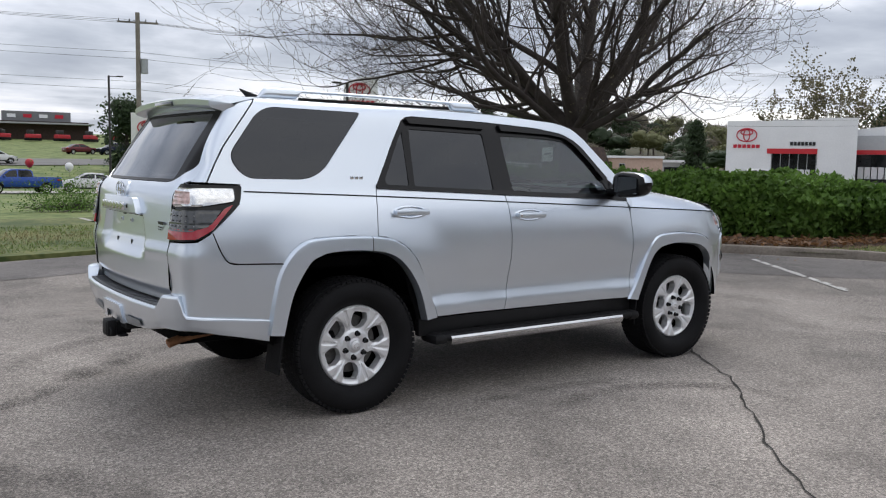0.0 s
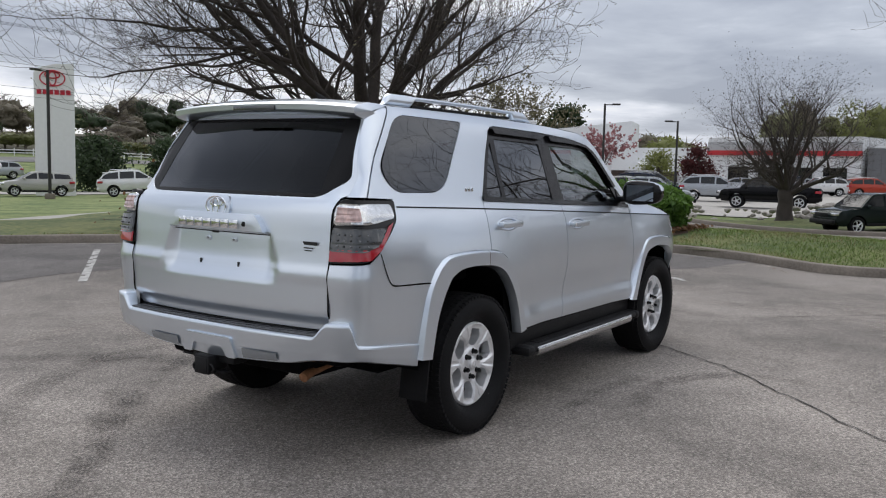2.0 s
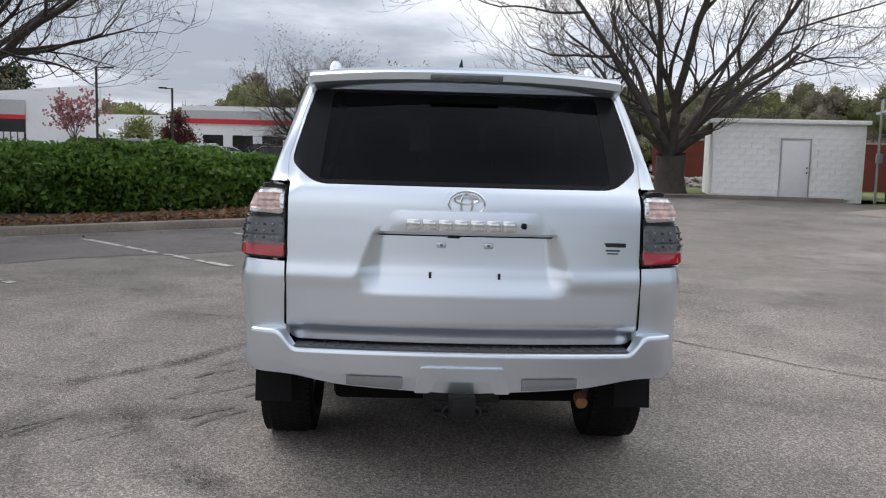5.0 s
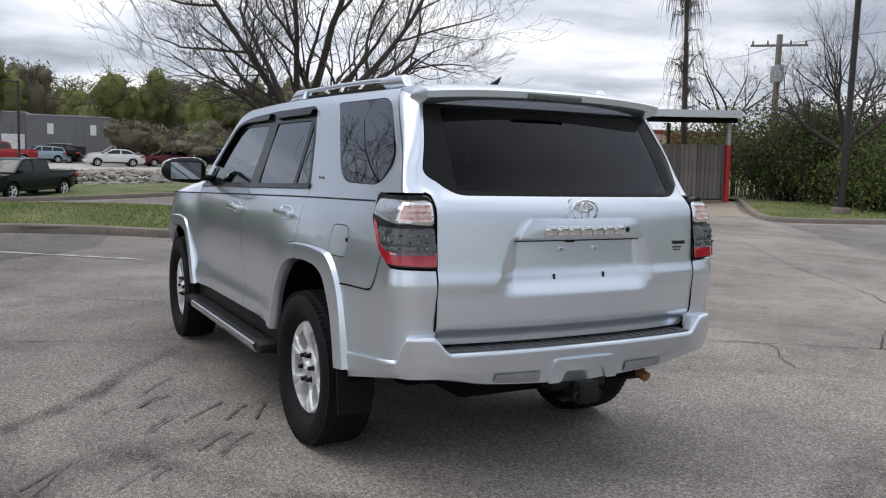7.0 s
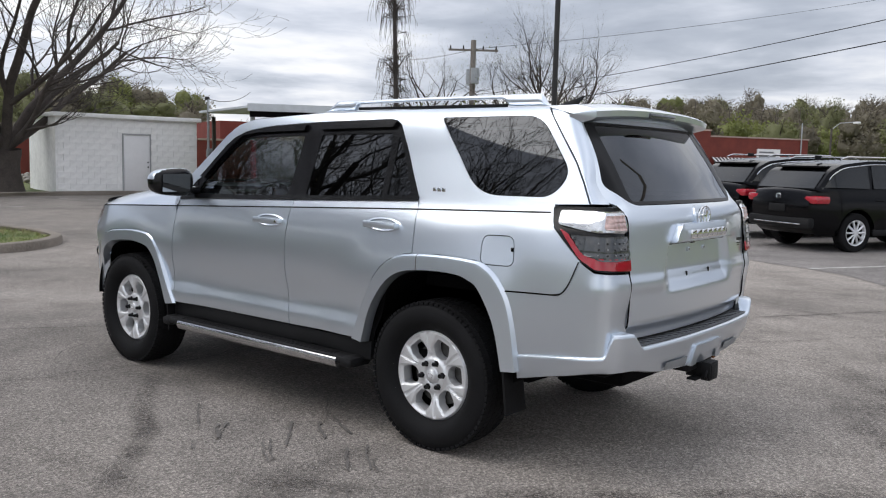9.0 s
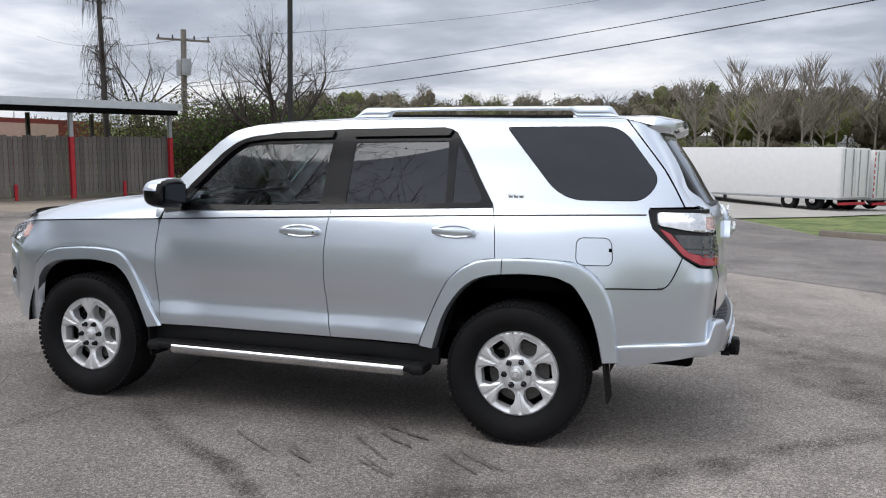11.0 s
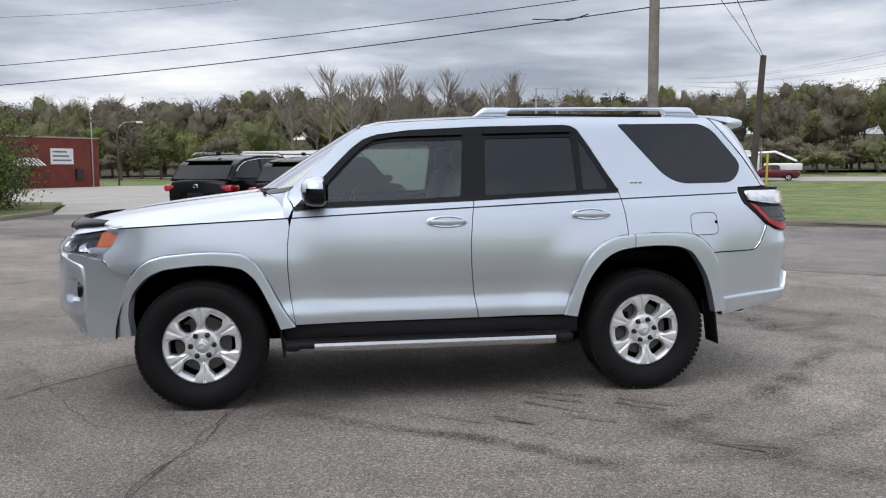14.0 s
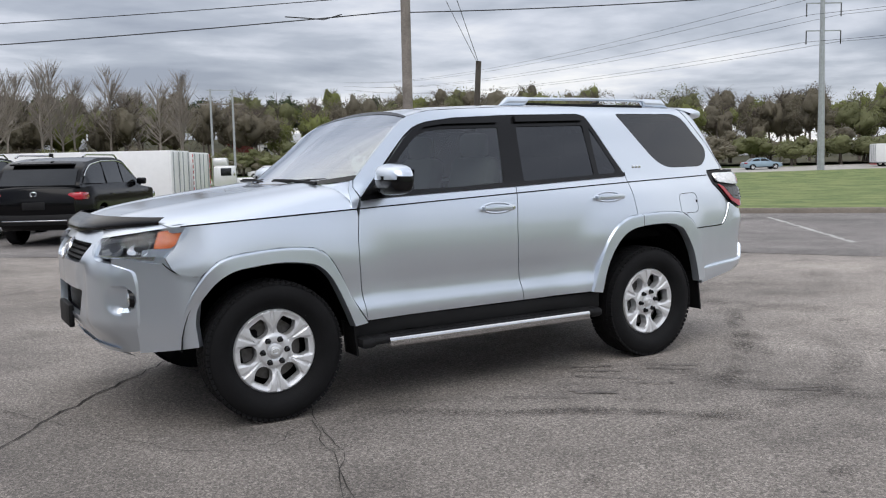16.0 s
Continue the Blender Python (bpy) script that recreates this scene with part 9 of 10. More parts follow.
def wire(a, b, sag, r=0.012, label="thin black overhead cable"):
    a, b = Vector(a), Vector(b)
    pts = [a.lerp(b, k / 40) - Vector((0, 0, sag * 4 * (k / 40) * (1 - k / 40))) for k in range(41)]
    ob = thing("overhead_cable", label, "cable", "overhead cables")
    part("cable", tube(pts, r, 5), WIRE, ob)
    return ob


wire((-7.35, -13.35, 5.50), (20.7, -28.3, 4.5), 0.35, 0.011)
wire((-7.35, -13.35, 5.10), (20.7, -28.3, 3.8), 0.35, 0.014)
wire((-7.35, -13.35, 5.55), (-24, -3.0, 6.6), 0.3, 0.011)
wire((-7.35, -13.35, 5.05), (-24, -3.0, 6.2), 0.3, 0.014)
bm = bmesh.new()
lp = thing("cable_loop", "coil of spare cable hanging on the line", "cable")
part("coil", tube([(-6.0, -14.05, 5.02), (-5.6, -14.25, 4.90), (-5.2, -14.45, 4.94), (-4.8, -14.7, 4.98)], 0.014, 6), WIRE, lp)
wire((-13.5, -19.5, 4.75), (-7.35, -13.35, 7.4), 0.05, 0.008)
wire((-13.5, -19.5, 4.85), (-7.35, -13.35, 9.2), 0.05, 0.010)
for i, dz in enumerate((10.85, 10.75, 10.65, 8.9, 8.5, 7.1, 6.6)):
    off = (i % 3 - 1) * 0.9 if i < 3 else 0
    wire((12.8 + off, 50.4 - off * 0.3, gz(12.8, 50.4) + dz), (-45, 62, dz + 0.6 + 0.2 * i), 0.7, 0.010)
    wire((12.8 + off, 50.4 - off * 0.3, gz(12.8, 50.4) + dz), (75, 34, dz - 1.0), 0.9, 0.010)
wire((22.6, -15.05, 3.45), (31.5, -24, 4.6), 0.25, 0.014)
wire((20.7, -28.3, 6.6), (58, -60, 12), 0.6, 0.012)
wire((20.7, -28.3, 6.6), (2, -70, 16), 0.6, 0.010)
for k, z in enumerate((14.4, 17.4, 20.0)):
    for side in (-1.6, 1.6):
        wire((-86.6 + side, -58.4 - side * 0.6, z), (-124 + side, -265, 27.0 + 1.2 * k), 3.0, 0.022)
        wire((-86.6 + side, -58.4 - side * 0.6, z), (-95 + side, 20, z + 2), 1.5, 0.022)
for x, y, z, mt, lab in ((8.9, 63.7, 1.0, REDPAINT, "round red balloon over the car lot"), (11.5, 63.2, 0.75, SIGNWHITE, "round white balloon over the car lot"), (31.2, 66.5, 0.9, REDPAINT, "round red balloon over the car lot"), (33.2, 65.5, 0.7, SIGNWHITE, "round white balloon over the car lot")):
    bl_ = thing("balloon", lab, "balloon", "balloons", at=pose(x, y, z))
    bm = bmesh.new()
    bmesh.ops.create_uvsphere(bm, u_segments=16, v_segments=10, radius=0.30)
    for v in bm.verts:
        if v.co.z < 0:
            v.co.z *= 1.25
            v.co.x *= 1 + v.co.z * 0.5
    part("skin", bm, mt, bl_)
    part("string", tube([(0, 0, -0.35), (0.05, 0, gz(x, y) - z)], 0.01, 4), WIRE, bl_)

# ---------------------------------------------------------------- other vehicles
def paint(name, c, metal=0.3):
    dark = max(c) < 0.04
    return material(name, c, rough=0.16 if dark else 0.28, metal=metal, vary=0.05, scale=2, coat=0.1 if dark else 0.3, spec=0.2 if dark else 0.5)


PAINT = {k: paint("paint_" + k, c) for k, c in dict(black=(0.004, 0.004, 0.005), darkgreen=(0.018, 0.026, 0.024), silver=(0.42, 0.44, 0.47), white=(0.74, 0.74, 0.74), red=(0.30, 0.012, 0.018),
         maroon=(0.12, 0.010, 0.016), blue=(0.020, 0.075, 0.36), grey=(0.10, 0.105, 0.11), lightblue=(0.30, 0.40, 0.48), beige=(0.46, 0.45, 0.42), orange=(0.42, 0.05, 0.025), navy=(0.012, 0.016, 0.035)).items()}
CARS = {
    # body outline and cabin outline as (x, z), x ahead; length, width, wheel places and radius
    "sedan": dict(body=[(-2.35, 0.42), (-2.38, 0.72), (-2.28, 0.95), (-1.70, 1.00), (0.85, 0.98), (1.85, 0.86), (2.28, 0.70), (2.34, 0.42), (2.20, 0.26), (-2.25, 0.26)],
                  cabin=[(-1.75, 0.98), (-1.05, 1.40), (-0.20, 1.46), (0.25, 1.42), (1.05, 0.97)], w=1.80, axles=(-1.38, 1.42), r=0.33),
    "hatch": dict(body=[(-2.05, 0.42), (-2.10, 0.75), (-2.00, 1.00), (0.95, 0.98), (1.70, 0.88), (2.05, 0.72), (2.10, 0.42), (2.0, 0.26), (-1.95, 0.26)],
                  cabin=[(-2.00, 1.00), (-1.75, 1.40), (-0.20, 1.50), (0.30, 1.46), (1.10, 0.98)], w=1.76, axles=(-1.28, 1.30), r=0.32),
    "suv": dict(body=[(-2.25, 0.50), (-2.32, 0.80), (-2.24, 1.10), (-2.10, 1.12), (0.95, 1.08), (1.80, 1.00), (2.22, 0.84), (2.30, 0.50), (2.12, 0.30), (-2.12, 0.30)],
                cabin=[(-2.20, 1.10), (-1.90, 1.46), (-1.60, 1.59), (-0.95, 1.665), (-0.10, 1.68), (0.32, 1.62), (1.15, 1.07)], w=1.84, axles=(-1.33, 1.36), r=0.36),
    "pickup": dict(body=[(-2.70, 0.55), (-2.74, 0.80), (-2.70, 1.10), (-0.72, 1.12), (-0.70, 1.14), (1.25, 1.12), (2.35, 1.02), (2.55, 0.86), (2.58, 0.52), (2.40, 0.36), (-2.55, 0.40)],
                   cabin=[(-0.78, 1.11), (-0.70, 1.62), (-0.45, 1.72), (0.55, 1.72), (0.85, 1.66), (1.50, 1.10)], w=1.86, axles=(-1.62, 1.62), r=0.38),
}


def vehicle(kind, colour, label, x, y, heading, scale=1.0, fine=False, category="car", glasses=None, name=None, dz=0.0):
    """A parked vehicle: rounded body with arches cut by dark wells, glazed cabin, lamps, bumpers and wheels."""
    d = CARS[kind]
    mat = PAINT[colour]
    g = gz(x, y)
    a = radians(heading)
    tilt = math.degrees(math.atan2(gz(x + math.cos(a), y + math.sin(a)) - gz(x - math.cos(a), y - math.sin(a)), 2))
    car = thing(name or {"suv": "suv", "pickup": "pickup_truck"}.get(kind, "car"), label, category, at=pose(x, y, g + dz, 0, -tilt, heading) @ Matrix.Diagonal((scale, scale, scale, 1)))
    hw = d["w"] / 2
    zb, zt = min(p[1] for p in d["body"]), max(p[1] for p in d["body"])
    xe = max(abs(p[0]) for p in d["body"])

    def half(px, z, top=False):
        ends = 0.16 * smooth(0.72, 1.0, abs(px) / xe) ** 1.5 * hw * 1.3
        tuck = 0.10 * smooth(zb + 0.18, zb, z) + 0.05 * smooth(zt - 0.22, zt, z)
        return hw - ends - tuck
    outline = rounded(d["body"], 0.12, 4)
    cuts = []
    R = d["r"] + 0.07
    for ax in d["axles"]:
        cuts.append([(ax + R * math.cos(t_), d["r"] + R * math.sin(t_)) for t_ in (math.pi * k / 12 for k in range(13))])
    line = []
    low = [p for p in outline]
    body = bmesh.new()
    for s in (1, -1):
        b2 = sheet(outline, cuts, 0.14, lambda px, pz: Vector((px, s * half(px, pz), pz)), 0, 0.08)
        me_ = bpy.data.meshes.new("tmp")
        b2.to_mesh(me_)
        b2.free()
        body.from_mesh(me_)
        bpy.data.meshes.remove(me_)
    # hood, boot, bumpers: strips across from the outline
    den = dense(outline, 0.08)
    rows = []
    for px, pz in den:
        h = half(px, pz)
        rows.append([body.verts.new((px + (0.05 * (1 - (k / 4 - 1) ** 2)) * (1 if px > 0 else -1) * smooth(0.8, 1.0, abs(px) / xe), h * (k / 4 - 1), pz + (0.035 * (1 - (k / 4 - 1) ** 2) if pz > zt - 0.3 else 0))) for k in range(9)])
    for r0, r1 in zip(rows, rows[1:] + rows[:1]):
        for k in range(8):
            body.faces.new((r0[k], r0[k + 1], r1[k + 1], r1[k]))
    bmesh.ops.remove_doubles(body, verts=body.verts, dist=0.004)
    bmesh.ops.recalc_face_normals(body, faces=body.faces)
    part("body", body, mat, car, angle=32)
    # cabin
    cab = rounded(d["cabin"], 0.10, 4)
    cz0, cz1 = min(p[1] for p in cab), max(p[1] for p in cab)

    def chalf(px, z):
        return hw * 0.955 - 0.26 * max(0, (z - cz0) / (cz1 - cz0)) * 0.62 - 0.03 * smooth(0.9, 1, (z - cz0) / (cz1 - cz0)) - 0.10 * smooth(0.75, 1.0, abs(px) / xe) * hw
    shell_ = bmesh.new()
    rows = []
    for px, pz in dense(cab, 0.08):
        h = chalf(px, pz)
        rows.append([shell_.verts.new((px + 0.10 * (1 - (k / 4 - 1) ** 2) * smooth(cz1, cz0, pz) * (1 if px > 0 else -0.4), h * (k / 4 - 1), pz + 0.02 * (1 - (k / 4 - 1) ** 2))) for k in range(9)])
    for r0, r1 in zip(rows, rows[1:] + rows[:1]):
        for k in range(8):
            shell_.faces.new((r0[k], r0[k + 1], r1[k + 1], r1[k]))
    shell_.faces.new([r[0] for r in rows])
    shell_.faces.new([r[8] for r in rows][::-1])
    bmesh.ops.recalc_face_normals(shell_, faces=shell_.faces)
    part("cabin", shell_, mat, car, angle=32)
    glazed = shrink(cab, 0.075)
    glazed = [(px, max(pz, cz0 + 0.045)) for px, pz in glazed]
    x0, x1 = min(p[0] for p in glazed), max(p[0] for p in glazed)
    for s in (1, -1):
        pill = [lerp(x0, x1, f) for f in ((0.36, 0.66) if kind in ("suv", "hatch") else (0.47,))]
        cutx = [x0 - 1] + pill + [x1 + 1]
        for p0, p1 in zip(cutx, cutx[1:]):
            pts = [(px, pz) for px, pz in dense(glazed, 0.03) if p0 + 0.035 < px < p1 - 0.035]
            if len(pts) > 5:
                bm = sheet(pts, (), 0.12, lambda px, pz: Vector((px, s * (chalf(px, pz) + 0.006), pz)), 0, 0.08)
                part("side_window", bm, DARKWIN, car)
        if fine:
            up_edge = [p for p in dense(glazed, 0.05) if p[1] > cz0 + 0.2 and p[0] < 1.1]
            up_edge.sort(key=lambda p: p[0])
            part("window_trim", tube([(px, s * (chalf(px, pz) + 0.010), pz + 0.01) for px, pz in spline(up_edge[::3], 30)], 0.009, 5), CHROME, car)
    # front and rear glass
    def end_glass(front):
        edge_ = sorted([p for p in d["cabin"]], key=lambda p: p[0])
        lo_, hi_ = (edge_[-1], edge_[-2]) if front else (edge_[0], edge_[1])
        sgn_ = 1 if front else -0.4

        def f(u, v):
            px, pz = lerp(lo_[0], hi_[0], 0.10 + 0.84 * v), lerp(lo_[1], hi_[1], 0.10 + 0.84 * v)
            k = (2 * u - 1)
            return Vector((px + (0.10 * (1 - k * k) * smooth(cz1, cz0, pz)) * sgn_ + (0.014 if front else -0.014), k * (chalf(px, pz) - 0.07), pz + 0.014))
        bm = patch(f, 10, 6)
        part("windscreen" if front else "rear_window", bm, DARKWIN, car)
    end_glass(True)
    end_glass(False)
    # lamps, bumpers, plate, mirrors, handles
    zl = lerp(zb, zt, 0.74)
    for s in (1, -1):
        part("tail_lamp", box(-xe + 0.20, s * (hw - 0.22), zl + 0.04, 0.34, 0.40, 0.15, 0.05), LAMPRED, car, "red tail lamp")
        part("head_lamp", box(xe - 0.16, s * (hw - 0.26), zl - 0.06, 0.20, 0.34, 0.13, 0.04), REFLECTOR, car)
        part("door_mirror", box(x1 - 0.25, s * (hw + 0.06), cz0 + 0.10, 0.12, 0.20, 0.14, 0.04), mat, car)
        part("sill", box(0, s * (hw - 0.05), zb + 0.06, d["axles"][1] - d["axles"][0] - 2 * R, 0.08, 0.12, 0.02), TRIM, car)
    part("bumper", box(-xe + 0.06, 0, zb + 0.22, 0.16, hw * 1.72, 0.20, 0.05), TRIM if fine else mat, car)
    part("bumper", box(xe - 0.06, 0, zb + 0.18, 0.16, hw * 1.66, 0.20, 0.05), TRIM if kind != "sedan" else mat, car)
    part("plate_panel", box(-xe - 0.02, 0, zl - 0.13, 0.05, 0.42, 0.14, 0.01), TRIM if fine else SOFFIT, car)
    part("grille", box(xe - 0.01, 0, zl - 0.10, 0.06, hw * 0.9, 0.16, 0.02), TRIM, car)
    part("underside", box(0, 0, zb + 0.12, xe * 1.8, hw * 1.5, 0.22), VOID, car, soft=False)
    if kind == "suv":
        for s in (1, -1):
            part("roof_rail", tube([(-1.55, s * hw * 0.70, cz1 + 0.0), (-1.40, s * hw * 0.70, cz1 + 0.05), (0.10, s * hw * 0.70, cz1 + 0.06), (0.28, s * hw * 0.70, cz1 - 0.02)], 0.018, 6), STEEL, car)
        part("rear_spoiler", box(-1.80, 0, cz1 - 0.135, 0.30, hw * 1.26, 0.040, 0.015), mat, car)
    if fine:
        part("tailgate_strip", box(-xe + 0.035, 0, zl + 0.02, 0.03, 0.95, 0.030, 0.006), CHROME, car, "chrome strip over the plate")
        part("bumper_strip", box(-xe - 0.02, 0, zb + 0.20, 0.04, hw * 1.3, 0.022, 0.005), CHROME, car)
        part("rear_wiper", tube([(-2.12, 0.02, 1.24), (-2.10, -0.30, 1.27)], 0.010, 5), TRIM, car)
        bm = bmesh.new()
        add_tube(bm, [(-xe - 0.012, 0.055 * math.cos(t_), zl + 0.085 + 0.04 * math.sin(t_)) for t_ in (2 * math.pi * k / 24 for k in range(25))], 0.006, 5, caps=False)
        part("emblem", bm, CHROME, car, "plain chrome ring emblem")
        for s in (1, -1):
            for hx in (0.15, -0.80):
                part("door_handle", box(hx, s * (hw - 0.012), 0.95, 0.20, 0.03, 0.028, 0.01), mat, car)
            part("reflector", box(-xe + 0.02, s * (hw - 0.30), zb + 0.26, 0.03, 0.20, 0.05, 0.01), LAMPRED, car)
        part("shark_fin", box(-1.45, 0, cz1 + 0.045, 0.16, 0.03, 0.07, 0.012), TRIM, car)
    if kind == "pickup":
        part("bed_well", box(-1.70, 0, 1.135, 1.75, hw * 1.62, 0.02, 0.005), VOID, car, "dark open truck bed")
        for s in (1, -1):
            part("bed_rail", box(-1.70, s * (hw - 0.09), 1.14, 1.95, 0.10, 0.05, 0.015), mat, car)
        part("tailgate", box(-2.66, 0, 0.90, 0.06, hw * 1.6, 0.46, 0.02), mat, car)
    for ax in d["axles"]:
        for s in (1, -1):
            bm = bmesh.new()
            r_ = d["r"]
            add_lathe(bm, [(r_ * 0.62, 0.10), (r_ * 0.75, 0.115), (r_ * 0.94, 0.11), (r_, 0.085), (r_, -0.085), (r_ * 0.94, -0.11)], 28, centre=(0, 0, 0))
            wh = part("wheel", bm, RUBBER, car, "black tyre on a silver rim")
            wh.matrix_basis = pose(ax, s * (hw - 0.125), r_, 0, 0, 0 if s > 0 else 180)
            bm = bmesh.new()
            add_lathe(bm, [(r_ * 0.56, 0.06), (r_ * 0.66, 0.112), (r_ * 0.60, 0.105)], 28)
            for k in range(5 if not fine else 10):
                t_ = 2 * math.pi * k / (5 if not fine else 10)
                add_tube(bm, [(0.04 * math.cos(t_), 0.105, 0.04 * math.sin(t_)), (r_ * 0.6 * math.cos(t_), 0.100, r_ * 0.6 * math.sin(t_))], [0.036, 0.028] if not fine else [0.018, 0.022], 5)
            add_lathe(bm, [(0.0001, 0.118), (0.05, 0.112), (0.06, 0.09)], 12)
            part("rim", bm, ALLOY, wh)
            bm = bmesh.new()
            add_lathe(bm, [(0.0001, 0.055), (r_ * 0.62, 0.055)], 20)
            part("brake_back", bm, VOID, wh)
            bm = patch(lambda u, v: Vector((ax + R * math.cos(u * math.pi), s * lerp(hw - 0.40, hw - 0.03, v), r_ + R * math.sin(u * math.pi))), 12, 1)
            part("wheel_well", bm, VOID, car)
    return car


# the two black SUVs behind the silver one
vehicle("suv", "black", "glossy black compact suv seen from behind", 0.02, -14.29, -120, 1.0, fine=True)
vehicle("suv", "black", "black crossover with red wrap-round tail lamps", 1.97, -16.24, -120, 1.03, fine=True)
# east lane and dealer lot
vehicle("pickup", "darkgreen", "dark green older pickup truck at the lane kerb", 26.1, 0.60, 137, 0.75, category="truck")
for kind, colour, label, x, y, hd, sc in (
        ("pickup", "silver", "silver pickup truck on the dealer lot", 36.8, 12.6, -72, 0.93),
        ("suv", "silver", "silver suv on the dealer lot", 52.3, 13.6, -70, 1.0), ("sedan", "silver", "silver sedan on the dealer lot", 70.4, 16.3, -72, 1.0),
        ("pickup", "black", "black crew pickup on the dealer lot", 44.0, 8.2, 100, 0.98), ("suv", "grey", "dark grey suv parked by the warehouse", 55.6, 19.0, -70, 1.0),
        ("hatch", "beige", "pale hatchback behind the hedge", 46.4, 17.2, -75, 1.0), ("suv", "navy", "dark blue suv behind the hedge", 50.6, 17.6, -70, 1.0),
        ("pickup", "red", "bright red crew pickup before the warehouse", 75.8, -0.7, 85, 1.02), ("hatch", "lightblue", "pale blue hatchback before the warehouse", 80.4, -4.0, 100, 1.0),
        ("suv", "black", "black suv beside the waste container", 81.5, -5.2, 80, 1.0), ("sedan", "white", "white sedan on the far lot", 72.0, -9.0, 92, 1.0),
        ("suv", "white", "white suv behind a sedan", 77.7, -9.8, 90, 1.0), ("sedan", "maroon", "maroon sedan on the far lot", 74.5, -13.9, 95, 1.0),
        ("suv", "black", "black suv on the far lot", 73.4, -18.0, 90, 1.0), ("suv", "grey", "grey suv on the far lot", 76.4, -20.7, 90, 1.05), ("sedan", "white", "white sedan at the end of the far lot", 73.9, -23.4, 92, 1.0),
        ("suv", "orange", "orange-red suv before the service wing", 81.8, 8.2, -60, 1.0), ("suv", "darkgreen", "dark green suv before the warehouse", 83.2, 4.6, 80, 1.0),
        ("suv", "white", "white suv before the service wing", 79.6, 12.0, 120, 1.0), ("pickup", "maroon", "maroon pickup before the warehouse", 81.8, 1.4, 85, 1.0),
        ("hatch", "silver", "silver hatchback by the service wing", 84.3, 14.4, 110, 1.0), ("suv", "navy", "dark suv by the service wing", 87.0, 17.1, 110, 1.0),
        # north road and lots
        ("pickup", "blue", "bright blue pickup truck by the road", 8.0, 62.8, 185, 1.0), ("sedan", "white", "white sedan parked by the road", 13.9, 67.6, 172, 1.05),
        ("sedan", "maroon", "dark red car on the hillside road", 30.7, 140.8, 10, 1.1), ("suv", "navy", "dark suv on the hillside road", 35.4, 139.6, 190, 1.1),
        ("pickup", "navy", "dark navy pickup by the road", 21.4, 52.2, 150, 1.0), ("hatch", "beige", "pale silver coupe by the road", 26.7, 49.4, 155, 1.05),
        ("suv", "silver", "silver suv across the road", 40.8, 79.3, 160, 1.0), ("suv", "white", "white suv by the road", 30.8, 44.9, -35, 1.0), ("sedan", "navy", "dark sedan by the road", 33.8, 44.4, -38, 1.0),
        ("sedan", "grey", "grey sedan by the road", 36.8, 42.4, -38, 1.0), ("sedan", "white", "white car on the far lot", 8.5, 108.0, 0, 1.0), ("hatch", "white", "white hatchback on the far lot", 13.5, 107.0, 0, 1.0),
        ("sedan", "white", "white car behind the tree", 47.5, 29.5, -50, 1.0), ("suv", "navy", "dark blue suv parked by the used-vehicle sign", 15.7, 49.6, 165, 1.0),
        # south highway
        ("pickup", "maroon", "dark red pickup on the highway", -50.2, -82.6, -31, 1.0), ("sedan", "lightblue", "pale blue sedan on the highway", -86.5, -66.6, 150, 1.0),
        ("suv", "white", "white suv on the highway", -36.0, -103.5, -30, 1.0), ("sedan", "grey", "dark sedan on the highway", -40.5, -99.8, 150, 1.0), ("suv", "silver", "pale suv on the highway", 15.5, -119, 165, 1.0)):
    vehicle(kind, colour, label, x, y, hd, sc, category="truck" if kind == "pickup" else "car")


def trailer(x, y, heading, length, label, stripes=True):
    """A white box trailer on its wheels."""
    tr_ = thing("box_trailer", label, "trailer", at=pose(x, y, gz(x, y), 0, 0, heading))
    part("box_body", box(length / 2, 0, 1.65, length, 2.5, 2.20, 0.03), SIGNWHITE, tr_)
    part("side_rail", box(length / 2, 0, 0.54, length, 2.54, 0.10, 0.01), GALV, tr_)
    for s in (-0.62, 0.62):
        dr = part("rear_door", box(-0.02, s, 1.65, 0.05, 1.2, 2.10, 0.01), SIGNWHITE, tr_)
        for k in (-0.35, 0.35):
            part("lock_rod", tube([(-0.07, s + k, 0.65), (-0.07, s + k, 2.68)], 0.025, 6), GALV, dr)
    if stripes:
        for s in (-1.22, 1.22):
            for k in range(8):
                part("marker_stripe", box(-0.055, s, 0.7 + k * 0.27, 0.02, 0.06, 0.16), REDPAINT, tr_, "red and white marker tape" if k == 0 else "", soft=False)
    part("rear_guard", box(0.05, 0, 0.32, 0.10, 2.2, 0.12, 0.01), REDPAINT, tr_)
    for ax in (1.2, 2.4):
        for s in (1, -1):
            bm = bmesh.new()
            add_lathe(bm, [(0.2, 0.13), (0.36, 0.14), (0.4, 0.10), (0.4, -0.12)], 24, centre=(ax, s * 1.0, 0.4))
            part("wheel", bm, RUBBER, tr_)
    for s in (1, -1):
        part("landing_leg", box(length - 2.4, s * 0.8, 0.3, 0.14, 0.14, 0.6), GALV, tr_)
    return tr_


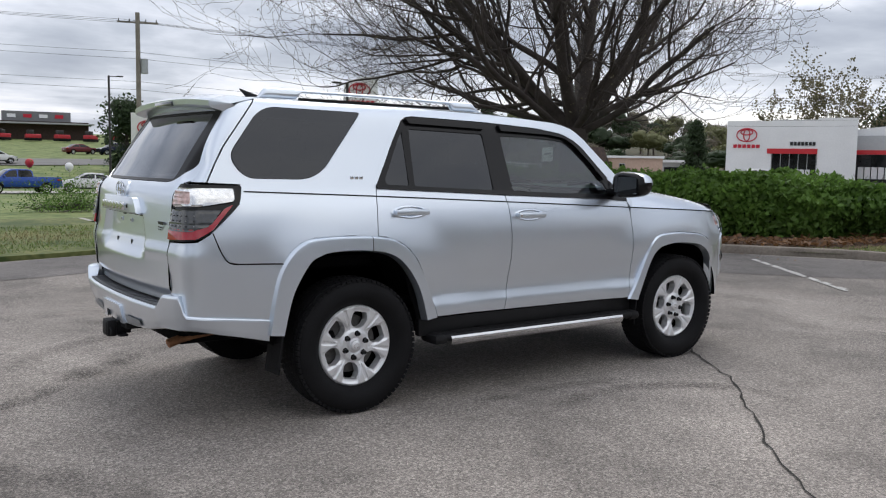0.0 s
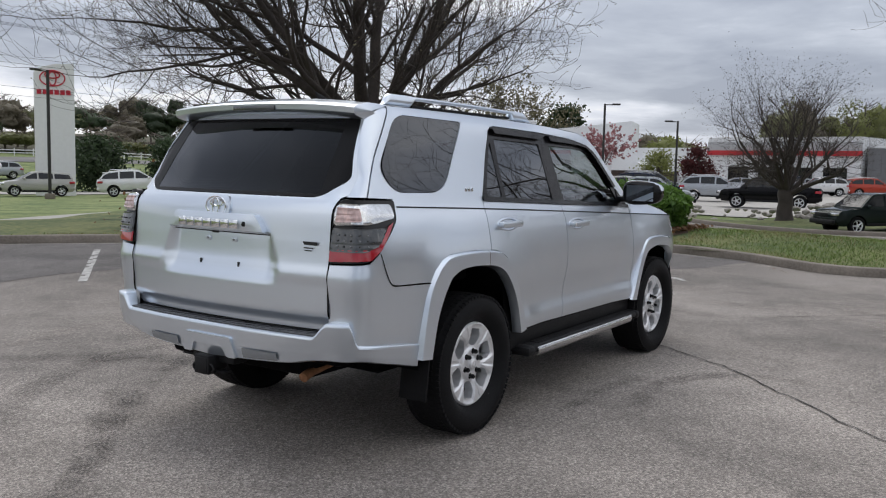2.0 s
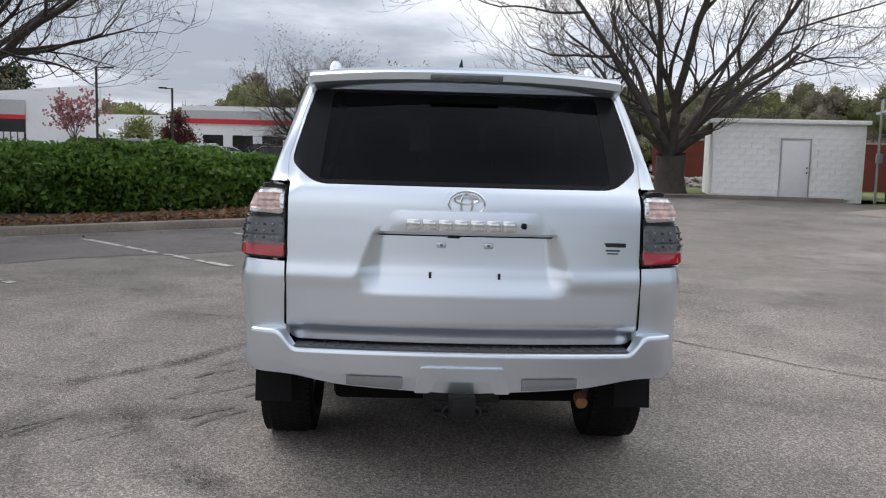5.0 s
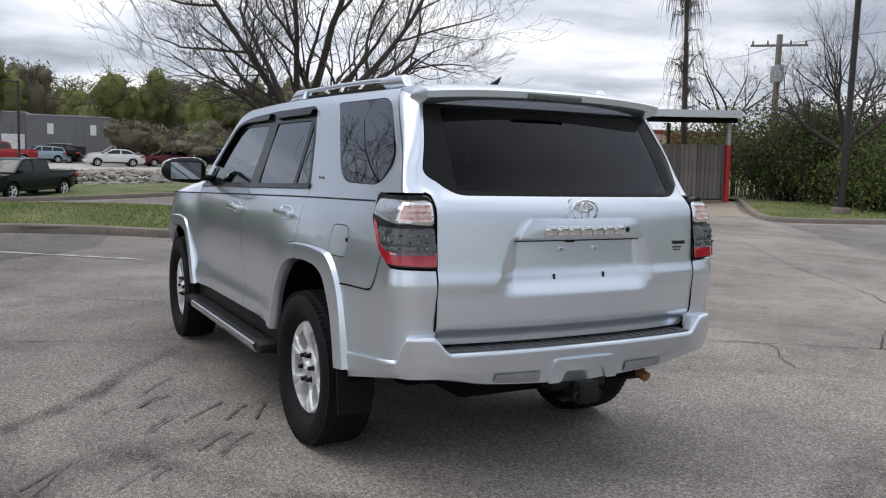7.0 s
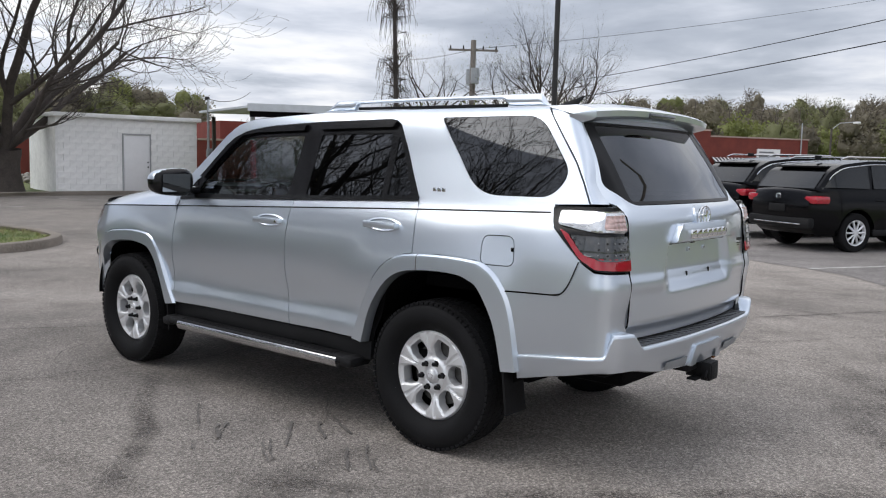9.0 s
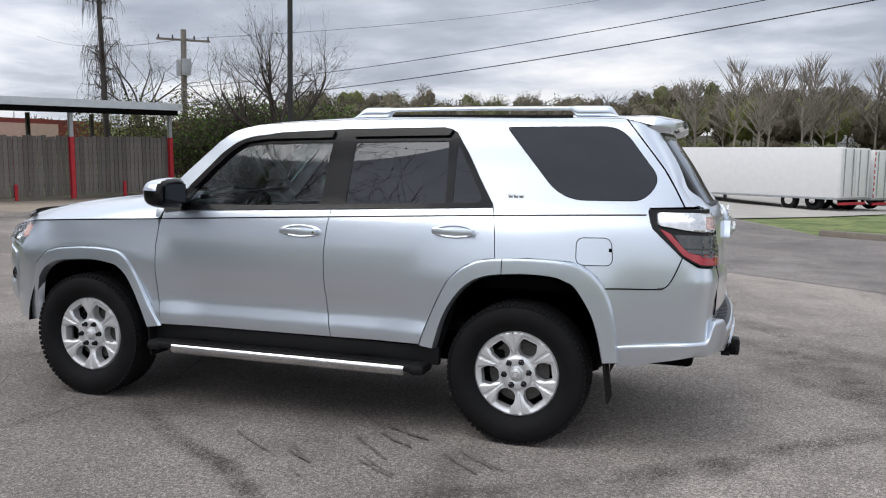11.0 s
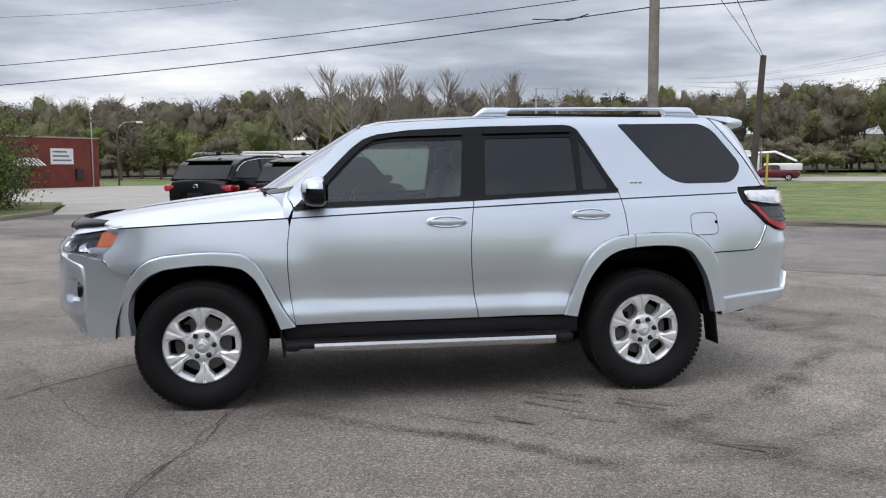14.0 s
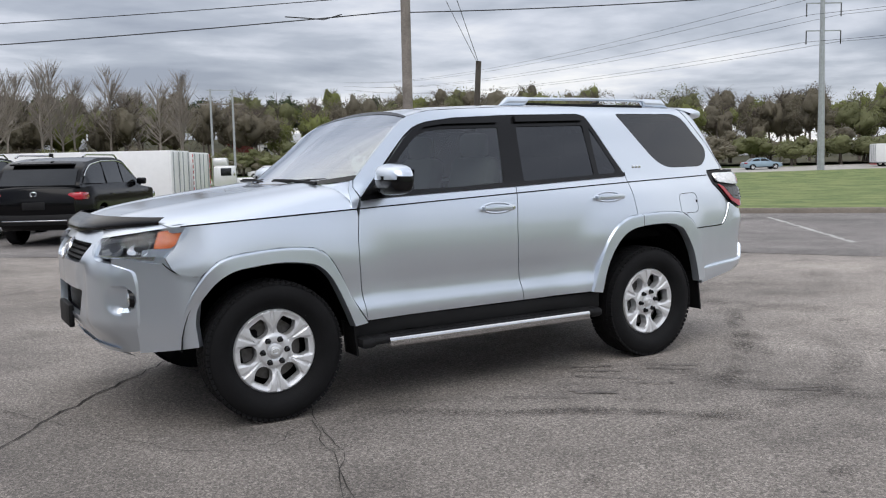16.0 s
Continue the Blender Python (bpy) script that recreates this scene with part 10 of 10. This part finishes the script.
trailer(-7.75, -36.5, -35, 13.5, "white box trailer with plain rear doors", False)
trailer(-9.4, -38.9, -35, 11.5, "white box trailer with red and white marker tape")
flat = thing("flatbed_trailer", "dark empty flatbed trailer on the grass", "trailer", at=pose(-16.3, -47.3, gz(-16.3, -47.3), 0, 0, -14))
part("deck", box(5.0, 0, 0.90, 10.0, 2.3, 0.16, 0.03), DARKMETAL, flat)
for ax in (1.0, 2.2, 6.0):
    for s in (1, -1):
        bm = bmesh.new()
        add_lathe(bm, [(0.22, 0.12), (0.42, 0.13), (0.46, 0.10), (0.46, -0.12)], 24, centre=(ax, s * 0.95, 0.46))
        part("wheel", bm, RUBBER, flat)
part("deck_edge", box(5.0, 0, 0.78, 10.0, 2.2, 0.08), DARKWOOD, flat)


def truck(x, y, heading, mat, label, load):
    """A conventional lorry: bonneted cab, chassis, a load."""
    t_ = thing("truck", label, "truck", at=pose(x, y, gz(x, y), 0, 0, heading))
    part("bonnet", box(2.9, 0, 1.25, 1.5, 1.9, 1.0, 0.18), mat, t_)
    part("cab", box(1.35, 0, 1.75, 1.8, 2.3, 2.0, 0.16), mat, t_)
    part("windscreen", box(2.20, 0, 2.25, 0.14, 1.95, 0.72, 0.05), DARKWIN, t_)
    for s in (1, -1):
        part("side_window", box(1.45, s * 1.15, 2.25, 0.85, 0.05, 0.62, 0.02), DARKWIN, t_)
        part("mirror", box(2.1, s * 1.42, 2.15, 0.10, 0.18, 0.5, 0.03), CHROME, t_)
        part("exhaust_pipe", tube([(0.35, s * 1.0, 1.2), (0.35, s * 1.0, 3.6)], 0.08, 8), CHROME, t_)
    part("grille", box(3.67, 0, 1.25, 0.06, 1.3, 0.75, 0.03), CHROME, t_)
    part("bumper", box(3.6, 0, 0.65, 0.30, 2.3, 0.34, 0.06), mat, t_)
    part("chassis", box(-0.6, 0, 0.80, 8.0, 0.9, 0.25, 0.02), DARKMETAL, t_)
    for ax in (2.9, -2.2, -3.4):
        for s in (1, -1):
            bm = bmesh.new()
            add_lathe(bm, [(0.25, 0.14), (0.46, 0.15), (0.5, 0.10), (0.5, -0.14)], 24, centre=(ax, s * 1.0, 0.5))
            part("wheel", bm, RUBBER, t_)
    if load == "dump":
        part("tipper_body", box(-2.1, 0, 1.75, 4.6, 2.3, 1.2, 0.08), DARKMETAL, t_)
    elif load == "fairing":
        part("roof_fairing", box(1.0, 0, 3.05, 1.2, 2.1, 0.7, 0.2), mat, t_)
    else:
        part("utility_body", box(-2.1, 0, 1.35, 4.2, 2.2, 0.8, 0.08), mat, t_)
        part("boom", tube([(-3.6, 0, 2.0), (-1.2, 0, 3.1), (1.6, 0, 2.9)], 0.14, 6), mat, t_)
        part("bucket", box(1.9, 0, 2.9, 0.7, 0.7, 0.8, 0.08), mat, t_)
    return t_


truck(40.6, -29.4, -55, PAINT["white"], "white bonneted lorry cab behind the fence", "fairing").scale = (0.9, 0.9, 0.9)
truck(-14.6, -55.5, 160, PAINT["white"], "white tractor unit behind a flatbed", "fairing").scale = (0.85, 0.85, 0.85)
truck(-45.5, -98.5, 152, PAINT["white"], "white tipper lorry on the highway", "dump")
truck(-53.0, -89.5, -31, PAINT["white"], "white bucket lorry on the highway", "bucket")
trailer(-96, -58, 140, 12, "white box trailer beyond the field", False)
